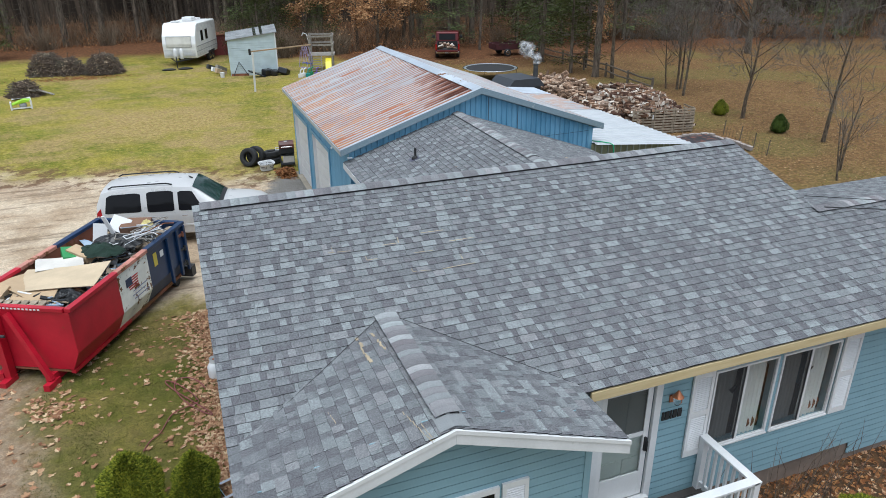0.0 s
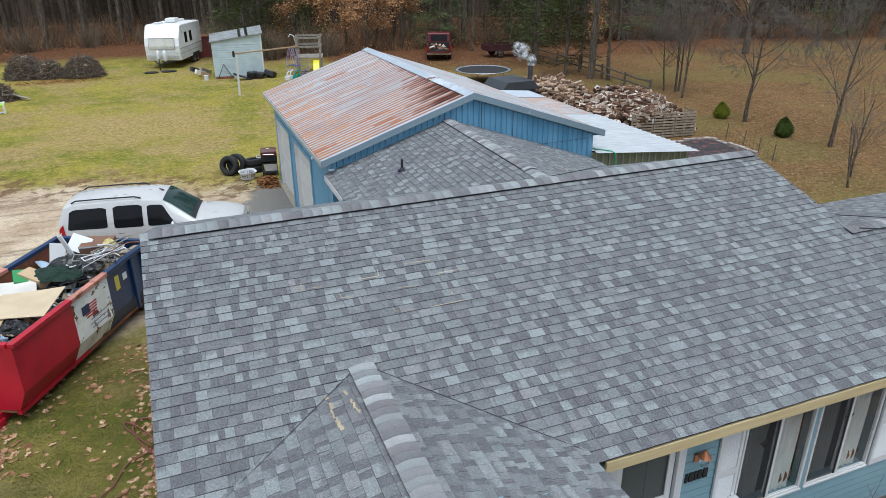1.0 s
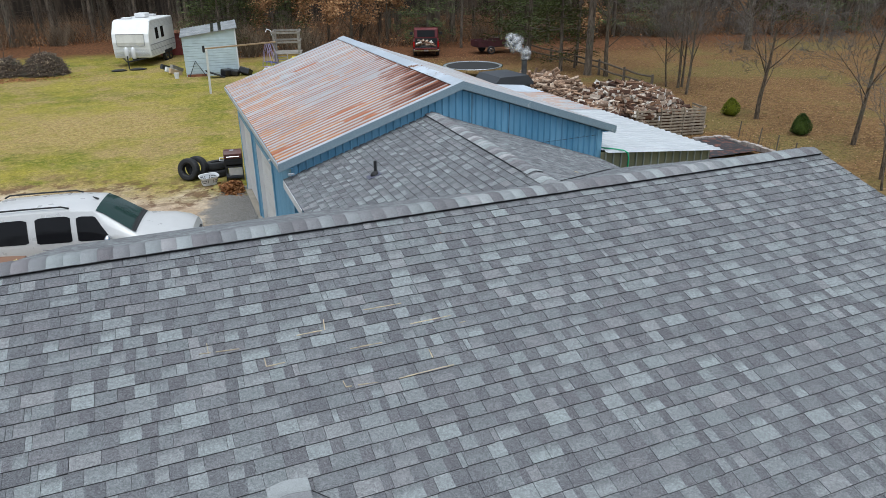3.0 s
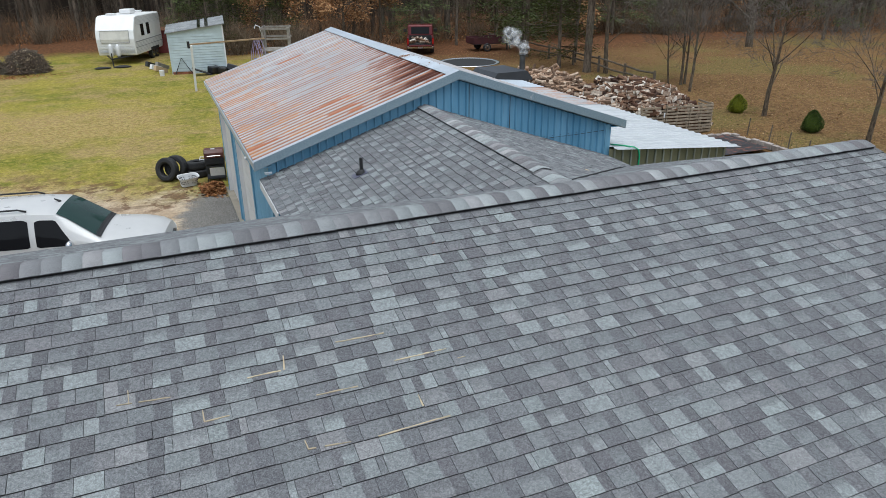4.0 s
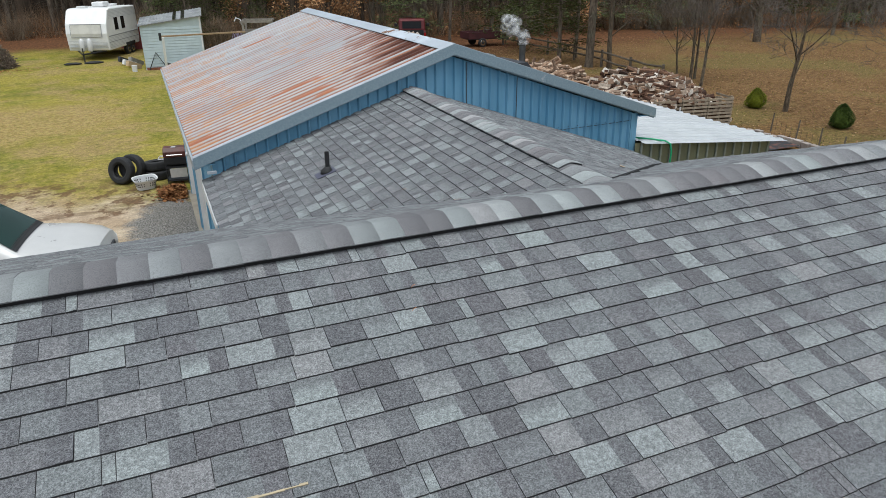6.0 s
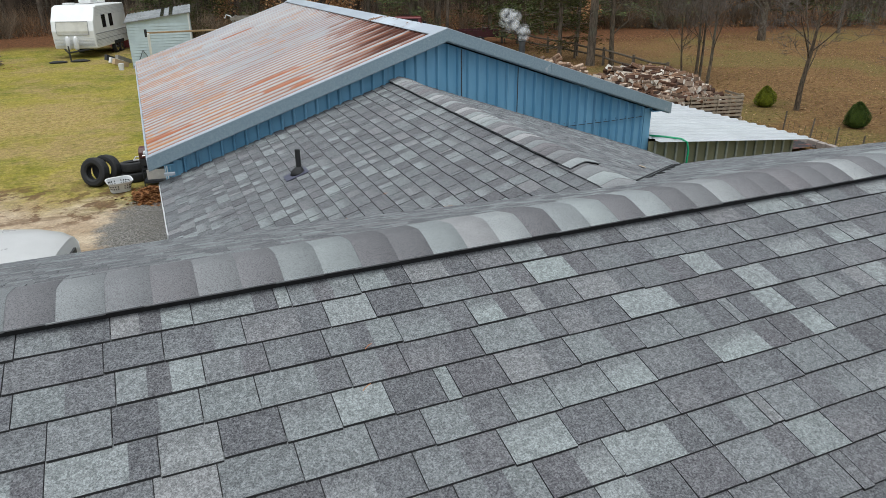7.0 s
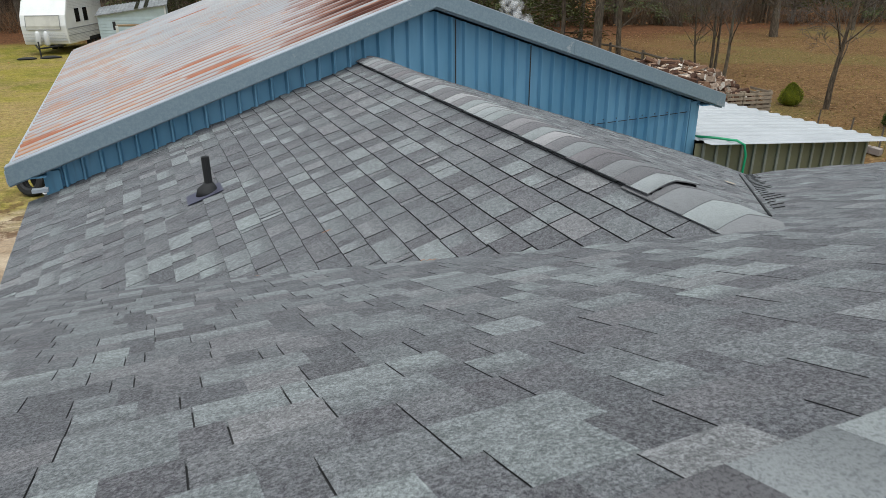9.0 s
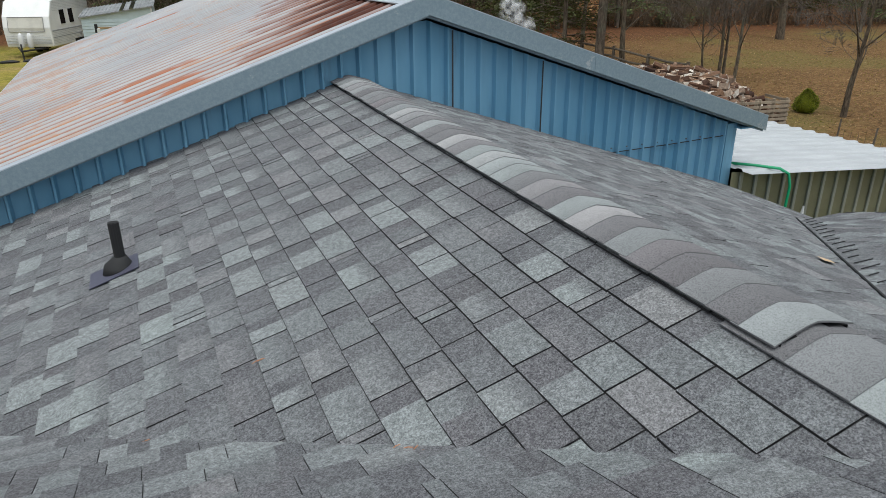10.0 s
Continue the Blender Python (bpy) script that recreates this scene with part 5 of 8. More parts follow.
# wall lantern and house number
lantern = part("wall_lantern", M().box((6.02, WALL_F - 0.04, 2.28), (6.12, WALL_F - 0.018, 2.40)).tube([(6.07, WALL_F - 0.04, 2.40), (6.07, WALL_F - 0.12, 2.42), (6.07, WALL_F - 0.15, 2.48)], 0.012, 6).tube([(6.07, WALL_F - 0.14, 2.44), (6.07, WALL_F - 0.14, 2.47), (6.07, WALL_F - 0.14, 2.54)], [0.085, 0.06, 0.015], 12), COPPER, house, "copper wall lantern with a ribbed glass")
part("lantern_glass", M().tube([(6.07, WALL_F - 0.14, 2.30), (6.07, WALL_F - 0.14, 2.37), (6.07, WALL_F - 0.14, 2.44)], [0.035, 0.068, 0.060], 12), GLASS, lantern, smooth=True)
number = part("number_bars", M().box((5.93, WALL_F - 0.035, 1.97), (5.965, WALL_F - 0.018, 2.11)).box((5.985, WALL_F - 0.035, 1.97), (6.055, WALL_F - 0.018, 2.11)).box((6.075, WALL_F - 0.035, 1.97), (6.105, WALL_F - 0.018, 2.11)).box((6.125, WALL_F - 0.035, 1.97), (6.19, WALL_F - 0.018, 2.11)).box((6.21, WALL_F - 0.035, 1.97), (6.28, WALL_F - 0.018, 2.11)), BLACK, house, "black bars on the wall")
# gable window with a shutter
gw = part("window", M().box((2.05, GABLE_F - 0.05, 2.46), (2.84, GABLE_F + 0.02, 2.54)).box((2.05, GABLE_F - 0.05, 1.3), (2.11, GABLE_F + 0.02, 2.46)).box((2.78, GABLE_F - 0.05, 1.3), (2.84, GABLE_F + 0.02, 2.46)), VINYL, house, "white framed gable window")
part("pane", M().box((2.11, GABLE_F - 0.03, 1.3), (2.78, GABLE_F - 0.022, 2.46)), TINT_GLASS, gw)
gs = part("shutter", M().box((2.88, GABLE_F - 0.055, 1.3), (2.93, GABLE_F - 0.02, 2.56)).box((3.18, GABLE_F - 0.055, 1.3), (3.23, GABLE_F - 0.02, 2.56)).box((2.93, GABLE_F - 0.055, 2.48), (3.18, GABLE_F - 0.02, 2.56)).box((2.93, GABLE_F - 0.032, 1.3), (3.18, GABLE_F - 0.024, 2.48)), VINYL, house, "white louvred shutter")
for k in range(32):
    part("slat", M().box((2.932, -0.010, -0.003), (3.178, 0.010, 0.003), pose(0, GABLE_F - 0.043, 1.33 + 0.036 * k, 35)), VINYL, gs)
# deck and railing
deck = thing("porch_deck", "dark wet wooden porch deck", "deck")
y = 5.42
while y < 6.5:
    part("plank", M().box((4.12, y, 0.46), (6.86, y + 0.135, 0.5)), DECK, deck)
    y += 0.142
part("deck_skirt", M().box((4.2, 5.5, -0.3), (6.78, 6.48, 0.455)), BLOCK, deck)
rail = thing("porch_railing", "white painted wooden porch railing", "railing")
for a, b in (((6.76, 6.5), (6.76, 5.50)), ((6.72, 5.50), (4.2, 5.50))):
    d = Vector((b[0] - a[0], b[1] - a[1]))
    n = int(d.length / 0.115)
    lo, hi = (min(a[0], b[0]) - 0.07, min(a[1], b[1]) - 0.07), (max(a[0], b[0]) + 0.07, max(a[1], b[1]) + 0.07)
    part("top_rail", M().box((*lo, 1.46 if a[1] > 6 else 1.463), (*hi, 1.50 if a[1] > 6 else 1.503)), WHITE, rail, bevel=0.006)
    part("bottom_rail", M().box((lo[0] + 0.05, lo[1] + 0.05, 0.58), (hi[0] - 0.05, hi[1] - 0.05, 0.66)), WHITE, rail)
    for k in range(n + 1):
        p = Vector(a) + d * k / n
        part("baluster", M().box((p.x - 0.02, p.y - 0.02, 0.55), (p.x + 0.02, p.y + 0.02, 1.46)), WHITE, rail)
for px, py in ((6.76, 6.52), (6.77, 5.49), (4.22, 5.49)):
    part("post", M().box((px - 0.05, py - 0.05, 0.4), (px + 0.05, py + 0.05, 1.458)), WHITE, rail)

# weathered chalk and glue marks on the front slope
MARK = plain("dried_yellow_sealant", (0.42, 0.345, 0.23), 0.9, var=0.3, fine=60)
marks = M()
rng = random.Random(8)
for x, y, x1, y1 in ((2.53, 9.48, 2.84, 9.48), (2.84, 9.48, 2.86, 9.61), (3.0, 9.2, 3.3, 9.19), (3.26, 9.63, 3.64, 9.62), (3.63, 9.34, 4.05, 9.34), (4.10, 9.23, 4.16, 9.23), (1.72, 9.49, 2.06, 9.46), (1.80, 9.48, 1.80, 9.60),
                     (3.69, 8.9, 3.69, 9.0), (2.85, 8.8, 2.84, 8.9), (2.85, 8.8, 3.15, 8.77), (2.25, 9.2, 2.41, 9.2), (2.25, 9.2, 2.25, 9.3), (3.31, 8.76, 3.84, 8.77)):
    a, b = Vector((x - X_W, (y - EAVE_Y) / 0.957, 0)), Vector((x1 - X_W, (y1 - EAVE_Y) / 0.957, 0))
    n = (b - a).length
    m2 = FRONT_M @ Matrix.Translation(a + Vector((0, 0, 0.0125))) @ Matrix.Rotation(math.atan2(b.y - a.y, b.x - a.x), 4, "Z")
    p = 0.0
    while p < n:
        q = rng.uniform(0.03, 0.10)
        if rng.random() < 0.9:
            marks.box((p, rng.uniform(-0.004, 0.001), -0.004), (min(p + q, n), rng.uniform(0.004, 0.009), 0.0015), m2)
        p += q
part("dried_sealant", marks, MARK, roof_front, "dried yellowish sealant lines on the shingles")["kind"] = "stuff"
wmarks = M()
for x, y, x1, y1, wide in ((1.67, 7.76, 1.70, 7.11, 0.045), (1.87, 7.75, 1.94, 7.26, 0.04), (1.77, 6.0, 1.90, 5.35, 0.012), (1.88, 5.7, 1.92, 5.36, 0.012), (1.03, 6.5, 1.08, 6.2, 0.010)):
    p = 0.0
    while p < 1.0:
        q = rng.uniform(0.03, 0.12)
        if rng.random() < 0.85:
            px, py, n = x + (x1 - x) * p + rng.uniform(-0.3, 0.3) * wide, y + (y1 - y) * p, abs(y1 - y) * q
            wmarks.box((0, -n, -0.004), (wide * rng.uniform(0.35, 1.0), 0, 0.0015), pose(px, py, PORCH_Z - PORCH_W * (PORCH_X - px) + 0.0125, 0, -math.degrees(math.atan(PORCH_W))))
        p += q
part("dried_sealant", wmarks, MARK, porch_west, "dried yellowish sealant lines on the shingles")["kind"] = "stuff"
part("valley_cut", M().tube([(PORCH_X + 0.02, 8.08, 3.785), (4.20, 6.32, front_z(6.32) + 0.018)], 0.0035, 4), TAR, house, "dark valley line")
part("valley_cut", M().tube([(PORCH_X - 0.02, 8.08, 3.785), (X_W + 0.01, 6.45, front_z(6.45) + 0.018)], 0.0035, 4), TAR, house, "dark valley line")
# a few orange pine needles blown onto the shingles
needles, rng = M(), random.Random(14)
for x, y, n in ((5.32, 14.29, 4), (6.08, 13.62, 7), (6.12, 13.55, 3), (5.85, 14.44, 2), (5.5, 14.1, 2), (4.32, 10.37, 1), (4.46, 10.51, 1)):
    for k in range(n):
        px, py = x + rng.gauss(0, 0.035), y + rng.gauss(0, 0.025)
        p = Vector((px, py, (front_z(py) if py < RIDGE_Y else breeze_z(px, py)) + 0.016))
        a = rng.uniform(-0.6, 0.6)
        d = Vector((math.cos(a), math.sin(a), 0.2)) * rng.uniform(0.012, 0.028)
        needles.tube([p - d, p + Vector((0, 0, 0.004)), p + d], 0.0016, 3)
tagged(part("pine_needles", needles, plain("orange_dry_needles", (0.42, 0.17, 0.06), 0.8), fix=False), "orange dry pine needles lying on the shingles", "needles", kind="stuff")
tagged(part("stray_leaf", M().poly([(x, y, breeze_z(x, y) + 0.022) for x, y in ((8.62, 14.26), (8.69, 14.24), (8.73, 14.30), (8.67, 14.34))]), LITTER, fix=False), "single pale leaf lying on the shingles", "leaf")
# wires drooping over the east wing
wire = thing("service_wires", "two thin black service wires over the east wing roof", "wire")
part("wire", M().tube([(10.65, 8.5, 4.05), (11.8, 8.1, 3.98), (13.0, 7.6, 3.9), (14.5, 7.0, 3.9), (17.0, 5.5, 4.2)], 0.010, 5), BLACK, wire)
part("wire", M().tube([(10.70, 9.0, 4.10), (12.0, 8.3, 4.06), (13.5, 7.4, 4.1), (17.0, 5.0, 4.6)], 0.007, 5), BLACK, wire)


# ---- waste container ----
def build_container():
    at = pose(-3.86, 14.65, 0.04, 0, 0, -27.8)
    c = thing("waste_container", "open steel waste container in worn red, white and navy paint", "container", at)
    L, W, H, B = 4.95, 1.2, 1.68, 0.30

    def side(sign, y0, y1):
        m = M()
        prof = [(W * sign, H), (W * sign, 0.72), ((W - 0.20) * sign, B)]
        inner = [((W - 0.05) * sign, H), ((W - 0.05) * sign, 0.74), ((W - 0.25) * sign, B + 0.02)]
        m.prism(prof + inner[::-1], 1, y0, y1)
        return m
    for name, y0, y1, mm in (("red", 0.0, 1.75, D_RED), ("white", 1.75, 3.05, D_WHITE), ("navy", 3.05, L, D_BLUE)):
        part("side_panel", side(1, y0, y1), mm, c, name + " painted side panel")
    part("side_panel", side(-1, 0, 2.2), RUSTED, c, "rust-red side panel")
    part("side_panel", side(-1, 2.2, L), RUSTED, c, "rust-red side panel")
    outline = [(-W + 0.05, H - 0.003), (W - 0.05, H - 0.003), (W - 0.05, 0.74), (W - 0.25, B + 0.01), (-W + 0.25, B + 0.01), (-W + 0.05, 0.74)]
    part("front_end", M().prism(outline, 1, 0.0, 0.06), D_RED, c, "red painted end wall")
    part("tail_gate", M().prism(outline, 1, L - 0.06, L), D_BLUE, c, "navy tail gate")
    part("floor_plate", M().box((-W + 0.24, 0.0, B - 0.05), (W - 0.24, L, B - 0.003)), RUSTED, c)
    for sign in (1, -1):
        for y0, y1, mm in ((0.0, 1.75, D_RED), (1.75, 3.05, make_rim), (3.05, L, D_BLUE)):
            part("top_rail", M().box((sign * (W - 0.02) - 0.07, y0, H), (sign * (W - 0.02) + 0.07, y1, H + 0.09)), mm, c, bevel=0.012)
        part("runner", M().box((sign * 0.55 - 0.07, -0.22, 0.05), (sign * 0.55 + 0.07, L - 0.1, B - 0.05)), D_RED, c)
        part("lower_rail", M().box((sign * (W - 0.22) - 0.05, 0, B - 0.08), (sign * (W - 0.22) + 0.05, 2.2, B)), D_RED, c)
        part("lower_rail", M().box((sign * (W - 0.22) - 0.05, 2.2, B - 0.08), (sign * (W - 0.22) + 0.05, L, B)), RUSTED if sign > 0 else D_BLUE, c)
        part("wheel", M().tube([(sign * 0.9 - 0.08, L - 0.35, 0.13), (sign * 0.9 + 0.08, L - 0.35, 0.13)], 0.13, 14), BLACK, c)
    part("brace", M().tube([(-0.14, -0.06, H - 0.06), (0.60, -0.20, 0.16)], 0.075, 4), D_RED, c)
    part("brace_foot", M().box((0.53, -0.40, 0.0), (0.67, -0.02, 0.14)), D_RED, c)
    part("brace_foot", M().box((-0.48, -0.40, 0.0), (-0.32, -0.02, 0.12)), D_RED, c)
    part("top_rail", M().box((-W + 0.06, -0.03, H + 0.002), (W - 0.10, 0.09, H + 0.092)), D_RED, c, bevel=0.012)
    part("top_rail", M().box((-W + 0.06, L - 0.09, H + 0.002), (W - 0.10, L + 0.03, H + 0.092)), D_BLUE, c, bevel=0.012)
    part("hook_bar", M().tube([(-0.56, -0.24, 1.18), (-0.16, -0.24, 1.18)], 0.03, 8), DARKMETAL, c, "grey steel hook bar")
    part("hook_post", M().box((-0.47, -0.20, 0.12), (-0.33, -0.02, H - 0.05)), D_RED, c)
    bars = M()
    for k in range(14):
        bars.box((-0.55 + k * 0.085, -0.036, H + 0.03), (-0.50 + k * 0.085, -0.031, H + 0.065))
    part("writing_bars", bars, VINYL, c, "white unreadable writing on the red rim")
    # gate posts, hinges and latch on the navy end
    for z in (0.62, 1.05, 1.45):
        part("hinge", M().tube([(W + 0.03, L - 0.14, z - 0.07), (W + 0.03, L - 0.14, z + 0.07)], 0.035, 8).box((W + 0.003, L - 0.34, z - 0.03), (W + 0.03, L - 0.10, z + 0.03)), RUSTED if z > 1.3 else DARKMETAL, c)
    for yy in (3.95, 4.45, 4.82):
        part("side_post", M().box((W + 0.003, yy, 0.40), (W + 0.07, yy + 0.09, H - 0.005)), D_BLUE, c, bevel=0.01)
    part("tail_step", M().box((0.2, L, 0.12), (W + 0.05, L + 0.22, 0.42)), DARKMETAL, c)
    part("label_plate", M().box((W + 0.004, 3.30, 1.18), (W + 0.010, 3.46, 1.52)), plain("yellow_sticker", (0.65, 0.52, 0.06), 0.5), c, "yellow and white warning sticker")
    part("label_plate", M().box((W + 0.004, 3.62, 1.30), (W + 0.010, 3.78, 1.46)), VINYL, c, "white sticker")
    flag = M()
    for k in range(5):
        flag.box((W + 0.004, 2.05 + 0.02 * k, 1.36 - 0.062 * k), (W + 0.008, 2.55 - 0.01 * k, 1.39 - 0.062 * k))
    part("emblem_stripes", flag, D_RED, c, "red emblem stripes")
    part("emblem_field", M().box((W + 0.008, 2.02, 1.22), (W + 0.012, 2.27, 1.42)), D_BLUE, c, "dark blue emblem field")
    txt = M()
    for k, (a, n) in enumerate(((2.25, 0.62), (2.2, 0.58), (2.25, 0.66))):
        txt.box((W + 0.004, a, 1.02 - 0.10 * k), (W + 0.008, a + n, 1.042 - 0.10 * k))
    part("writing_bars", txt, plain("faded_blue_print", (0.26, 0.27, 0.40), 0.6), c, "faded unreadable print")
    return at


make_rim = make_paint_rust("peeling_pink_rim", (0.48, 0.20, 0.15), (0.5, 0.6))
container_at = build_container()

# what the container holds
CARD, CARD2 = plain("brown_cardboard", (0.50, 0.36, 0.22), 0.9, var=0.1), plain("pale_cardboard", (0.58, 0.46, 0.31), 0.9, var=0.1)
BAG = plain("black_plastic_bag", (0.012, 0.012, 0.013), 0.35, var=0.3)
CLOTH_G = plain("dark_green_cloth", (0.010, 0.028, 0.018), 0.9, var=0.3)
TRASH_MATS = [VINYL, WHITE, CARD, CARD2, PLANK, GREY_WOOD, BLACK, plain("tan_cloth", (0.40, 0.32, 0.24), 0.95), plain("pale_blue_wrapper", (0.36, 0.46, 0.58), 0.4), plain("grey_plastic", (0.20, 0.205, 0.21), 0.5)]
GREEN_BOX, FOAM = plain("green_carton", (0.04, 0.26, 0.08), 0.6), plain("yellow_foam", (0.72, 0.62, 0.28), 0.9)


def heap_z(x, y):
    return 1.30 + 0.18 * math.sin(y * 1.4 + 0.5) + 0.14 * noise.noise((x * 1.3, y * 1.3, 2)) + 0.16 * smoothstep(2.6, 4.2, y)


heap = M().grid([[(-1.13 + 2.26 * i / 16, 0.1 + 4.75 * j / 34, heap_z(-1.13 + 2.26 * i / 16, 0.1 + 4.75 * j / 34) - 0.22 + 0.08 * random.Random(i * 50 + j).random()) for i in range(17)] for j in range(35)])
tagged(part("rubbish_heap", heap, plain("mixed_rubbish", (0.16, 0.13, 0.11), 0.9, var=0.6, scale=6, fine=25, bump=0.8), at=container_at), "mixed demolition rubbish filling the container", "rubbish", kind="stuff")


def scrap(name, m, mm, x, y, z, label, rot=(0, 0, 0), category="rubbish"):
    ob = part(name, m, mm, at=container_at @ pose(x, y, z, *rot))
    return tagged(ob, label, category, "rubbish in the container")


def sheet(w, d, bend, thick=0.012):
    rows = [[(-w / 2 + w * i / 6, -d / 2 + d * j / 6, bend * math.sin(i * 0.6) * math.cos(j * 0.5)) for i in range(7)] for j in range(7)]
    return M().grid(rows).grid([[(x, y, z - thick) for x, y, z in r] for r in rows])


def rumpled(r, squash, seed):
    """Cloth or film thrown down: a flat heap with sharp folds and a ragged rim."""
    rows = []
    for i in range(17):
        row = []
        for j in range(17):
            u, v = i / 8 - 1, j / 8 - 1
            d = max(abs(u), abs(v))
            rag = 1 + 0.22 * noise.noise((u * 2.2 + seed, v * 2.2, 1.0))
            k = math.hypot(u, v) or 1.0
            fold = 0.0
            for f, a in ((2.3, 0.55), (4.6, 0.30)):
                fold += a * (1 - 2 * abs(noise.noise((u * f + seed * 3.1, v * f, f))))
            row.append((u / k * d * r * squash[0] * rag, v / k * d * r * squash[1] * rag, r * squash[2] * ((1 - d * d) * 0.7 + (0.9 - 0.6 * d) * fold - 0.25 * d ** 4)))
        rows.append(row)
    return M().grid(rows)


scrap("cardboard_sheet", sheet(1.9, 1.15, 0.03), CARD2, 0.0, 1.50, 1.70, "large flat sheet of pale cardboard", (3, -4, 12))
scrap("cardboard_sheet", sheet(1.0, 0.7, 0.03), plain("white_packing_board", (0.66, 0.62, 0.56), 0.9, var=0.1), -0.55, 2.30, 1.66, "pale packing board on the heap", (4, 6, 35))
scrap("cardboard_sheet", sheet(1.2, 0.8, 0.03), CARD, -0.55, 1.15, 1.64, "brown cardboard sheet on the heap", (-6, 5, -20))
scrap("cardboard_sheet", sheet(0.9, 0.5, 0.02), CARD, -0.1, 0.72, 1.63, "brown cardboard sheet on the heap", (8, 0, 15))
scrap("cardboard_box", M().box((-0.25, -0.25, -0.1), (0.25, 0.25, 0.22)), CARD, -0.95, 0.62, 1.55, "brown cardboard box among the rubbish", (10, 8, 10))
pal = M()
for k in range(8):
    pal.box((-0.75 + k * 0.19, -0.06, -0.01), (-0.62 + k * 0.19, 0.22, 0.01))
for k in range(3):
    pal.box((-0.75, -0.04 + k * 0.11, -0.1), (0.72, 0.0 + k * 0.11, -0.011))
scrap("pallet", pal, PALLET, -0.25, 0.18, 1.66, "weathered wooden pallet at the container's end", (6, 0, 3), "pallet")
scrap("black_bag", rumpled(0.30, (1.2, 0.8, 0.55), 5), BAG, 0.62, 0.85, 1.56, "crumpled black plastic bag of rubbish")
scrap("black_bag", rumpled(0.50, (1.3, 0.8, 0.34), 6), BAG, 0.15, 3.55, 1.70, "crumpled black plastic bag of rubbish")
scrap("cloth", rumpled(0.46, (1.3, 0.8, 0.34), 7), CLOTH_G, 0.05, 3.05, 1.68, "dark green crumpled cloth on the heap")
scrap("carton", M().box((-0.13, -0.30, -0.09), (0.15, 0.26, 0.09)), GREEN_BOX, -0.72, 2.85, 1.62, "green printed carton on the heap", (8, 10, 40))
scrap("carton", M().box((-0.30, -0.16, -0.09), (0.34, 0.16, 0.09)), CARD, -0.42, 2.92, 1.64, "brown carton beside a green one", (6, 8, -15))
scrap("board", M().box((-0.17, -0.012, 0), (0.17, 0.012, 0.5)), VINYL, -0.55, 3.9, 1.5, "white board standing on end", (-15, 8, 20))
scrap("board", M().box((-0.24, -0.012, 0), (0.24, 0.012, 0.42)), VINYL, -0.2, 4.15, 1.72, "white board leaning on rubbish", (-40, 20, 5))
scrap("board", M().box((-0.05, -0.02, 0), (0.05, 0.02, 0.85)), VINYL, 0.0, 3.9, 1.5, "white plank sticking up", (12, -14, 0))
scrap("foam", rumpled(0.2, (1.1, 0.8, 1.0), 9), FOAM, 0.55, 4.35, 1.78, "torn piece of yellow foam")
scrap("crate", M().box((-0.35, -0.25, -0.2), (0.35, 0.25, 0.2)), plain("brown_panel", (0.19, 0.10, 0.06), 0.8), 0.2, 4.45, 1.7, "brown wooden panel in the container", (10, 0, 10))
rng = random.Random(21)
for k in range(9):
    a = rng.uniform(-1, 1)
    p = [(math.cos(a) * t * 0.8, math.sin(a) * t * 0.8, 0.12 * math.sin(3 * t + k)) for t in (-0.6, -0.3, 0, 0.3, 0.6)]
    scrap("frame_tube", M().tube(p, 0.016, 6), (VINYL, RUSTED, CHROME)[k % 3], rng.uniform(0.3, 0.95), rng.uniform(3.2, 4.5), rng.uniform(1.68, 1.86), "bent thin metal frame tube", (rng.uniform(-20, 20), rng.uniform(-20, 20), 0))
for k in range(95):
    x, y = rng.uniform(-1.05, 1.05), rng.uniform(0.2, 4.75)
    if 0.9 < y < 2.1 and x < 0.6 and rng.random() < 0.7:
        continue
    kind, mm = rng.random(), rng.choice(TRASH_MATS)
    z = heap_z(x, y) + rng.uniform(-0.02, 0.10)
    rot = (rng.uniform(-25, 25), rng.uniform(-25, 25), rng.uniform(0, 180))
    if kind < 0.45:
        x = max(-0.62, min(0.62, x))
        scrap("wood_scrap", M().box((-0.03, -rng.uniform(0.2, 0.5), -0.015), (rng.uniform(0.02, 0.08), rng.uniform(0.2, 0.4), 0.015)), mm, x, y, z, "short offcut among the rubbish", rot)
    elif kind < 0.75:
        scrap("panel_scrap", sheet(rng.uniform(0.2, 0.5), rng.uniform(0.15, 0.45), 0.03), mm, x, y, z, "broken panel among the rubbish", rot)
    else:
        scrap("rag", rumpled(rng.uniform(0.07, 0.16), (1.3, 1, 0.5), k), mm, x, y, z, "crumpled rag among the rubbish", rot)

for k in range(120):
    x, y = rng.gauss(0.1, 0.5), rng.uniform(2.0, 4.6) if k % 4 else rng.uniform(0.3, 0.9)
    x = max(-1.0, min(1.0, x))
    mm = (VINYL, BLACK, CARD2, VINYL, TRASH_MATS[8], TRASH_MATS[7], BAG)[k % 7]
    z = heap_z(x, y) + rng.uniform(0.03, 0.16)
    rot = (rng.uniform(-30, 30), rng.uniform(-30, 30), rng.uniform(0, 180))
    if k % 2:
        scrap("paper_scrap", sheet(rng.uniform(0.12, 0.42), rng.uniform(0.10, 0.30), 0.04, 0.006), mm, x, y, z, "torn sheet lying on the rubbish", rot)
    else:
        n = rng.uniform(0.15, 0.4) if y > 1.5 else 0.16
        x = max(-0.6, min(0.6, x))
        n = min(n, 0.98 - abs(x))
        scrap("trim_scrap", M().box((-n, -0.02, -0.012), (n, 0.02, 0.012)), mm, x, y, z, "length of trim lying on the rubbish", rot)
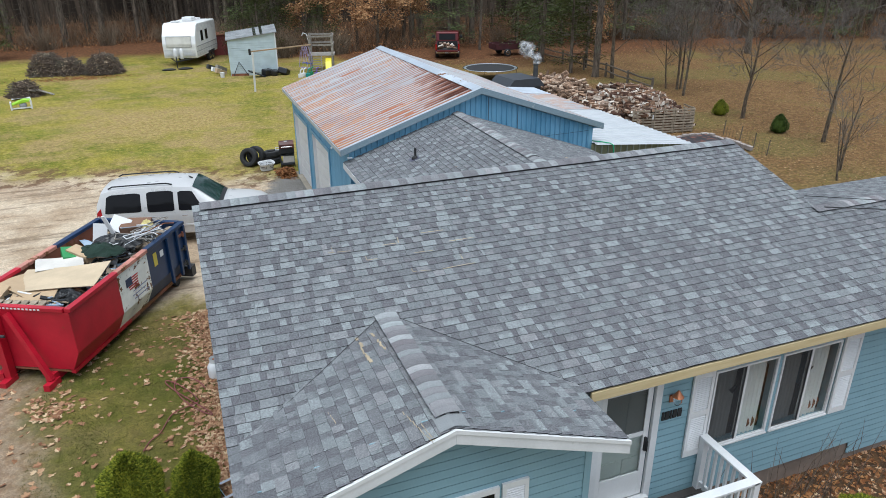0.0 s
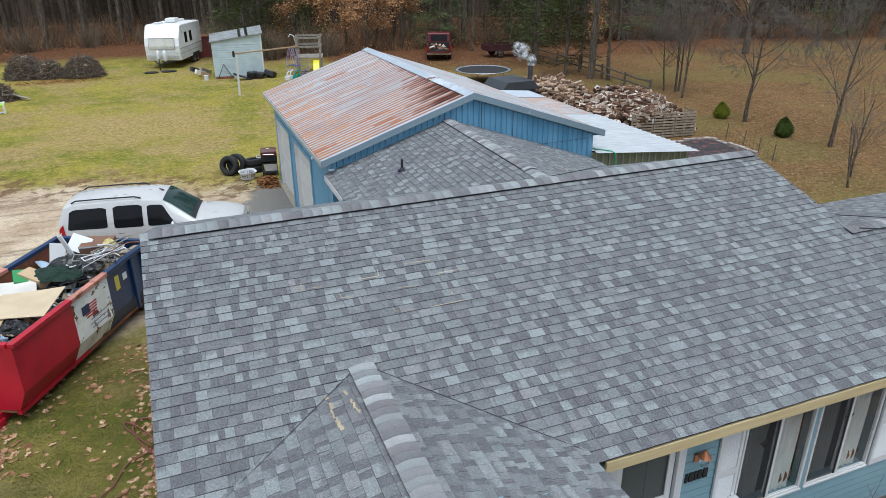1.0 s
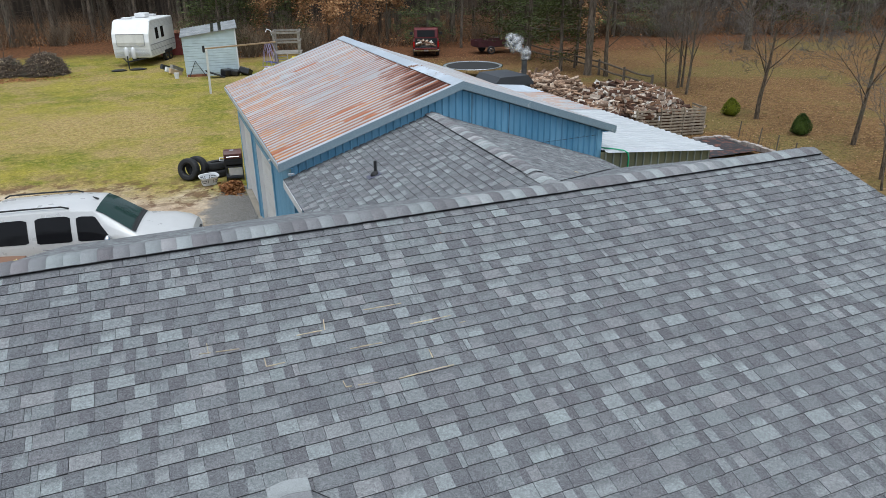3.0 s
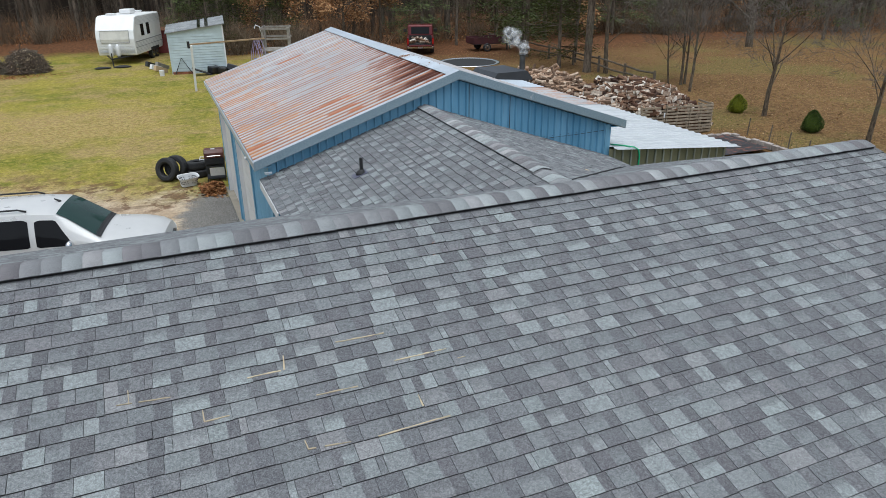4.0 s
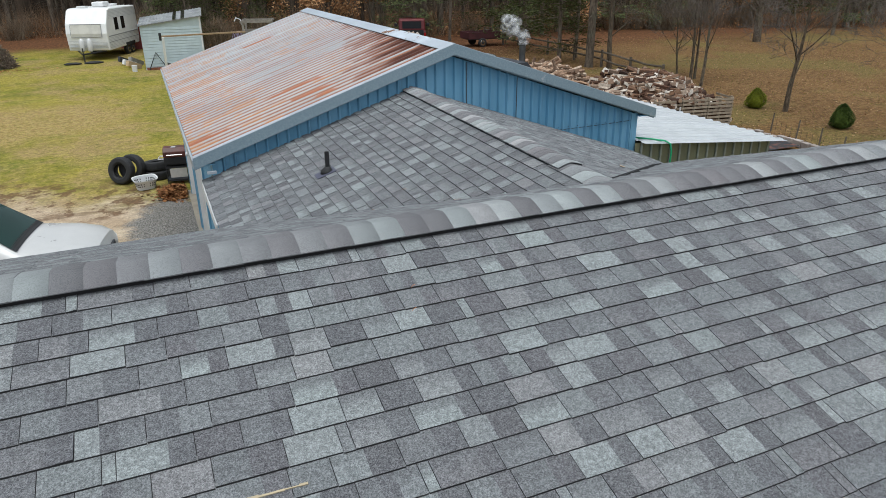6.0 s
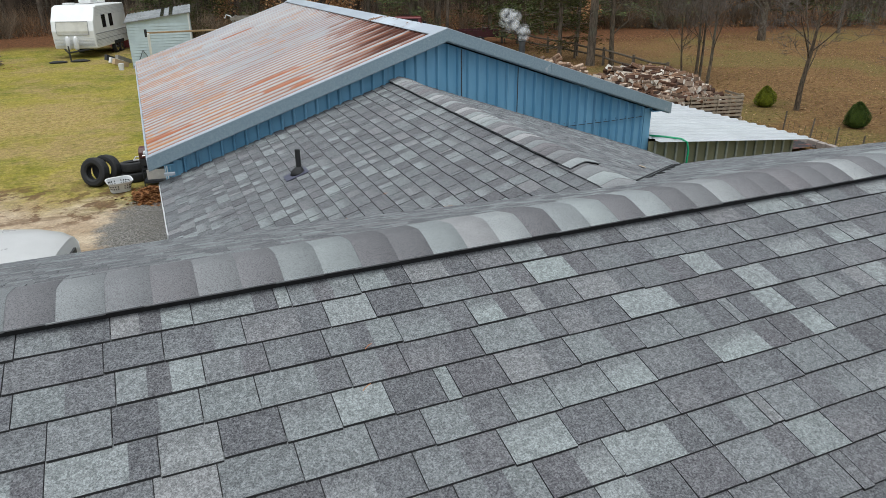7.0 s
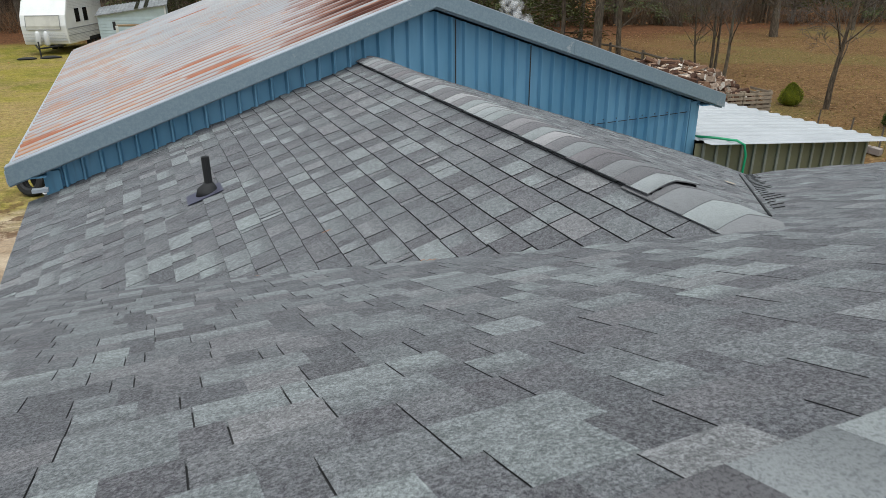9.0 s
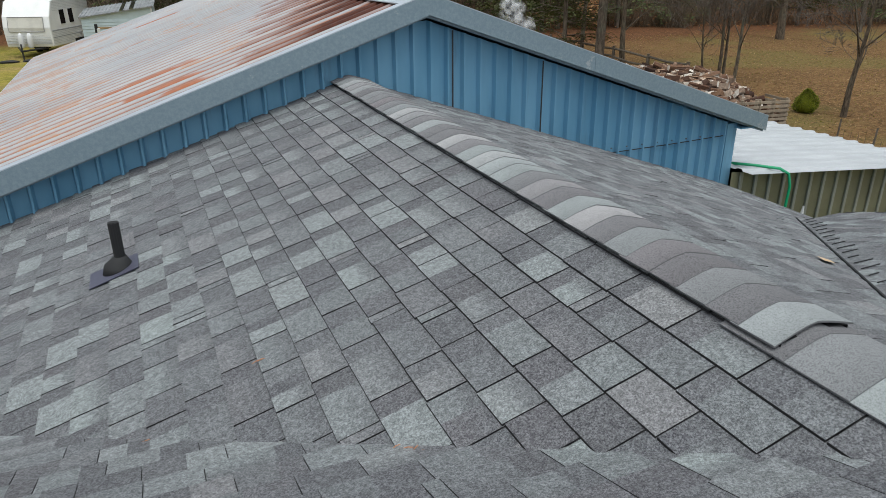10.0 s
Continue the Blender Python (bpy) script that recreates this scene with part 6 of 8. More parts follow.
for k in range(8):
    rot = (rng.uniform(-18, 18), rng.uniform(-18, 18), rng.uniform(30, 75))
    scrap("frame_tube", M().tube([(-0.5, -0.12, 0), (-0.45, 0.1, 0.02), (0.4, 0.14, 0.0), (0.5, -0.08, 0.03), (-0.5, -0.12, 0)], 0.014, 6), (VINYL, GREY_WOOD, CHROME)[k % 3], rng.uniform(0.35, 0.80), rng.uniform(3.4, 4.3), rng.uniform(1.72, 1.92), "bent pale metal frame on the heap", rot)


# ---- vehicles ----
def wheel(parent, x, y, z, r, w, mm=None):
    t = part("wheel", M().tube([(x, y - w / 2, z), (x, y - w / 2 + 0.03, z), (x, y + w / 2 - 0.03, z), (x, y + w / 2, z)], [r - 0.03, r, r, r - 0.03], 28), BLACK, parent, smooth=False)
    s = -1 if y < 0 else 1
    part("rim", M().tube([(x, y + s * w / 2 - 0.01 * s, z), (x, y + s * (w / 2 + 0.006), z)], [r * 0.66, r * 0.60], 20), mm or CHROME, t)
    part("hub", M().tube([(x, y + s * w / 2, z), (x, y + s * (w / 2 + 0.03), z)], [0.09, 0.06], 12), DARKMETAL, t)


def build_suv():
    at = pose(-0.32, 22.03, 0.08, 0, 0, -11) @ Matrix.Scale(0.965, 4)
    car = thing("parked_suv", "silver full-size SUV parked on the dirt drive", "car", at)
    # station: x, roof height, roof half width, belt height, belt half width, sill half width
    st = [(-2.57, 1.05, 0.86, 1.00, 0.90, 0.86), (-2.54, 1.45, 0.78, 1.08, 0.94, 0.88), (-2.38, 1.80, 0.74, 1.12, 0.97, 0.92), (-2.1, 1.89, 0.75, 1.14, 0.99, 0.94), (-1.2, 1.925, 0.76, 1.14, 1.0, 0.95), (-0.3, 1.93, 0.76, 1.14, 1.0, 0.95),
          (0.30, 1.88, 0.745, 1.14, 1.0, 0.95), (0.55, 1.74, 0.76, 1.14, 1.0, 0.95), (1.18, 1.26, 0.85, 1.14, 0.99, 0.95), (1.3, 1.24, 0.86, 1.12, 0.985, 0.94), (1.9, 1.20, 0.84, 1.08, 0.975, 0.93), (2.3, 1.12, 0.80, 1.00, 0.95, 0.91), (2.5, 1.02, 0.74, 0.92, 0.88, 0.86), (2.57, 0.80, 0.70, 0.72, 0.80, 0.78)]

    def at_x(x):
        for a, b in zip(st, st[1:]):
            if a[0] <= x <= b[0]:
                f = (x - a[0]) / (b[0] - a[0])
                return [p + (q - p) * f for p, q in zip(a, b)]
        return list(st[-1])

    def side_pt(x, f, s, out=0.0):
        _, rz, rw, bz, bw, sw = at_x(x)
        return (x, s * (bw + (rw - bw) * f + 0.03 * math.sin(math.pi * f) + out), bz + (rz - 0.03 - bz) * f)

    rows = []
    for x, rz, rw, bz, bw, sw in st:
        half = [(0.0, 0.34), (sw - 0.12, 0.34), (sw, 0.42), (sw + 0.03, 0.62), (bw + 0.02, 0.86), (bw, bz)]
        half += [(bw + (rw - bw) * f + 0.03 * math.sin(math.pi * f), bz + (rz - 0.03 - bz) * f) for f in (0.33, 0.66, 1.0)]
        half += [(rw * 0.82, rz + 0.005), (rw * 0.45, rz + 0.028), (0.0, rz + 0.036)]
        rows.append([(x, w, z) for w, z in half] + [(x, -w, z) for w, z in half[-2:0:-1]])
    body = M().grid(rows, True)
    body.poly(rows[0]).poly(rows[-1])
    part("body", body, SILVER, car, smooth=True)
    ob = car.children[0]
    ob.data.polygons.foreach_set("use_smooth", [True] * len(ob.data.polygons))
    e = ob.modifiers.new("edges", "EDGE_SPLIT")
    e.split_angle = radians(38)
    for s in (1, -1):
        for x0, x1, f0, f1, mm, cut in ((-2.24, -1.20, 0.08, 0.84, TINT_GLASS, 0.22), (-1.02, -0.22, 0.05, 0.86, TINT_GLASS, 0.0), (-0.09, 0.66, 0.05, 0.85, TINT_GLASS, -0.42)):
            n = 12
            g = []
            for i in range(n + 1):
                x = x0 + (x1 - x0) * i / n
                top = f1
                rim = min(i, n - i) / n
                lo, hi = f0 + max(0, 0.05 - rim) * 0.8, top - max(0, 0.12 - rim) * 0.5
                if cut < 0 and x > x0 + 0.45:
                    hi = min(hi, f1 + cut * 1.6 * (x - x0 - 0.45) / (x1 - x0 - 0.45))
                g.append([side_pt(x + (cut * 0.5 * (f - 0.5) if cut > 0 and i < n // 2 else 0), f, s, 0.006) for f in [lo + (max(hi, lo + 0.02) - lo) * k / 6 for k in range(7)]])
            part("side_window", M().grid(g), mm, car, "dark tinted side window", smooth=True)
        part("roof_rail", M().tube([(-2.15, s * 0.66, 1.90), (-2.02, s * 0.66, 1.965), (-1.2, s * 0.66, 1.985), (-0.42, s * 0.66, 1.99), (-0.25, s * 0.66, 1.94)], 0.022, 8), BLACK, car, "black roof rail", smooth=True)
        part("tail_lamp", M().grid([[side_pt(-2.55, -0.35, s, 0.012), side_pt(-2.53, 0.40, s, 0.014)], [side_pt(-2.34, -0.35, s, 0.014), side_pt(-2.40, 0.40, s, 0.014)]]), TAIL, car, "red tail lamp")
        part("headlamp", M().ball((2.42, s * 0.72, 0.92), 0.14, 10, (0.7, 1.1, 0.7)), CHROME, car, "clear headlamp", smooth=True)
        for x in (-0.92, 0.0):
            part("door_handle", M().box((x - 0.02, s * 0.985 - 0.028, 1.0), (x + 0.17, s * 0.985 + 0.045, 1.035)), CHROME, car, "chrome door handle", bevel=0.012)
        for x in (-1.13, -0.22, 0.72):
            part("door_gap", M().grid([[(x - 0.004, side_pt(x, 0, s, 0.004)[1] if z > 0.9 else s * (0.985 + 0.004), z), (x + 0.004, side_pt(x, 0, s, 0.004)[1] if z > 0.9 else s * 0.989, z)] for z in (0.62, 0.86, 1.12)]), BLACK, car)
        mir = part("mirror", M().ball((0.62, s * 1.10, 1.21), 0.155, 12, (0.6, 0.9, 0.78)), CHROME, car, "chrome-capped door mirror", smooth=True)
        part("mirror_stalk", M().box((0.58, min(s * 0.95, s * 1.05), 1.13), (0.68, max(s * 0.95, s * 1.05), 1.18)), BLACK, mir)
        part("side_trim", M().box((-2.0, s * 1.0 - 0.012, 0.66), (1.6, s * 1.0 + 0.012, 0.72)), SILVER, car, bevel=0.006)
        for x in (-1.62, 1.42):
            # body isn't cut open; a black disc draws the shaded hollow round the wheel
            part("arch", M().tube([(x, s * 0.90, 0.40), (x, s * 0.985, 0.40)], 0.47, 26), BLACK, car)
            wheel(car, x, s * 0.89, 0.40, 0.40, 0.27)
    def shield(x, y):
        _, rz, rw, bz, bw, sw = at_x(x)
        return (x, y * (rw - 0.05), rz + 0.044 - 0.035 * abs(y) ** 2)
    part("windscreen", M().grid([[shield(0.36 + 0.76 * i / 8, -1 + 2 * j / 10) for j in range(11)] for i in range(9)]), CAR_GLASS, car, "green-tinted windscreen", smooth=True)
    part("cowl", M().grid([[shield(1.10 + 0.12 * i / 2, -1 + 2 * j / 10) for j in range(11)] for i in range(3)]), BLACK, car, "black wiper cowl")
    part("rear_window", M().grid([[(-2.575 + 0.20 * i, y * 0.68, 1.18 + 0.56 * i) for y in (-1, -0.5, 0, 0.5, 1)] for i in (0, 0.5, 1)]), TINT_GLASS, car)
    part("grille", M().box((2.53, -0.5, 0.62), (2.60, 0.5, 0.86)), DARKMETAL, car)
    part("bumper", M().box((2.40, -0.86, 0.40), (2.66, 0.86, 0.60)), SILVER, car, bevel=0.05)
    part("rear_bumper", M().box((-2.68, -0.90, 0.42), (-2.45, 0.90, 0.66)), SILVER, car, bevel=0.05)
    part("aerial", M().tube([(0.28, 0.0, 1.92), (0.15, 0, 2.0)], [0.035, 0.012], 6), BLACK, car)



build_suv()


def build_pickup():
    at = pose(21.7, 56.0, ground_z(21.7, 56.0), 0, 0, 69)
    c = thing("pickup_truck", "dark red pickup with its tailgate down, loaded with firewood", "truck", at)
    # x runs to the truck's front
    part("bed_floor", M().box((-2.6, -0.82, 0.62), (-0.6, 0.82, 0.70)), BLACK, c)
    part("bed_liner", M().box((-0.64, -0.82, 0.71), (-0.6, 0.82, 1.14)).box((-2.55, -0.835, 0.71), (-0.65, -0.815, 1.12)).box((-2.55, 0.815, 0.71), (-0.65, 0.835, 1.12)), BLACK, c, "black bed liner")
    for s in (1, -1):
        part("bed_side", M().prism([(-2.6, 0.5), (-0.55, 0.5), (-0.55, 1.16), (-2.6, 1.16)], 1, min(s * 0.84, s * 0.98), max(s * 0.84, s * 0.98)), CAR_RED, c, bevel=0.03)
        part("tail_lamp", M().box((-2.63, s * 0.91 - 0.07, 0.72), (-2.59, s * 0.91 + 0.07, 1.12)), TAIL, c)
        part("mirror", M().box((0.35, s * 1.16 - 0.12, 1.30), (0.48, s * 1.16 + 0.12, 1.52)), BLACK, c, bevel=0.03)
        for x in (-1.75, 1.7):
            wheel(c, x, s * 0.86, 0.38, 0.38, 0.26)
    part("tailgate", M().box((-3.12, -0.84, 0.60), (-2.605, 0.84, 0.67)), CAR_RED, c, bevel=0.01)
    part("bumper", M().box((-2.80, -0.95, 0.42), (-2.62, 0.95, 0.585)), CHROME, c, bevel=0.03)
    part("plate", M().box((-2.815, -0.17, 0.45), (-2.803, 0.17, 0.58)), VINYL, c, "white blank number plate")
    cab = [(-0.55, 0.5), (2.7, 0.5), (2.72, 0.95), (2.5, 1.12), (1.35, 1.18), (0.75, 1.82), (0.4, 1.88), (-0.35, 1.86), (-0.52, 1.20)]
    part("cab", M().prism(cab, 1, -0.95, 0.95), CAR_RED, c, bevel=0.08)
    part("rear_window", M().grid([[(-0.535 + 0.135 * f, y, 1.24 + 0.48 * f) for y in (-0.68, 0, 0.68)] for f in (0, 1)]), TINT_GLASS, c)
    q = random.Random(4)
    for k in range(26):
        p = Vector((q.uniform(-2.5, -0.8), q.uniform(-0.6, 0.6), 0.78 + q.uniform(0, 0.22)))
        d = Vector((q.uniform(-1, 1), q.uniform(-1, 1), q.uniform(-0.3, 0.3))).normalized() * 0.22
        ob = part("firewood_log", M().tube([p - d, p + d], q.uniform(0.06, 0.09), 7), SPLIT if k % 3 else LOGS, at=at)
        tagged(ob, "split firewood log lying in the truck bed", "log", "firewood in the truck")


build_pickup()


MAROON = plain("dull_maroon_paint", (0.060, 0.013, 0.016), 0.7, var=0.3)


def build_utility_trailer():
    at = pose(26.0, 53.6, ground_z(26, 53.6), 0, 0, 178)
    c = thing("utility_trailer", "low dark red utility trailer under the trees", "trailer", at)
    for y in (-0.75, 0.75):
        part("side_board", M().box((-1.3, y - 0.03, 0.55), (1.2, y + 0.03, 1.0)), MAROON, c)
        wheel(c, 0.2, y * 1.2, 0.3, 0.3, 0.2)
    for x in (-1.3, 1.2):
        part("end_board", M().box((x - 0.03, -0.72, 0.55), (x + 0.03, 0.72, 1.0)), MAROON, c)
    part("bed", M().box((-1.27, -0.72, 0.5), (1.17, 0.72, 0.549)), DARKMETAL, c)
    part("tongue", M().tube([(-1.3, 0, 0.5), (-2.3, 0, 0.42)], 0.05, 6), DARKMETAL, c)
    part("jack", M().tube([(-2.1, 0, 0.0), (-2.1, 0, 0.7)], 0.04, 6), DARKMETAL, c)


build_utility_trailer()


def build_camper():
    at = pose(0.42, 58.2, ground_z(0.5, 58), 0, 0, 70) @ Matrix.Scale(1.09, 4)
    c = thing("travel_trailer", "white travel trailer parked at the wood's edge", "trailer", at)
    # x runs towards the back; the front cap leans
    prof = [(0.0, 0.55), (4.85, 0.55), (5.0, 0.9), (5.0, 2.68), (4.88, 2.82), (0.80, 2.86), (0.50, 2.76), (0.02, 2.05), (-0.10, 1.52), (-0.06, 0.95)]
    part("body", M().prism(prof, 1, -1.18, 1.18), plain("white_gelcoat", (0.86, 0.86, 0.85), 0.35, var=0.04), c, bevel=0.06)
    part("belt", M().box((0.1, -1.195, 1.30), (4.95, 1.195, 1.36)).box((0.05, -1.192, 0.98), (4.95, 1.192, 1.02)), plain("grey_stripe", (0.36, 0.37, 0.38), 0.5), c, "grey side stripes")
    part("front_window", M().grid([[(x, y, z) for y in (-0.86, 0, 0.86)] for x, z in ((-0.125, 1.34), (-0.135, 1.52), (-0.022, 2.02))]), plain("off_white_stone_guard", (0.60, 0.58, 0.52), 0.4), c, "off-white stone guard over the front window")
    part("window_frame", M().tube([(-0.13, -0.88, 1.33), (-0.14, -0.88, 1.52), (-0.026, -0.88, 2.03), (-0.026, 0.88, 2.03), (-0.14, 0.88, 1.52), (-0.13, 0.88, 1.33), (-0.13, -0.88, 1.33)], 0.016, 6), plain("grey_window_trim", (0.30, 0.30, 0.30), 0.5), c)
    # grey ribs carry the shade of the siding's grooves in their colour
    ribs = M()
    for k in range(9):
        ribs.box((0.02, -1.190, 0.70 + 0.075 * k), (4.95, 1.190, 0.712 + 0.075 * k))
        ribs.box((-0.075, -1.1, 0.72 + 0.075 * k), (0.0, 1.1, 0.732 + 0.075 * k))
    for k in range(7):
        ribs.box((0.5, -1.188, 2.30 + 0.075 * k), (4.9, 1.188, 2.308 + 0.075 * k))
    part("siding_ribs", ribs, plain("shaded_white_rib", (0.48, 0.49, 0.50), 0.5), c, "fine horizontal siding ribs coloured as the grooves' shade")["kind"] = "stuff"
    for s in (1, -1):
        for x in (1.2, 2.25):
            w = part("side_window", M().box((x - 0.04, s * 1.184 - 0.012, 1.56), (x + 0.58, s * 1.184 + 0.012, 2.36)), VINYL, c)
            part("pane", M().box((x, s * 1.198 - 0.004, 1.61), (x + 0.54, s * 1.198 + 0.004, 2.31)), TINT_GLASS, w)
        for x in (2.95, 3.68):
            wheel(c, x, s * 1.06, 0.36, 0.36, 0.22)
        part("wheel_well", M().box((2.55, s * 1.186 - 0.006, 0.56), (4.08, s * 1.186 + 0.006, 0.74)), BLACK, c)
    part("roof_unit", M().box((2.2, -0.35, 2.87), (3.15, 0.35, 3.14)), VINYL, c, "white roof air conditioner", bevel=0.06)
    part("roof_vent", M().box((1.0, 0.25, 2.87), (1.5, 0.75, 2.97)), VINYL, c, bevel=0.03)
    part("roof_vent", M().box((4.1, -0.3, 2.86), (4.5, 0.2, 2.95)), VINYL, c, bevel=0.03)
    part("ladder", M().tube([(5.04, -0.8, 0.8), (5.06, -0.8, 2.85)], 0.02, 6).tube([(5.04, -0.5, 0.8), (5.06, -0.5, 2.85)], 0.02, 6), CHROME, c)
    part("spare_cover", M().box((5.005, 0.5, 1.1), (5.22, 1.15, 1.75)), VINYL, c, bevel=0.08)
    part("drawbar", M().tube([(0.3, -0.8, 0.5), (-1.1, 0, 0.45), (0.3, 0.8, 0.5)], 0.05, 6), BLACK, c)
    for y in (-0.22, 0.22):
        g = part("gas_bottle", M().tube([(-0.45, y, 0.55), (-0.45, y, 0.62), (-0.45, y, 1.1), (-0.45, y, 1.2), (-0.45, y, 1.28)], [0.10, 0.135, 0.135, 0.10, 0.05], 14), VINYL, c, "white gas bottle", smooth=True)
    part("jack", M().tube([(-1.0, 0, 0.0), (-1.0, 0, 0.8)], 0.04, 8), DARKMETAL, c)


build_camper()


# ---- yard things ----
def gz_at(x, y, dz=0.0, rz=0.0, rx=0.0, ry=0.0):
    return pose(x, y, ground_z(x, y) + dz, rx, ry, rz)


def tyre_mesh(r=0.40, w=0.25, hole=0.21):
    prof = [(hole, -w * 0.36), (hole + 0.05, -w * 0.5), (r - 0.05, -w * 0.5), (r - 0.01, -w * 0.40), (r, -w * 0.2), (r, w * 0.2), (r - 0.01, w * 0.40), (r - 0.05, w * 0.5), (hole + 0.05, w * 0.5), (hole, w * 0.36), (hole + 0.03, 0.0)]
    n, rows = 32, []
    for k in range(n + 1):
        a = 2 * math.pi * k / n
        bite = 0.003 if k % 2 else 0.0
        rows.append([((q - (bite if q > r - 0.02 else 0)) * math.cos(a), z, (q - (bite if q > r - 0.02 else 0)) * math.sin(a)) for q, z in prof + prof[:1]])
    return M().grid(rows)


tyre_data = tyre_mesh().data("old_tyre")
tyre_data.materials.append(BLACK)
for x, y, dz, rx, rz in ((2.27, 28.95, 0.39, -14, -38), (2.56, 29.12, 0.39, -12, -36), (3.22, 29.15, 0.13, 90, 0), (3.25, 29.2, 0.38, 84, 20)):
    tagged(part("old_tyre", tyre_data, BLACK, at=gz_at(x, y, dz, rz, rx)), "worn black tyre without a rim", "tyre", "tyres by the workshop")

tub = thing("laundry_basket", "white plastic laundry basket on the dirt", "basket", gz_at(2.85, 28.15, 0.035, 15, 9))


def tub_pt(a, f):
    """A rounded oblong outline."""
    c, t = math.cos(a), math.sin(a)
    return 0.31 * f * math.copysign(abs(c) ** 0.55, c), 0.21 * f * math.copysign(abs(t) ** 0.55, t)


ring = [[tub_pt(2 * math.pi * k / 32, f) + (z,) for k in range(33)] for f, z in ((0.80, 0.0), (0.80, 0.015), (0.84, 0.10), (1.0, 0.29), (1.09, 0.30), (1.09, 0.275))]
part("shell", M().grid(ring), VINYL, tub)
part("base", M().poly([tub_pt(2 * math.pi * k / 32, 0.80) + (0.012,) for k in range(32)]), VINYL, tub)
holes = M()
for k in range(28):
    a = 2 * math.pi * (k + 0.5) / 28
    for z, f in ((0.10, 0.85), (0.17, 0.91)):
        (x0, y0), (x1, y1) = tub_pt(a - 0.01, f), tub_pt(a + 0.01, f)
        holes.box((-0.011, -0.004, z), (0.011, 0.004, z + 0.045), pose(x0, y0, 0, 0, 0, math.degrees(math.atan2(y1 - y0, x1 - x0))))
tagged(part("slots", holes, DARKMETAL, tub), kind="stuff")

grill = thing("old_grill", "rusty black barbecue grill beside the workshop", "grill", gz_at(3.78, 28.45, 0.0, -8) @ Matrix.Diagonal((0.7, 0.9, 0.95, 1)))
for z in (0.1, 0.5):
    part("shelf", M().box((-0.42, -0.25, z), (0.42, 0.25, z + 0.055)), DARKMETAL, grill)
for sx in (-0.4, 0.4):
    for sy in (-0.23, 0.23):
        part("leg", M().tube([(sx, sy, 0.0), (sx, sy, 0.75)], 0.022, 6), DARKMETAL, grill)
part("firebox", M().box((-0.44, -0.28, 0.62), (0.44, 0.28, 0.84)), BLACK, grill, bevel=0.02)
part("lid", M().prism([(-0.28, 0.845), (0.28, 0.845), (0.27, 1.02), (0.14, 1.12), (-0.14, 1.12), (-0.27, 1.02)], 0, -0.44, 0.44), plain("burnt_red_enamel", (0.105, 0.030, 0.022), 0.45, var=0.4, fine=12), grill, "burnt red-brown lid", bevel=0.02)
part("lid_handle", M().tube([(-0.3, -0.33, 0.93), (0.3, -0.33, 0.93)], 0.016, 6), CHROME, grill)
# flat board stands in for an off-white cloth lying on the shelf
part("panel", M().box((-0.26, -0.275, 0.22), (0.40, -0.26, 0.50)), plain("off_white_grill_cloth", (0.58, 0.55, 0.50), 0.7, var=0.2), grill, "off-white cloth on the lower shelf")
part("lid_label", M().box((-0.12, -0.12, 1.122), (0.06, 0.0, 1.128)), VINYL, grill, "white label on the lid")
part("side_shelf", M().tube([(-0.44, -0.2, 0.80), (-0.66, -0.2, 0.80), (-0.66, 0.2, 0.80), (-0.44, 0.2, 0.80)], 0.018, 6), VINYL, grill)

# small swing-frame props by the container
props = thing("propane_cylinder", "small white propane cylinder by the house wall", "gas bottle", gz_at(-0.20, 13.4, -0.05))
part("shell", M().tube([(0, 0, 0.0), (0, 0, 0.05), (0, 0, 0.30), (0, 0, 0.38), (0, 0, 0.42)], [0.13, 0.15, 0.15, 0.10, 0.05], 18), VINYL, props, smooth=True)
part("collar", M().tube([(0, 0, 0.40), (0, 0, 0.50)], 0.09, 14, caps=False), VINYL, props)
part("valve", M().tube([(0, 0, 0.40), (0, 0, 0.48)], 0.025, 8), COPPER, props)
cord = thing("extension_cord", "dull red cord lying in loops on the grass", "cord")
pts = []
for k in range(90):
    t = k / 89
    a = t * 15
    if t < 0.25:  # the tail, then three wide loops against the house
        x, y = -1.62 + 2.4 * t, 11.35 + 4.2 * t + 0.06 * math.sin(t * 40)
    else:
        x, y = -0.80 + 0.36 * math.cos(a * 1.05 + 2.6) - 0.12 * math.sin(a * 0.4), 12.75 + 0.75 * math.sin(a * 0.85 - 3.6)
    pts.append((x, y, ground_z(x, y) + 0.045))
part("cord", M().tube(pts, 0.012, 5), plain("dull_red_cord", (0.22, 0.06, 0.06), 0.6), cord)
ladder = thing("ladder", "aluminium ladder lying by the shrubs", "ladder", gz_at(-0.95, 9.55, 0.05, 18))
for s in (-0.19, 0.19):
    part("rail", M().box((-0.6, s - 0.03, 0), (1.6, s + 0.03, 0.06)), CHROME, ladder)
for k in range(8):
    part("rung", M().tube([(-0.5 + k * 0.28, -0.19, 0.03), (-0.5 + k * 0.28, 0.19, 0.03)], 0.018, 6), CHROME, ladder)

# ---- shed, swing beam and play tower ----
shed = thing("garden_shed", "pale blue metal shed with a grey sheet roof", "shed", pose(5.28, 52.7, 0.33, 0, 0, -6))
SHEDMETAL = plain("pale_blue_shed_metal", (0.50, 0.585, 0.61), 0.45, 0.1, var=0.08)
GREYROOF = plain("grey_sheet_roof", (0.25, 0.26, 0.265), 0.7, var=0.3)
body = part("wall", M().prism([(-1.65, 0), (1.65, 0), (1.65, 2.92), (-1.65, 2.48)], 1, -1.2, 1.2), SHEDMETAL, shed)
z = 0.2
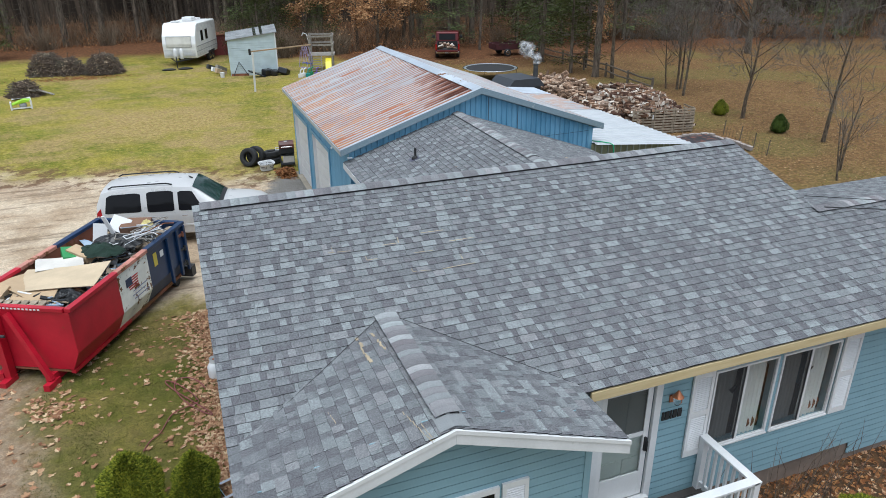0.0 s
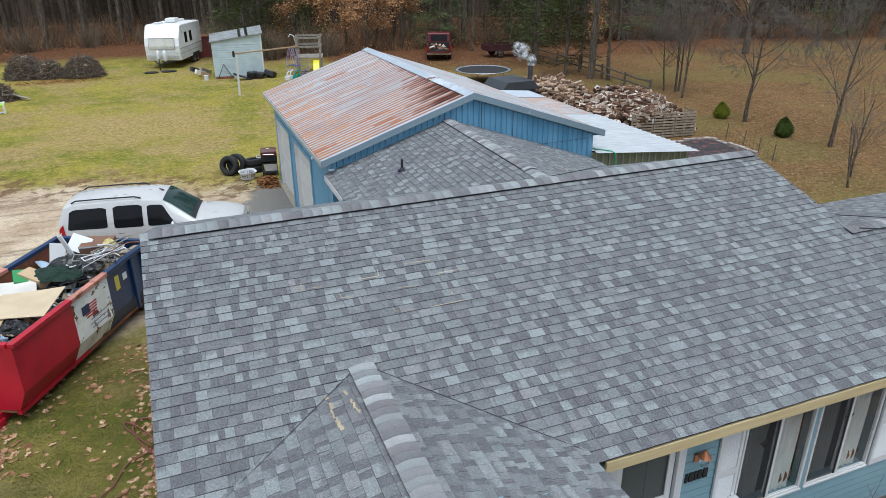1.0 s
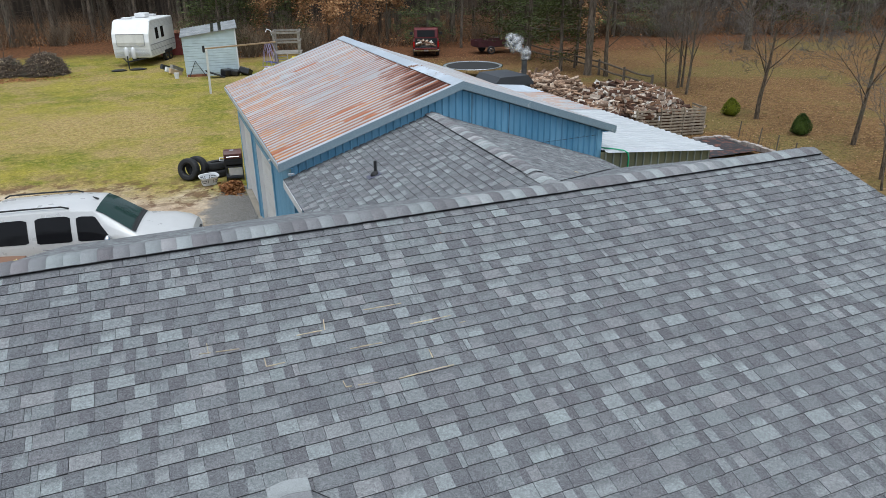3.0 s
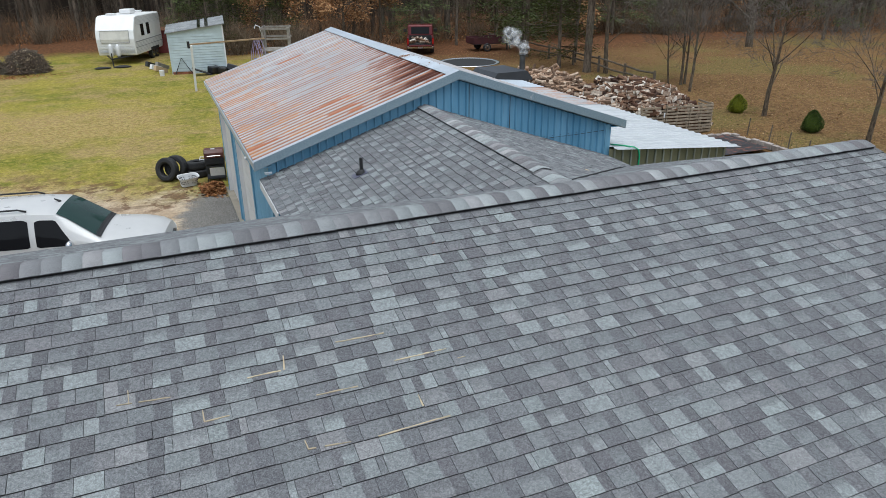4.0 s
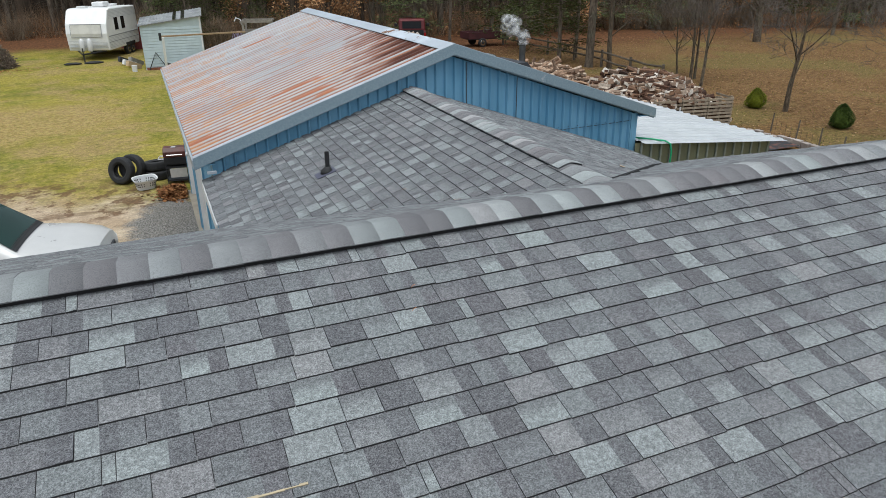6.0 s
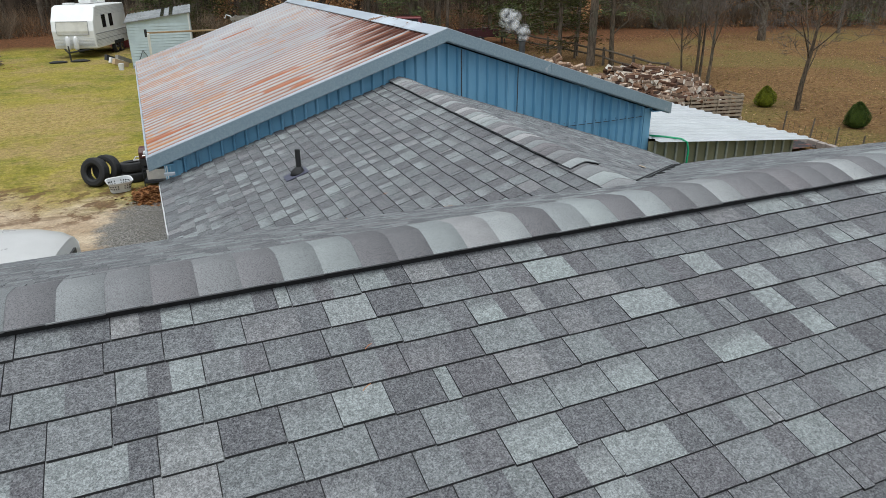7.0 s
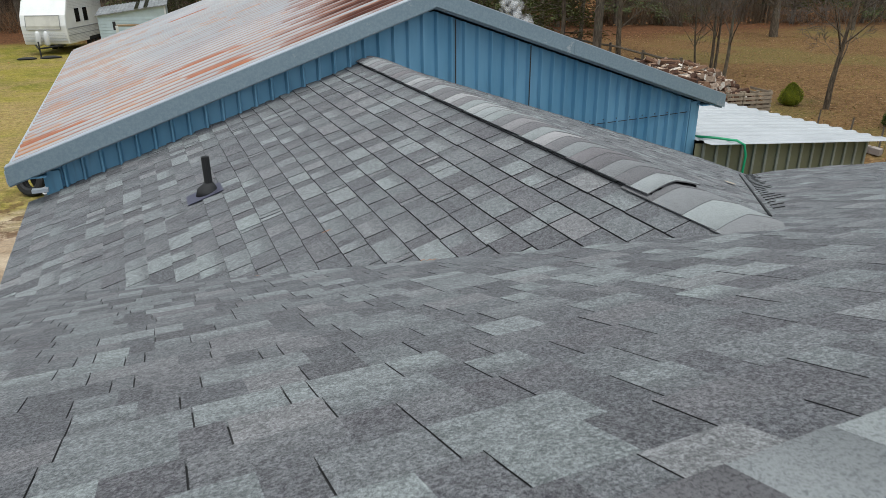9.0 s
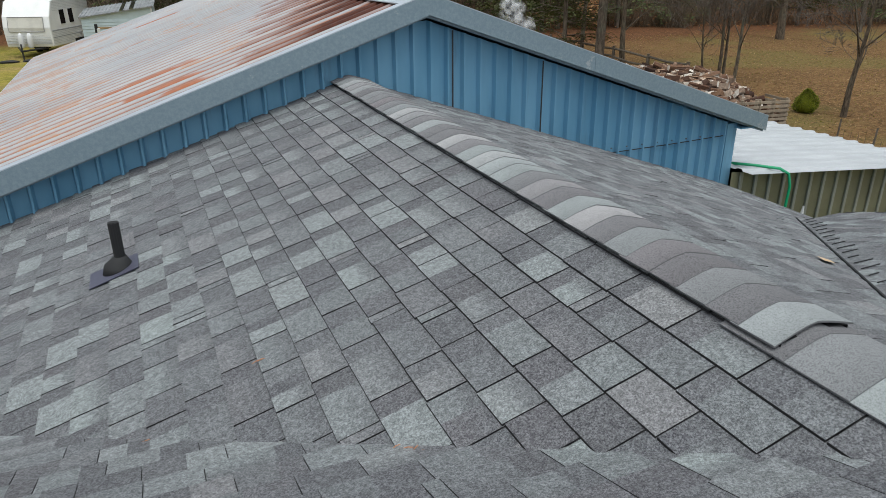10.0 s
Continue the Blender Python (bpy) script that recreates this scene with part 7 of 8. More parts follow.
while z < 2.3:
    part("lap", M().prism([(-1.225, z + 0.02), (-1.202, z + 0.02), (-1.202, z + 0.15), (-1.208, z + 0.15)], 0, -1.64, 1.64), SHEDMETAL, body)
    z += 0.155
roof_m = Matrix.Rotation(radians(6), 4, "X")
shed_roof = part("roof", M().box((-1.78, -1.34, -0.05), (1.78, 1.35, 0.0), pose(0, 0, 2.86, 0, -7.6) @ roof_m), GREYROOF, shed, "grey ribbed sheet roof")
for k in range(19):
    part("rib", M().box((-1.76 + 0.19 * k, -1.35, 0.002), (-1.70 + 0.19 * k, 1.36, 0.024), pose(0, 0, 2.86, 0, -7.6) @ roof_m), GREYROOF, shed_roof)
for x in (0.15, 0.62):
    part("roof_patch", M().box((x, -1.36, 0.026), (x + 0.2, 1.36, 0.034), pose(0, 0, 2.86, 0, -7.6) @ roof_m), CHROME, shed, "bright patch strip")
part("base_board", M().box((-1.60, -1.26, 0.0), (-0.4, -1.205, 0.16)), RUSTED, shed, "red-brown base board")
part("corner_trim", M().box((1.60, -1.225, 0.0), (1.68, -1.203, 2.9)), VINYL, shed)
part("frame_prop", M().tube([(-1.45, -1.35, 0.05), (-1.0, -1.3, 1.0), (-0.45, -1.35, 0.05)], 0.03, 6), DARKMETAL, shed, "dark metal A-frame leaning on the wall")
for x, y, r, s in ((5.95, 50.95, 0.33, 1), (6.45, 50.85, 0.28, 2), (6.2, 51.1, 0.3, 3), (7.05, 50.9, 0.34, 4)):
    tagged(part("black_bag", M().box((-r * 1.1, -r * 0.8, 0), (r * 1.1, r * 0.8, r * 1.25), pose(0, 0, 0.02, 6 * s, 9 - 5 * s, 35 * s)), BAG, bevel=0.07, at=gz_at(x, y, 0.03)), "full black bag lying beside the shed", "bag", "bags by the shed")
tagged(part("black_sheet", M().box((-0.6, -0.3, 0.0), (0.6, 0.3, 0.06), pose(0, 0, 0.2, 0, 22, 0)), BLACK, at=gz_at(5.2, 50.7)), "black plastic slab leaning by the shed", "slab")
for x, y, w, mm in ((2.85, 52.3, 0.5, CARD), (2.6, 53.2, 0.4, VINYL), (3.0, 53.9, 0.6, GREY_WOOD), (2.4, 54.6, 0.5, DARKMETAL)):
    tagged(part("scrap_piece", M().box((-w, -0.1, 0), (w, 0.1, 0.3), pose(0, 0, 0.1, 0, 20, w * 90)), mm, at=gz_at(x, y)), "loose scrap piece beside the shed", "scrap", "scrap beside the shed")
tagged(part("bucket", M().tube([(0, 0, 0), (0, 0, 0.35)], [0.13, 0.16], 14), VINYL, at=gz_at(2.9, 51.3)), "white plastic bucket by the shed", "bucket")
hut = thing("red_hut", "small dull red hut behind the trailer", "hut", gz_at(3.75, 64.5, 0.0, 10))
part("wall", M().box((-1.5, -1.1, 0), (1.5, 1.1, 1.6)), plain("faded_red_boards", (0.22, 0.05, 0.05), 0.8, var=0.25), hut)
part("roof", M().prism([(-1.6, 1.6), (1.6, 1.7), (1.6, 1.75), (-1.6, 1.65)], 1, -1.2, 1.2), RUSTED, hut)

swing = thing("swing_set", "wooden swing beam on a leaning white post", "swing set")
gpost = ground_z(4.4, 45.3)
part("post", M().box((-0.05, -0.05, 0), (0.05, 0.05, 2.45), pose(4.40, 45.0, gpost, 8, 0, 10)), VINYL, swing, "leaning white post")
part("beam", M().tube([(4.35, 45.35, gpost + 2.40), (9.3, 51.5, 2.25)], 0.055, 4), PLANK, swing, "tan wooden beam")
part("bracket", M().box((4.30, 45.22, gpost + 2.22), (4.42, 45.48, gpost + 2.56)), BLACK, swing, "black bracket with bolts")
SW_PLASTIC = plain("lilac_rope", (0.36, 0.30, 0.48), 0.6)
for k, (f, n) in enumerate(((0.84, 1.5), (0.87, 1.2), (0.90, 1.6), (0.94, 1.3))):
    p = Vector((4.35, 45.35, gpost + 2.40)).lerp(Vector((9.3, 51.5, 2.25)), f)
    for s in (-0.18, 0.18):
        part("chain", M().tube([p, p + Vector((s, -s, -n * 0.5)), p + Vector((s * 1.5, -s, -n))], 0.02, 5), SW_PLASTIC, swing)
    part("swing_seat", M().box((-0.22, -0.1, -0.02), (0.22, 0.1, 0.02), Matrix.Translation(p + Vector((0, 0, -n)))), plain("blue_plastic", (0.03, 0.05, 0.30), 0.4) if k % 2 else SW_PLASTIC, swing)

tower = thing("play_tower", "weathered grey wooden play tower with a slide", "play tower", pose(10.2, 52.2, 0.34, 0, 0, -14))
for sx in (-0.8, 0.8):
    for sy in (-0.8, 0.8):
        part("post", M().box((sx - 0.06, sy - 0.06, 0), (sx + 0.06, sy + 0.06, 2.55)), GREY_WOOD, tower)
for z in (1.80, 2.40):
    part("rail", M().box((-0.95, -0.9, z), (0.95, -0.86, z + 0.12)).box((-0.95, 0.86, z), (0.95, 0.9, z + 0.12)).box((-0.9, -0.858, z), (-0.86, 0.858, z + 0.12)).box((0.86, -0.858, z), (0.9, 0.858, z + 0.12)), GREY_WOOD, tower)
for k in range(11):
    part("deck_board", M().box((-0.95, -0.95 + k * 0.175, 1.10), (0.95, -0.80 + k * 0.175, 1.15)), GREY_WOOD, tower)
for k in range(6):
    part("ladder_rung", M().box((-0.7, -1.1 - 0.03 * k, 0.95 - 0.17 * k), (0.0, -1.04 - 0.03 * k, 1.01 - 0.17 * k)), GREY_WOOD, tower)
part("ladder_side", M().tube([(-0.72, -1.0, 1.14), (-0.72, -1.35, 0)], 0.045, 4).tube([(0.02, -1.0, 1.14), (0.02, -1.35, 0)], 0.045, 4), GREY_WOOD, tower)
part("slide", M().prism([(-0.9, 0.95), (-1.3, 0.75), (-1.9, 0.25), (-2.2, 0.18), (-2.2, 0.13), (-1.9, 0.18), (-1.3, 0.67), (-0.9, 0.87)], 0, 0.30, 0.72), plain("yellow_plastic", (0.72, 0.62, 0.03), 0.35, var=0.06), tower, "yellow plastic slide")
part("hook_pipe", M().tube([(-0.85, 0.0, 1.9), (-1.0, 0, 2.55), (-1.25, 0, 2.65), (-1.35, 0, 2.45)], 0.035, 6), VINYL, tower)
for x, y, mm, lab in ((8.3, 49.6, VINYL, "white plastic toy on the grass"), (8.9, 49.9, plain("green_plastic", (0.02, 0.22, 0.10), 0.4), "green plastic toy on the grass"), (8.0, 49.2, VINYL, "white plastic toy on the grass"), (8.55, 49.3, plain("teal_plastic", (0.02, 0.25, 0.22), 0.4), "teal plastic toy on the grass"), (9.2, 49.5, plain("violet_plastic", (0.16, 0.10, 0.34), 0.4), "violet plastic toy on the grass")):
    tagged(part("plastic_toy", M().box((-0.15, -0.12, 0), (0.15, 0.12, 0.25)).tube([(0, 0, 0.25), (0.05, 0, 0.5), (0.2, 0, 0.6)], 0.05, 7), mm, bevel=0.02, at=gz_at(x, y)), lab, "toy", "toys on the lawn")

# ---- trampoline, boiler, bed edging ----
tr = thing("trampoline", "round black trampoline with a pale frame pad", "trampoline", gz_at(19.9, 43.3, 0.0))
R, TZ = 1.85, 0.80
part("mat", M().tube([(0, 0, TZ - 0.01), (0, 0, TZ)], R - 0.22, 40), BLACK, tr)
part("frame", M().tube([(R * math.cos(2 * math.pi * k / 40), R * math.sin(2 * math.pi * k / 40), TZ) for k in range(41)], 0.03, 8), CHROME, tr)
pads = M()
for k in range(72):
    a = 2 * math.pi * k / 72
    pads.box((R - 0.2, -0.045, TZ - 0.004), (R - 0.01, 0.045, TZ + 0.004), Matrix.Rotation(a, 4, "Z"))
part("springs", pads, plain("pale_blue_pad", (0.26, 0.30, 0.31), 0.6), tr, "pale blue pad and springs")
for k in range(6):
    a = 2 * math.pi * k / 6 + 0.3
    part("leg", M().tube([(R * math.cos(a), R * math.sin(a), TZ), (R * math.cos(a), R * math.sin(a), 0)], 0.025, 6), CHROME, tr)

boiler = thing("wood_boiler", "dark outdoor wood boiler with a steel chimney", "boiler", gz_at(16.95, 33.4, 0.0, 4))
part("cabinet", M().box((-0.95, -0.9, 0), (0.95, 0.9, 1.62)), DARKMETAL, boiler, bevel=0.03)
part("hood", M().prism([(-1.05, 1.62), (1.05, 1.62), (1.05, 1.72), (0.75, 2.05), (-0.75, 2.05), (-1.05, 1.72)], 1, -1.0, 1.0), plain("charcoal_roof", (0.045, 0.05, 0.06), 0.6), boiler, "charcoal sheet hood")
part("chimney", M().tube([(0.98, -0.25, 1.6), (0.98, -0.25, 2.62)], 0.13, 16), plain("stained_flue", (0.10, 0.10, 0.10), 0.5, 0.5, var=0.4), boiler, "stained steel flue")
part("chimney_cap", M().tube([(0.98, -0.25, 2.62), (0.98, -0.25, 2.66)], 0.15, 16), DARKMETAL, boiler)
STEAM = Mat("thin_smoke", 1.0)
STEAM.b.inputs["Alpha"].default_value = 0.10
STEAM.set(STEAM.b.inputs["Alpha"], STEAM.math("MULTIPLY", STEAM.step(STEAM.noise(4.5, 5), 0.38, 0.68), 0.15))
SMOKE = STEAM.done((0.92, 0.92, 0.93))
puff = M()
q = random.Random(12)
base = Vector((17.93, 33.1, ground_z(17, 33.4) + 2.75))
for k in range(64):
    t = k / 63
    c = base + Vector((-0.05 - 0.62 * t + 0.16 * math.sin(7 * t) + q.gauss(0, 0.07 + 0.07 * t), q.gauss(0, 0.10 + 0.10 * t), -0.02 + 1.0 * t + q.gauss(0, 0.05)))
    puff.ball(c, q.uniform(0.08, 0.14) + 0.09 * t, 9, (1, 1, 1), 0.16, q)
sm = tagged(part("chimney_smoke", puff, SMOKE, smooth=True, fix=False), "thin white wood smoke above the flue", "smoke", kind="stuff")
sm.visible_shadow = False

bed = thing("edged_bed", "black tarp-covered bed edged with stones", "garden bed", gz_at(21.7, 24.5, 0.0) @ Matrix.Diagonal((0.9, 0.85, 0.9, 1)))
part("tarp", M().grid([[(-1.55 + 3.1 * i / 12 + (0.2 if j > 6 else 0), -1.35 + 2.7 * j / 12, 0.16 + 0.04 * noise.noise((i * 0.4, j * 0.4, 1))) for i in range(13)] for j in range(13)]), plain("black_tarp", (0.022, 0.021, 0.024), 0.6, var=0.3, stain=(0.16, 0.06, 0.04), stain_at=(0.50, 0.62)), bed, smooth=True)
q = random.Random(5)
STONE = plain("pale_block_stone", (0.36, 0.31, 0.28), 0.9, var=0.2, fine=14)
for k in range(9):
    part("stone", M().box((-0.17, -0.10, 0), (0.17, 0.10, q.uniform(0.2, 0.28)), pose(-1.6 + k * 0.40, 1.45, 0, q.uniform(-4, 4), q.uniform(-4, 4), q.uniform(-8, 8))), STONE, bed, bevel=0.02)
for k in range(9):
    part("stone", M().box((-0.10, -0.17, 0), (0.10, 0.17, q.uniform(0.2, 0.28)), pose(1.75 + 0.02 * k, 1.35 - k * 0.38, 0, q.uniform(-4, 4), q.uniform(-4, 4), q.uniform(-8, 8))), STONE, bed, bevel=0.02)
for x, y, lean in ((24.35, 25.75, 8), (24.2, 24.5, 12), (23.95, 23.35, 6), (23.6, 22.2, 10)):
    tagged(part("garden_stake", M().tube([(0, 0, -0.1), (0.014 * lean, 0.007 * lean, 0.68)], [0.03, 0.026], 6), RAIL_WOOD, at=gz_at(x, y)), "thin weathered wooden stake leaning in the grass", "stake", "stakes along the bed")
net = M()
for k in range(14):
    net.tube([(24.4 - 0.07 * k, 25.6 - 0.28 * k, 0.05), (24.42 - 0.07 * k, 25.6 - 0.28 * k, 0.5)], 0.004, 3)
tagged(part("wire_fence", net, DARKMETAL), "thin wire garden fence between the stakes", "fence", kind="stuff")

# ---- firewood ----
log_shapes = []
q = random.Random(31)
for k in range(14):
    L, r = q.uniform(0.26, 0.40), q.uniform(0.065, 0.115)
    n = q.choice((3, 4, 4, 5, 7))
    wedge = [(r * q.uniform(0.75, 1.2) * math.cos(2 * math.pi * j / n), r * q.uniform(0.65, 1.1) * math.sin(2 * math.pi * j / n)) for j in range(n)]
    me = M().prism(wedge, 0, -L, L).data("firewood_log")
    me.materials.append(LOGS)
    me.materials.append(SPLIT)
    # sawn ends and cleft faces are pale, the rest is bark
    me.polygons.foreach_set("material_index", [1 if p < 2 or (n < 6 and (p + k) % 3 != 0) else 0 for p in range(n + 2)])
    log_shapes.append(me)
woodpile = thing("woodpile", "broad loose heap of split firewood behind pallets", "woodpile", gz_at(21.3, 29.9, 0.0))


def pile_h(x, y):
    """Height of the heap at a spot in its own coordinates."""
    rim = 1 - abs((x - 0.15 * math.sin(y)) / (2.35 if x > 0 else 3.5)) ** (7 if x > 0 else 2.4)
    deep = smoothstep(3.2, 0.9, y)
    front = 1.0 if x > -0.9 else smoothstep(-3.0, -1.0, y)
    slope = 0.62 + 0.38 * smoothstep(-2.7, -0.8, y)
    return max(0.0, 1.60 + 0.10 * math.sin(x * 1.7 + 1) + 0.07 * math.sin(x * 4.1 + y * 2)) * max(0.0, rim) * deep * front * slope


core = M().grid([[(-3.95 + 7.0 * i / 40, -2.72 + 6.0 * j / 36, pile_h(-3.95 + 7.0 * i / 40, -2.72 + 6.0 * j / 36) - 0.14 if j else -0.2) for i in range(41)] for j in range(37)])
part("heap_core", core, LOGS, woodpile, "dark inside of the pile")
rest, cleft = M(), []
for k in range(2300):
    x, y = q.uniform(-3.9, 3.0), q.uniform(-2.7, 3.1)
    h = pile_h(x, y)
    if h < 0.06:
        continue
    m = pose(x, y, h + q.uniform(-0.12, 0.06), q.uniform(0, 360), q.gauss(0, 11), q.choice((q.gauss(-32, 28), q.gauss(-32, 28), q.gauss(-20, 45), q.uniform(0, 180))))
    me = q.choice(log_shapes)
    if k % 6 == 0 and len(woodpile.children) < 300:
        part("firewood_log", me, LOGS, woodpile, at=m)
    else:
        n = len(rest.v)
        rest.v += [tuple(m @ v.co) for v in me.vertices]
        rest.f += [tuple(n + i for i in p.vertices) for p in me.polygons]
        cleft += [p.material_index for p in me.polygons]
rest_me = rest.data("firewood", fix=False)
rest_me.materials.append(LOGS)
rest_me.materials.append(SPLIT)
rest_me.polygons.foreach_set("material_index", cleft)
tagged(part("firewood", rest_me, LOGS, woodpile, "loose split firewood"), kind="stuff")
crib = thing("pallet_wall", "wall of weathered pallets holding back the firewood", "pallet wall", gz_at(21.75, 27.05, 0.0, -10))
for k in range(9):
    for x0, x1 in ((-1.62, -0.52), (-0.50, 0.55), (0.57, 1.60)):
        part("slat", M().box((x0, -0.045, 0.06 + k * 0.132), (x1, -0.02, 0.135 + k * 0.132), pose(0, 0, 0, 0, q.uniform(-0.6, 0.6), 0)), PALLET, crib)
for x in (-1.58, -1.05, -0.56, -0.46, 0.02, 0.51, 0.61, 1.1, 1.56):
    part("stringer", M().box((x - 0.025, -0.018, 0.0), (x + 0.025, 0.09, 1.24)), PALLET, crib)
for k in range(9):
    part("slat", M().box((1.60, 0.0, 0.06 + k * 0.132), (1.625, 1.1, 0.135 + k * 0.132)), PALLET, crib)
part("tag", M().box((-0.62, -0.06, 0.75), (-0.56, -0.047, 0.95)), VINYL, crib)
far_logs = M()
for k in range(560):
    x, y = q.gauss(21.3, 0.9), q.gauss(36.9, 1.5)
    h = max(0.0, 1.0 * (1 - ((x - 21.3) / 2.0) ** 2 - ((y - 36.9) / 3.4) ** 2))
    n0 = q.uniform(0.25, 0.8)
    d = Vector((q.uniform(-1, 1), q.uniform(-0.5, 0.5), q.uniform(-0.08, 0.12))).normalized() * n0
    p = Vector((x, y, ground_z(x, y) + h + 0.05))
    far_logs.tube([p - d, p + d], q.uniform(0.05, 0.1), 6)
tagged(part("log_heap", far_logs, ROUND, fix=False), "heap of unsplit logs beyond the boiler", "log heap", kind="stuff")

# ---- split-rail fence ----
fence = thing("split_rail_fence", "weathered two-rail wooden fence along the field", "fence")
line = [(27.30, 35.4), (27.45, 38.2), (27.75, 41.2), (27.85, 44.2), (27.80, 47.2), (27.75, 50.2), (27.70, 53.2), (27.7, 56.2)]
for x, y in line:
    g = ground_z(x, y)
    part("post", M().tube([(x, y, g - 0.1), (x, y, g + 0.98)], [0.085, 0.075], 7), RAIL_WOOD, fence)
for (x0, y0), (x1, y1) in zip(line, line[1:]):
    for z in (0.45, 0.85):
        part("rail", M().tube([(x0, y0, ground_z(x0, y0) + z + q.uniform(-0.04, 0.04)), ((x0 + x1) / 2, (y0 + y1) / 2, ground_z(x0, y0) + z + q.uniform(-0.05, 0.03)), (x1, y1, ground_z(x1, y1) + z + q.uniform(-0.04, 0.04))], 0.055, 5), RAIL_WOOD, fence)

# ---- brush piles and litter on the lawn ----
def brush_pile(x, y, rx, ry, h, n, seed, label):
    q = random.Random(seed)
    m = M()
    g = ground_z(x, y)
    for k in range(n):
        a, r = q.uniform(0, 2 * math.pi), math.sqrt(q.random())
        px, py = x + rx * r * math.cos(a), y + ry * r * math.sin(a)
        z = g + h * (1 - r ** 3) * (1 - 0.9 * q.random() ** 2)
        # branches lie along the heap's side, their butts towards the yard
        d = Vector((q.gauss(0, 1) * 0.9, q.gauss(0, 0.8), q.gauss(0, 0.22) - 0.35 * r * math.cos(a))).normalized() * q.uniform(0.18, 0.50)
        p = Vector((px, py, z))
        mid = p + Vector((q.uniform(-0.06, 0.06), q.uniform(-0.06, 0.06), 0.03))
        a0, b0 = p - d, p + d
        a0.z, b0.z = max(a0.z, g + 0.02), max(b0.z, g + 0.02)
        w = q.choice((0.012, 0.016, 0.022, 0.034))
        m.tube([a0, mid, b0], [w, w * 0.8, w * 0.45], 5)
    pile = thing("brush_pile", label, "brush pile", group="brush piles")
    tagged(part("branch_tangle", m, TWIG, pile, fix=False), kind="stuff")
    cut = M()
    for k in range(n // 5):
        a, r = q.uniform(math.pi, 2 * math.pi), math.sqrt(q.random())
        p = Vector((x + rx * r * math.cos(a), y + ry * r * math.sin(a), g + h * (1 - r ** 3) * q.uniform(0.75, 1.03)))
        d = Vector((q.gauss(0, 0.6), -1, q.gauss(0.3, 0.4))).normalized() * 0.05
        cut.tube([p, p + d], q.uniform(0.014, 0.036), 6)
    tagged(part("cut_ends", cut, CARD2, pile, "pale sawn branch ends", fix=False), kind="stuff")


brush_pile(-8.75, 57.6, 1.25, 1.1, 1.5, 1900, 1, "tall pile of cut brown branches")
brush_pile(-7.25, 57.2, 1.0, 0.9, 1.15, 900, 5, "low pile of cut brown branches against a taller one")
brush_pile(-5.0, 56.7, 1.2, 0.9, 1.35, 1700, 2, "round pile of cut brown branches")
brush_pile(-9.0, 48.9, 0.85, 0.6, 0.9, 700, 3, "small pile of branches and scrap wood")
tagged(part("white_sheet", sheet(1.0, 0.5, 0.05), VINYL, at=gz_at(-9.1, 47.9, 0.06, 10)), "white plastic sheet beside the brush", "sheet")
for x, y, rz in ((-8.1, 48.8, 30), (-7.9, 48.6, -20), (-8.4, 48.7, 70)):
    tagged(part("grey_board", M().box((-0.6, -0.1, 0), (0.6, 0.1, 0.04), pose(0, 0, 0.25, 0, 18, 0)), GREY_WOOD, at=gz_at(x, y, 0, rz)), "grey board leaning on the brush pile", "board", "boards by the brush pile")
toy = thing("ride_on_toy", "lime green and white plastic toy on the grass", "toy", gz_at(-8.55, 44.9, 0, 8))
part("top", M().prism([(-0.5, 0.25), (0.45, 0.42), (0.5, 0.5), (0.1, 0.55), (-0.5, 0.32)], 1, -0.25, 0.25), plain("lime_plastic", (0.38, 0.70, 0.04), 0.4), toy, bevel=0.03)
part("legs", M().box((-0.58, -0.28, 0), (-0.50, 0.28, 0.42)).box((0.42, -0.28, 0), (0.5, 0.28, 0.5)).box((-0.5, -0.26, 0.05), (0.42, -0.2, 0.12)), VINYL, toy)
part("seat", M().ball((0.05, -0.1, 0.22), 0.2, 10, (1, 0.8, 0.9)), plain("grey_toy_plastic", (0.35, 0.36, 0.38), 0.5), toy, smooth=True)
tagged(part("black_mat", M().ball((0, 0, 0.05), 0.5, 10, (1.1, 0.7, 0.2), 0.1, random.Random(2)), BLACK, at=gz_at(0.6, 56.4)), "black tarp bundle in front of the trailer", "tarp", "tarps")
tagged(part("black_mat", M().ball((0, 0, 0.05), 0.5, 10, (1.0, 0.6, 0.2), 0.1, random.Random(3)), BLACK, at=gz_at(-0.6, 56.3)), "black tarp bundle in front of the trailer", "tarp", "tarps")


# ---- trees and plants ----
def branch(m, p, d, length, r, depth, q, tips, sag=0.0, up=0.15, kids=(3, 5), spread=0.75, sides=(7, 5, 4, 3, 3, 3)):
    """A limb that bends and forks; twig ends are gathered in tips."""
    n, wander = (4 if depth < 2 else 3), (0.035 if depth == 0 else 0.10)
    pts, rad, at = [p.copy()], [r], p.copy()
    for k in range(n):
        d = (d + Vector((q.gauss(0, wander), q.gauss(0, wander), q.gauss(0, 0.06) + up * 0.25 - sag))).normalized()
        at = at + d * length / n
        pts.append(at.copy())
        rad.append(max(0.0065, r * (1 - 0.72 * (k + 1) / n)))
    m.tube(pts, rad, sides[min(depth, 5)], caps=False)
    tips.append(at)
    return pts, rad, d


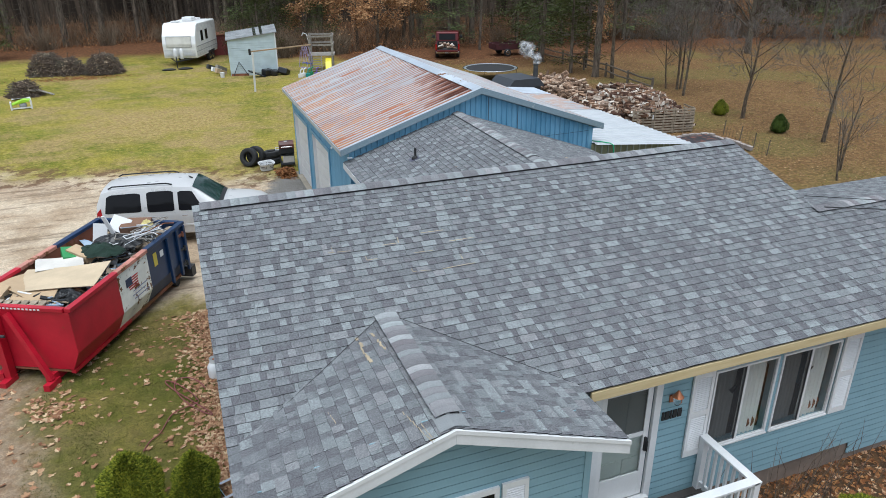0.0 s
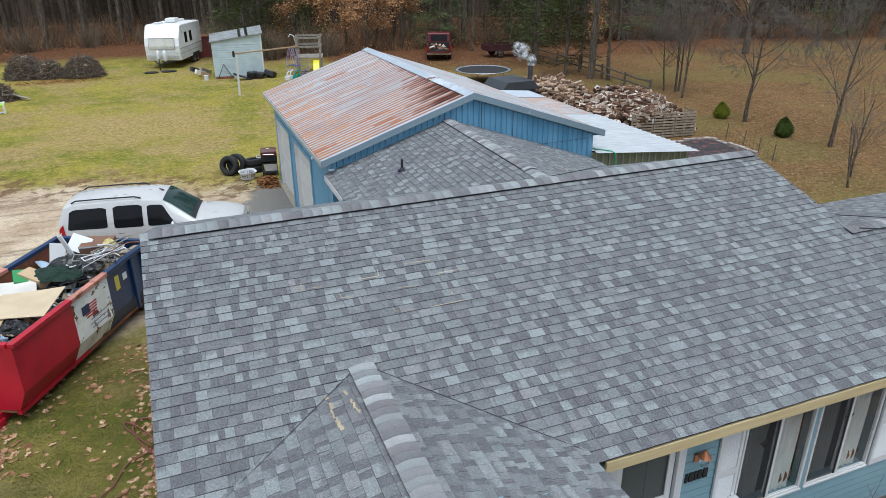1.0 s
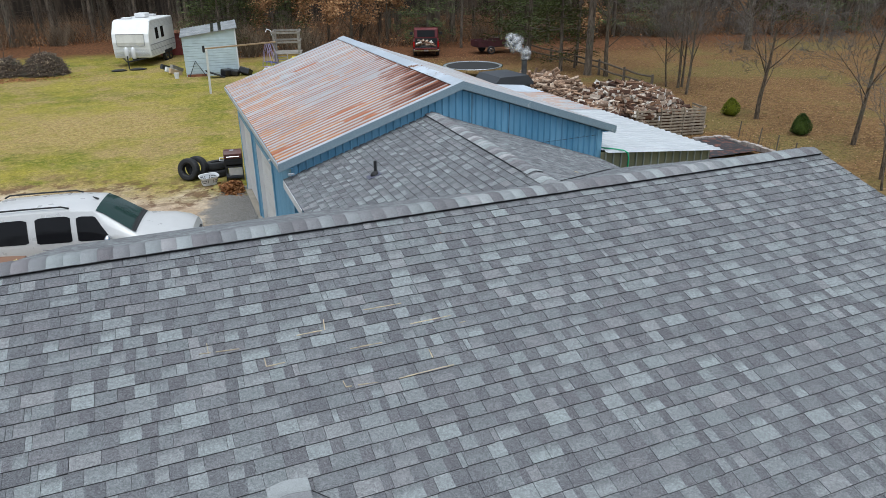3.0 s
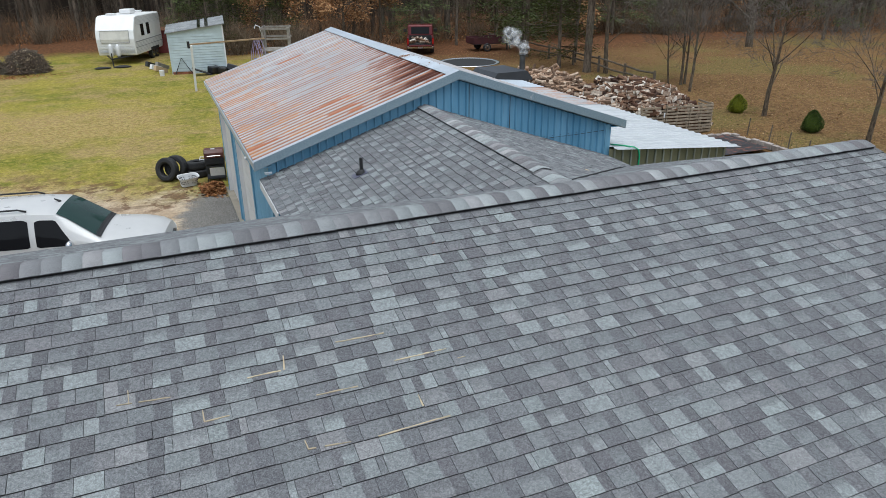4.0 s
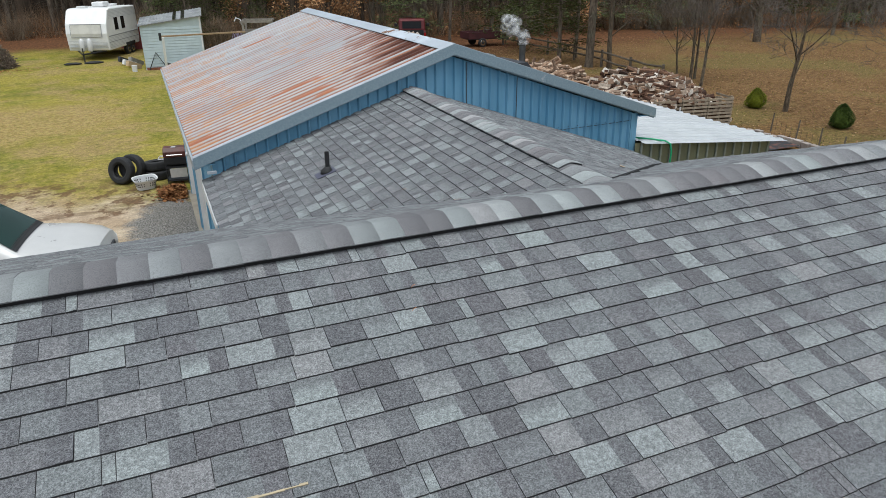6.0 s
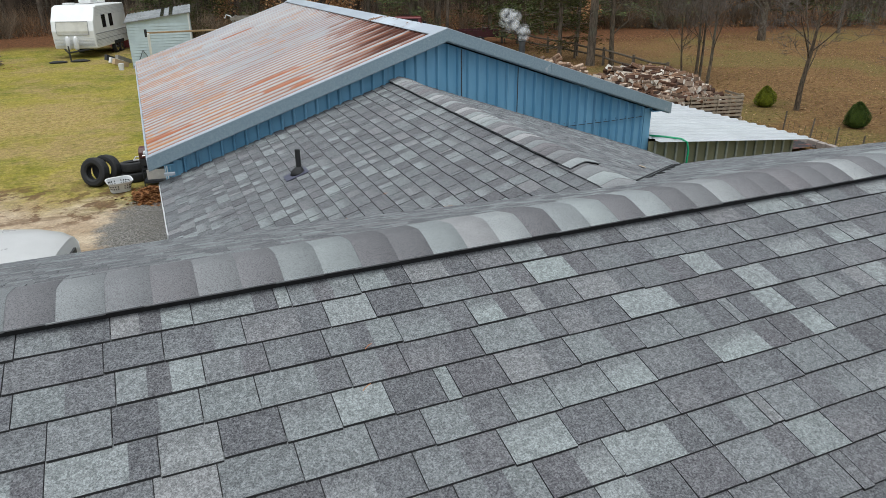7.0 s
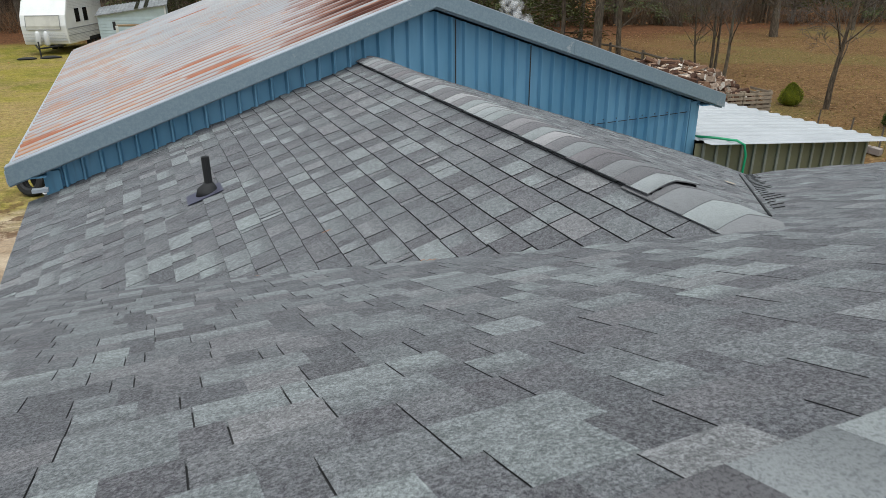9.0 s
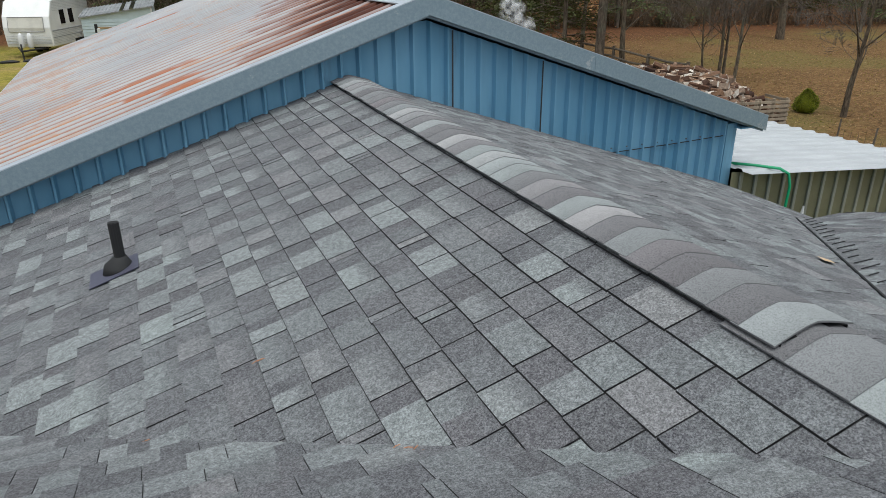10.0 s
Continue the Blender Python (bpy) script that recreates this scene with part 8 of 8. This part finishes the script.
def bare_tree(m, base, height, r, seed, lean=(0, 0), fork=0.35, depth_max=4, width=1.0, twigs=None):
    q = random.Random(seed)
    tips = []

    def grow(p, d, length, rr, depth):
        pts, rad, e = branch(twigs if twigs and depth > 1 else m, p, d, length, rr, depth, q, tips, up=0.20)
        if depth >= depth_max:
            return
        n = q.randint(9, 11) if depth == 0 and depth_max > 3 else q.randint(3, 4) if depth < depth_max - 1 else q.randint(4, 5)
        for k in range(n):
            f = q.uniform(fork if depth == 0 else 0.25, 1.0)
            i = min(len(pts) - 2, int(f * (len(pts) - 1)))
            s = pts[i].lerp(pts[i + 1], f * (len(pts) - 1) - i)
            a = q.uniform(0, 2 * math.pi)
            side = e.orthogonal().normalized()
            side.rotate(Matrix.Rotation(a, 3, e))
            nd = (e * q.uniform(0.5, 0.9) + side * q.uniform(0.5, 1.0) * width + Vector((0, 0, 0.12))).normalized()
            grow(s, nd, length * q.uniform(0.45, 0.70), rad[i] * q.uniform(0.28, 0.48), depth + 1)
    grow(Vector(base), Vector((lean[0], lean[1], 1)).normalized(), height * 0.55, r, 0)
    return tips


def add_tree(name, x, y, height, r, seed, label, category="tree", group="", stems=((0, 0, 0, 0, 1.0),), depth=5, bark=None, width=1.0):
    t = thing(name, label, category, gz_at(x, y, -0.05), group)
    for dx, dy, lx, ly, f in stems:
        trunk, fine = M(), M()
        bare_tree(trunk, (dx, dy, 0), height * f, r * f, seed + int(100 * dx), (lx, ly), 0.3, depth, width, fine)
        part("trunk", trunk, bark or BARK, t, smooth=True, fix=False)
        tagged(part("crown", fine, PALE_TWIG, t, "fine grey twigs", smooth=True, fix=False), kind="stuff")
    return t


add_tree("bare_tree", 27.75, 28.15, 7.6, 0.115, 41, "bare grey maple with spreading limbs in the field", group="bare field trees", stems=((0, 0, 0.03, -0.03, 1.0),), depth=5, width=1.2)
add_tree("bare_tree", 29.6, 35.9, 9.5, 0.085, 52, "clump of bare grey saplings in the field", group="bare field trees", stems=((0, 0, -0.02, 0, 1.0), (0.35, 0.1, 0.06, 0.05, 0.9), (-0.45, 0.5, -0.05, 0.1, 0.7)), depth=4)
add_tree("bare_tree", 28.65, 34.1, 9.0, 0.085, 63, "leaning bare grey tree in the field", group="bare field trees", stems=((0, 0, 0.16, 0.05, 1.0),))
add_tree("bare_tree", 27.65, 22.9, 8.4, 0.105, 77, "dark leaning bare tree with low limbs", group="bare field trees", stems=((0, 0, 0.02, 0.0, 1.0),), depth=5, width=1.05)
add_tree("bare_tree", 24.7, 19.4, 5.5, 0.06, 85, "thin bare sapling in the grass", group="bare field trees", stems=((0, 0, 0.12, 0.02, 1.0), (-0.2, -0.1, -0.02, 0.04, 0.7)), depth=3)
add_tree("bare_tree", 23.4, 18.4, 4.2, 0.045, 96, "thin bare sapling in the grass", group="bare field trees", stems=((0, 0, 0.03, 0.1, 1.0),), depth=3)
add_tree("bare_tree", 45.0, 46.3, 10.0, 0.30, 97, "thick bare tree standing in the field", group="bare field trees")
add_tree("bare_tree", 27.95, 40.7, 10.0, 0.16, 98, "bare tree beside the rail fence", group="bare field trees")

# ---- evergreens ----
def tuft_cloud(m, centres, size, n, q, flat=0.4):
    """Small crossed needle sprays round the given points."""
    for c in centres:
        for k in range(n):
            p = Vector(c) + Vector((q.gauss(0, size), q.gauss(0, size), q.gauss(0, size * flat)))
            a = Vector((q.gauss(0, 1), q.gauss(0, 1), q.gauss(0, 0.4))).normalized()
            b = a.orthogonal().normalized()
            L, w = size * q.uniform(0.4, 0.9), size * q.uniform(0.06, 0.14)
            m.poly([p - b * w, p + a * L, p + b * w])


def pine(name_seed, height, r, crown_from, reach, sprays, dead=14):
    """Trunk with dead lower twigs, and a crown of needle sprays on whorled limbs. Returns two meshes."""
    q = random.Random(name_seed)
    trunk, crown = M(), M()
    top = Vector((q.uniform(-0.3, 0.3), q.uniform(-0.3, 0.3), height))
    trunk.tube([(0, 0, -0.2), (0.03, 0, 0.4), top * 0.35, top * 0.7, top], [r * 1.25, r, r * 0.85, r * 0.5, 0.02], 9, caps=False)
    for k in range(dead):
        z = q.uniform(1.2, max(1.6, crown_from * height))
        a = q.uniform(0, 2 * math.pi)
        d = Vector((math.cos(a), math.sin(a), q.uniform(-0.25, 0.15)))
        p = top * (z / height)
        n = q.uniform(0.4, 1.6)
        trunk.tube([p, p + d * n * 0.5 + Vector((0, 0, 0.05)), p + d * n + Vector((0, 0, q.uniform(-0.2, 0.1)))], [0.022, 0.014, 0.005], 3, caps=False)
    z = crown_from * height
    while z < height * 0.98:
        f = (z - crown_from * height) / (height * (1 - crown_from))
        for k in range(q.randint(4, 6)):
            a = q.uniform(0, 2 * math.pi)
            n = reach * (1 - 0.8 * f) * q.uniform(0.6, 1.1)
            d = Vector((math.cos(a), math.sin(a), q.uniform(-0.2, 0.2)))
            p = top * (z / height)
            e = p + d * n
            trunk.tube([p, e], [0.035 * (1 - f) + 0.01, 0.006], 3, caps=False)
            tuft_cloud(crown, [p.lerp(e, t) for t in (0.45, 0.65, 0.8, 0.95, 1.05)], 0.34, sprays, q)
        z += q.uniform(0.35, 0.6) * (1 if height < 8 else 1.5)
    return trunk.data("trunk", True, False), crown.data("crown", False, False)


pine_kinds = [(pine(200 + k, h, r, c, w, s, dead)) for k, (h, r, c, w, s, dead) in enumerate(((17, 0.20, 0.45, 2.4, 10, 30), (15, 0.16, 0.42, 2.1, 10, 26), (18, 0.24, 0.5, 2.6, 10, 34), (13, 0.13, 0.40, 1.8, 10, 22), (9, 0.14, 0.10, 2.6, 16, 8), (10, 0.16, 0.14, 2.9, 16, 10)))]
for trunk_me, crown_me in pine_kinds:
    trunk_me.materials.append(PINE_BARK)
    crown_me.materials.append(NEEDLE)


def plant_pine(kind, x, y, scale, turn, name, label, group):
    t = thing(name, label, "tree", gz_at(x, y, -0.05, turn) @ Matrix.Scale(scale, 4), group)
    part("trunk", pine_kinds[kind][0], PINE_BARK, t)
    part("crown", pine_kinds[kind][1], NEEDLE, t)


def edge_y(x):
    """Where the wood begins, north of the yard."""
    if x < 0:
        return 78 + 0.25 * x
    if x < 6:
        return 78 - 2.7 * x
    if x < 30:
        return 61.8
    if x < 38:
        return 61.5
    return 61.5 - 0.40 * (x - 38)


q = random.Random(77)
placed = 0
while placed < 185:
    x = q.uniform(-45, 105)
    deep = q.random() ** 1.6 * 25
    y = edge_y(x) + 0.5 + deep
    plant_pine(q.choice((0, 1, 2, 3, 0, 2)), x, y, q.uniform(0.8, 1.2), q.uniform(0, 360), "pine_tree", "tall bare-trunked pine at the wood's edge", "pines of the wood")
    placed += 1
# western side and behind the camera, so that windows and paint have woods to mirror
for k in range(125):
    a = q.uniform(math.radians(150), math.radians(395))
    r = q.uniform(55, 80)
    x, y = 5 + r * math.cos(a), 20 + r * math.sin(a)
    if y < edge_y(x) - 4:
        plant_pine(q.choice((0, 1, 2, 3)), x, y, q.uniform(0.8, 1.1), q.uniform(0, 360), "pine_tree", "tall bare-trunked pine round the yard", "pines round the yard")
# dull green pines by the fence and behind the boiler
for x, y, kind, s in ((27.15, 41.6, 2, 1.0), (26.4, 43.6, 4, 0.9), (26.9, 48.8, 5, 1.1), (28.6, 45.2, 3, 0.9), (23.6, 60.5, 4, 1.1), (30.5, 60.5, 5, 1.1), (33.8, 58.0, 4, 1.2), (25.5, 57.8, 3, 0.9), (36.5, 60.0, 5, 1.2), (28.6, 52.5, 4, 0.9), (8.3, 63.0, 5, 1.0), (12.6, 63.5, 4, 0.9), (-22, 70.5, 4, 1.0), (5.6, 61.5, 4, 0.9), (6.6, 60.2, 5, 0.7), (-14.0, 68.0, 4, 0.9), (41, 58.5, 5, 1.1), (46, 57.5, 4, 1.1), (55, 53.5, 5, 1.0), (60, 51, 4, 1.1), (68, 48.0, 5, 1.1)):
    plant_pine(kind, x, y, s, q.uniform(0, 360), "young_pine", "dull green pine with low grey branches", "young pines")

# russet oaks that keep their leaves
for x, y, h, seed in ((15.5, 62.5, 7.5, 301), (18.5, 63.8, 8.0, 302), (13.8, 64.6, 7.0, 303), (17.2, 61.8, 6.5, 306), (20.6, 62.6, 7.0, 307), (11.5, 66.0, 6.0, 308), (39.5, 59.0, 6.0, 304), (52.0, 56.0, 7.0, 305)):
    t = thing("oak_tree", "young oak holding russet autumn leaves", "tree", gz_at(x, y, -0.05), "russet oaks")
    wood, leaves = M(), M()
    tips = bare_tree(wood, (0, 0, 0), h, 0.16, seed, (0.05, -0.1), 0.12, 3, 1.1)
    qq = random.Random(seed)
    for c in tips:
        for k in range(26):
            p = c + Vector((qq.gauss(0, 0.30), qq.gauss(0, 0.30), qq.gauss(0, 0.22)))
            a = Vector((qq.gauss(0, 1), qq.gauss(0, 1), qq.gauss(0, 0.6))).normalized()
            b = a.orthogonal().normalized()
            s = qq.uniform(0.07, 0.13)
            leaves.poly([p - a * s, p + b * s * 0.6, p + a * s, p - b * s * 0.6])
    part("trunk", wood, BARK, t, smooth=True, fix=False)
    part("crown", leaves, OAK_CROWN, t, "russet dry leaves", fix=False)

# bare undergrowth along the wood's edge
brushwood = M()
for k in range(15000):
    x = q.uniform(-45, 100)
    y = edge_y(x) + q.random() ** 1.5 * 24 - 1.0
    g = ground_z(x, y)
    h = q.uniform(0.4, 2.8) * (0.45 if q.random() < 0.4 else 1.0)
    for j in range(q.randint(2, 4)):
        d = Vector((q.gauss(0, 0.35), q.gauss(0, 0.35), 1)).normalized()
        b = Vector((q.gauss(0, 1), q.gauss(0, 1), 0)).normalized() * q.uniform(0.008, 0.024)
        p = Vector((x + q.gauss(0, 0.2), y + q.gauss(0, 0.2), g))
        m1 = p + d * h * 0.5 + Vector((q.gauss(0, 0.1), q.gauss(0, 0.1), 0))
        t1 = p + d * h + Vector((q.gauss(0, 0.3), q.gauss(0, 0.3), 0))
        brushwood.poly([p - b, p + b, m1 + b * 0.6, m1 - b * 0.6])
        brushwood.poly([m1 - b * 0.6, m1 + b * 0.6, t1])
tagged(part("undergrowth", brushwood, BRUSH, fix=False), "bare brown undergrowth along the wood's edge", "undergrowth", kind="stuff")
TAN_TWIG = make_leaf("tan_bush_twigs", [(0.0, (0.10, 0.072, 0.048)), (0.5, (0.21, 0.155, 0.105)), (1.0, (0.34, 0.26, 0.18))])
bush_kinds = []
for k in range(3):
    bush = M()
    for j in range(420):
        d = Vector((q.gauss(0, 0.42), q.gauss(0, 0.42), 1)).normalized()
        h = q.uniform(0.9, 3.0)
        b = Vector((q.gauss(0, 1), q.gauss(0, 1), 0)).normalized() * q.uniform(0.008, 0.018)
        p = Vector((q.gauss(0, 0.35), q.gauss(0, 0.35), 0))
        m1 = p + d * h * 0.5 + Vector((q.gauss(0, 0.10), q.gauss(0, 0.10), 0))
        t1 = p + d * h + Vector((q.gauss(0, 0.35), q.gauss(0, 0.35), -0.1))
        bush.poly([p - b, p + b, m1 + b * 0.6, m1 - b * 0.6])
        bush.poly([m1 - b * 0.6, m1 + b * 0.6, t1])
    me = bush.data("bare_bush", False, False)
    me.materials.append(TAN_TWIG)
    bush_kinds.append(me)
for k in range(64):
    x = q.uniform(-32, 8) if k < 26 else q.uniform(20, 62) if k < 46 else q.uniform(1.5, 14)
    y = edge_y(x) + q.uniform(-2.0, 2.5)
    tagged(part("bare_bush", bush_kinds[k % 3], TAN_TWIG, at=gz_at(x, y, -0.02, q.uniform(0, 360)) @ Matrix.Scale(q.uniform(0.6, 1.25), 4)), "leafless tan bush at the wood's edge", "bush", "bushes at the wood's edge")
fern = M()
for k in range(26000):
    x = q.uniform(-45, 100)
    y = edge_y(x) + q.random() * 16 - 2.5
    p = Vector((x, y, ground_z(x, y) + q.random() ** 2 * 0.9))
    a = Vector((q.gauss(0, 1), q.gauss(0, 1), q.gauss(0.4, 0.5))).normalized() * q.uniform(0.08, 0.24)
    b = a.orthogonal().normalized() * q.uniform(0.02, 0.07)
    fern.poly([p - b, p + b, p + a])
tagged(part("dead_bracken", fern, OAK, fix=False), "dead russet bracken and leaves at the wood's edge", "bracken", kind="stuff")
# sheet behind the pines, painted with the shade between their trunks
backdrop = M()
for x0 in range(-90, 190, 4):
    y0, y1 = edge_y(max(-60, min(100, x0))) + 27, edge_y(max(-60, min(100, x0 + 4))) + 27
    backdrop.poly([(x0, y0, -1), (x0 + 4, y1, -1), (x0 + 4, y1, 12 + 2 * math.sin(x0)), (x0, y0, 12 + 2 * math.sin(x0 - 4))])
DEPTH = Mat("painted_wood_shade", 1.0)
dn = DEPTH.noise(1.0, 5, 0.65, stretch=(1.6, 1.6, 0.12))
tagged(part("backdrop", backdrop, DEPTH.done(DEPTH.mix(DEPTH.step(dn, 0.4, 0.65), (0.030, 0.023, 0.016), (0.110, 0.083, 0.060)))), "backdrop sheet painted with the wood's shade", "backdrop", kind="structure")


def shrub(name, x, y, h, w, seed, label, mm, tip=0.7, n=9000, leaf=0.026):
    """A dense clipped-looking evergreen: trunk, and sprays over a rough cone."""
    qq = random.Random(seed)
    t = thing(name, label, "shrub", gz_at(x, y), "evergreen shrubs")
    part("trunk", M().tube([(0, 0, 0), (0, 0, h * 0.7)], [0.05, 0.02], 6), BARK, t)
    crown = M()
    core = [[(0.82 * w * (math.sin(math.pi * (0.16 + 0.84 * f ** tip)) ** 0.62) * math.cos(2 * math.pi * k / 14), 0.82 * w * (math.sin(math.pi * (0.16 + 0.84 * f ** tip)) ** 0.62) * math.sin(2 * math.pi * k / 14), 0.03 + 0.94 * h * f) for k in range(14)] for f in (0.0, 0.1, 0.25, 0.4, 0.55, 0.7, 0.85, 1.0)]
    crown.grid(core, True)
    for k in range(n):
        f = qq.random()
        a = qq.uniform(0, 2 * math.pi)
        lump = 1 + 0.16 * math.sin(3 * a + 5 * f + seed) + 0.10 * math.sin(7 * a - 9 * f)
        r = w * (math.sin(math.pi * (0.16 + 0.84 * f ** tip)) ** 0.62) * lump * (1 - 0.25 * qq.random() ** 2)
        p = Vector((r * math.cos(a), r * math.sin(a), 0.04 + h * f * (1 + 0.02 * qq.gauss(0, 1))))
        out = Vector((math.cos(a), math.sin(a), 0.9)) + Vector((qq.gauss(0, 0.5), qq.gauss(0, 0.5), qq.gauss(0, 0.4)))
        out = out.normalized() * leaf * qq.uniform(1.0, 2.2)
        b = out.orthogonal().normalized() * leaf * qq.uniform(0.25, 0.5)
        crown.poly([p - b, p + b, p + out])
    part("crown", crown, mm, t, fix=False)


shrub("evergreen_shrub", 27.25, 29.3, 0.78, 0.38, 1, "small yellow-green conical shrub in the field", ARBOR)
shrub("evergreen_shrub", 27.1, 25.05, 0.86, 0.38, 2, "small dark green conical shrub in the field", SPRUCE)
shrub("arborvitae", -1.68, 9.75, 1.22, 0.50, 3, "bushy green arborvitae by the house", ARBOR, n=22000)
shrub("arborvitae", -0.72, 9.75, 0.98, 0.36, 4, "bushy green arborvitae by the house", ARBOR, n=16000)
shrub("evergreen_shrub", 9.2, 5.35, 0.45, 0.42, 5, "low clipped green shrub in the front bed", ARBOR, n=4000)
weeds = M()
for k in range(60):
    x, y = q.gauss(8.6, 0.8), q.uniform(5.8, 6.4)
    p = Vector((x, y, ground_z(x, y)))
    d = Vector((q.gauss(0, 0.25), q.gauss(-0.1, 0.2), 1)).normalized()
    n = q.uniform(0.5, 1.5)
    weeds.tube([p, p + d * n * 0.6, p + d * n + Vector((q.gauss(0, 0.15), q.gauss(0, 0.1), 0))], [0.007, 0.005, 0.002], 3)
tagged(part("bare_stems", weeds, TWIG, fix=False), "thin bare stems before the front wall", "stems", kind="stuff")

FIELD_LEAF = make_leaf("brown_field_leaves", [(0.0, (0.15, 0.074, 0.032)), (0.5, (0.27, 0.145, 0.064)), (0.85, (0.38, 0.230, 0.115)), (1.0, (0.54, 0.39, 0.22))])
# ---- fallen leaves and grass ----
def leaf_litter(n, spot, size, name, label, mm=None, mound=None):
    m = M()
    for k in range(n):
        x, y = spot()
        p = Vector((x, y, ground_z(x, y) + q.uniform(0.004, 0.014)))
        if mound:
            p.z += mound[3] * math.exp(-((x - mound[0]) ** 2 + (y - mound[1]) ** 2) / mound[2] ** 2) * q.random()
        a = Vector((q.gauss(0, 1), q.gauss(0, 1), q.gauss(0, 0.4 if mound else 0.15))).normalized() * size * q.uniform(0.5, 1.2)
        b = a.cross(Vector((q.gauss(0, 0.2), q.gauss(0, 0.2), 1))).normalized() * a.length * q.uniform(0.7, 1.0)
        curl = a.length * q.uniform(0.0, 0.35)
        # five lobes round the leaf, the two halves folded up along the midrib
        for s in (1, -1):
            m.poly([p - a * 0.5] + [p + a * u + b * v * s + Vector((0, 0, curl * v)) for u, v in ((-0.75, 0.35), (-0.3, 0.45), (-0.1, 0.95), (0.25, 0.45), (0.7, 0.6), (0.65, 0.2))] + [p + a * 1.1])
    tagged(part(name, m, mm or LITTER, fix=False), label, "leaves", kind="stuff")


leaf_litter(2400, lambda: (-0.05 - abs(q.gauss(0, 0.40)), q.uniform(8.0, 16.5)), 0.075, "leaf_drift", "tan maple leaves drifted along the house")
leaf_litter(760, lambda: (q.uniform(-6.5, 0.0), q.uniform(6.0, 16.5)), 0.085, "fallen_leaves", "scattered tan maple leaves on the side lawn")
leaf_litter(90, lambda: (q.gauss(-3.35, 0.28), q.gauss(13.3, 0.3)), 0.085, "leaf_drift", "small heap of tan leaves on the bare dirt")
leaf_litter(1200, lambda: (q.gauss(-6.6, 1.9), q.gauss(55.2, 0.6)), 0.07, "leaf_drift", "brown leaves round the brush piles", OAK)
leaf_litter(3000, lambda: (6.9 + abs(q.gauss(0, 4.5)), min(6.85, q.gauss(5.9, 1.3))), 0.06, "fallen_leaves", "brown leaves on the front bed", OAK)
leaf_litter(900, lambda: (6.9 + abs(q.gauss(0, 4.5)), min(6.85, q.gauss(5.9, 1.3))), 0.06, "fallen_leaves", "tan leaves on the front bed")
leaf_litter(1500, lambda: (min(3.86, q.gauss(3.58, 0.20)), q.gauss(27.45, 0.30)), 0.075, "leaf_drift", "heap of brown leaves by the workshop door", OAK, (3.6, 27.45, 0.4, 0.22))
leaf_litter(30000, lambda: (q.uniform(13, 46), q.uniform(10, 54)), 0.05, "fallen_leaves", "leaf litter over the field", FIELD_LEAF)


def turf(n, spot, size, name, mm=None):
    m = M()
    for k in range(n):
        x, y = spot()
        if 3.7 < x < 15.4 and 15 < y < 28.4:
            continue
        p = Vector((x, y, ground_z(x, y) - 0.005))
        for j in range(2):
            d = Vector((q.gauss(0, 0.6), q.gauss(0, 0.6), 1)).normalized() * size * q.uniform(0.5, 1.3)
            b = d.orthogonal().normalized() * size * q.uniform(0.10, 0.22)
            b.rotate(Matrix.Rotation(q.uniform(0, 6.28), 3, d.normalized()))
            m.poly([p - b, p + b, p + d])
    tagged(part(name, m, mm or GRASS, fix=False), "tufts of short autumn grass", "grass", kind="stuff")


turf(70000, lambda: (q.uniform(-14, 14), q.uniform(31.0, 62)), 0.03, "lawn_grass")
turf(40000, lambda: (q.uniform(-3.6, 0.1), q.uniform(6.5, 16.0)), 0.028, "side_lawn_grass", SIDE_GRASS)
turf(14000, lambda: (q.uniform(15, 50), q.uniform(10, 52)), 0.06, "field_grass")
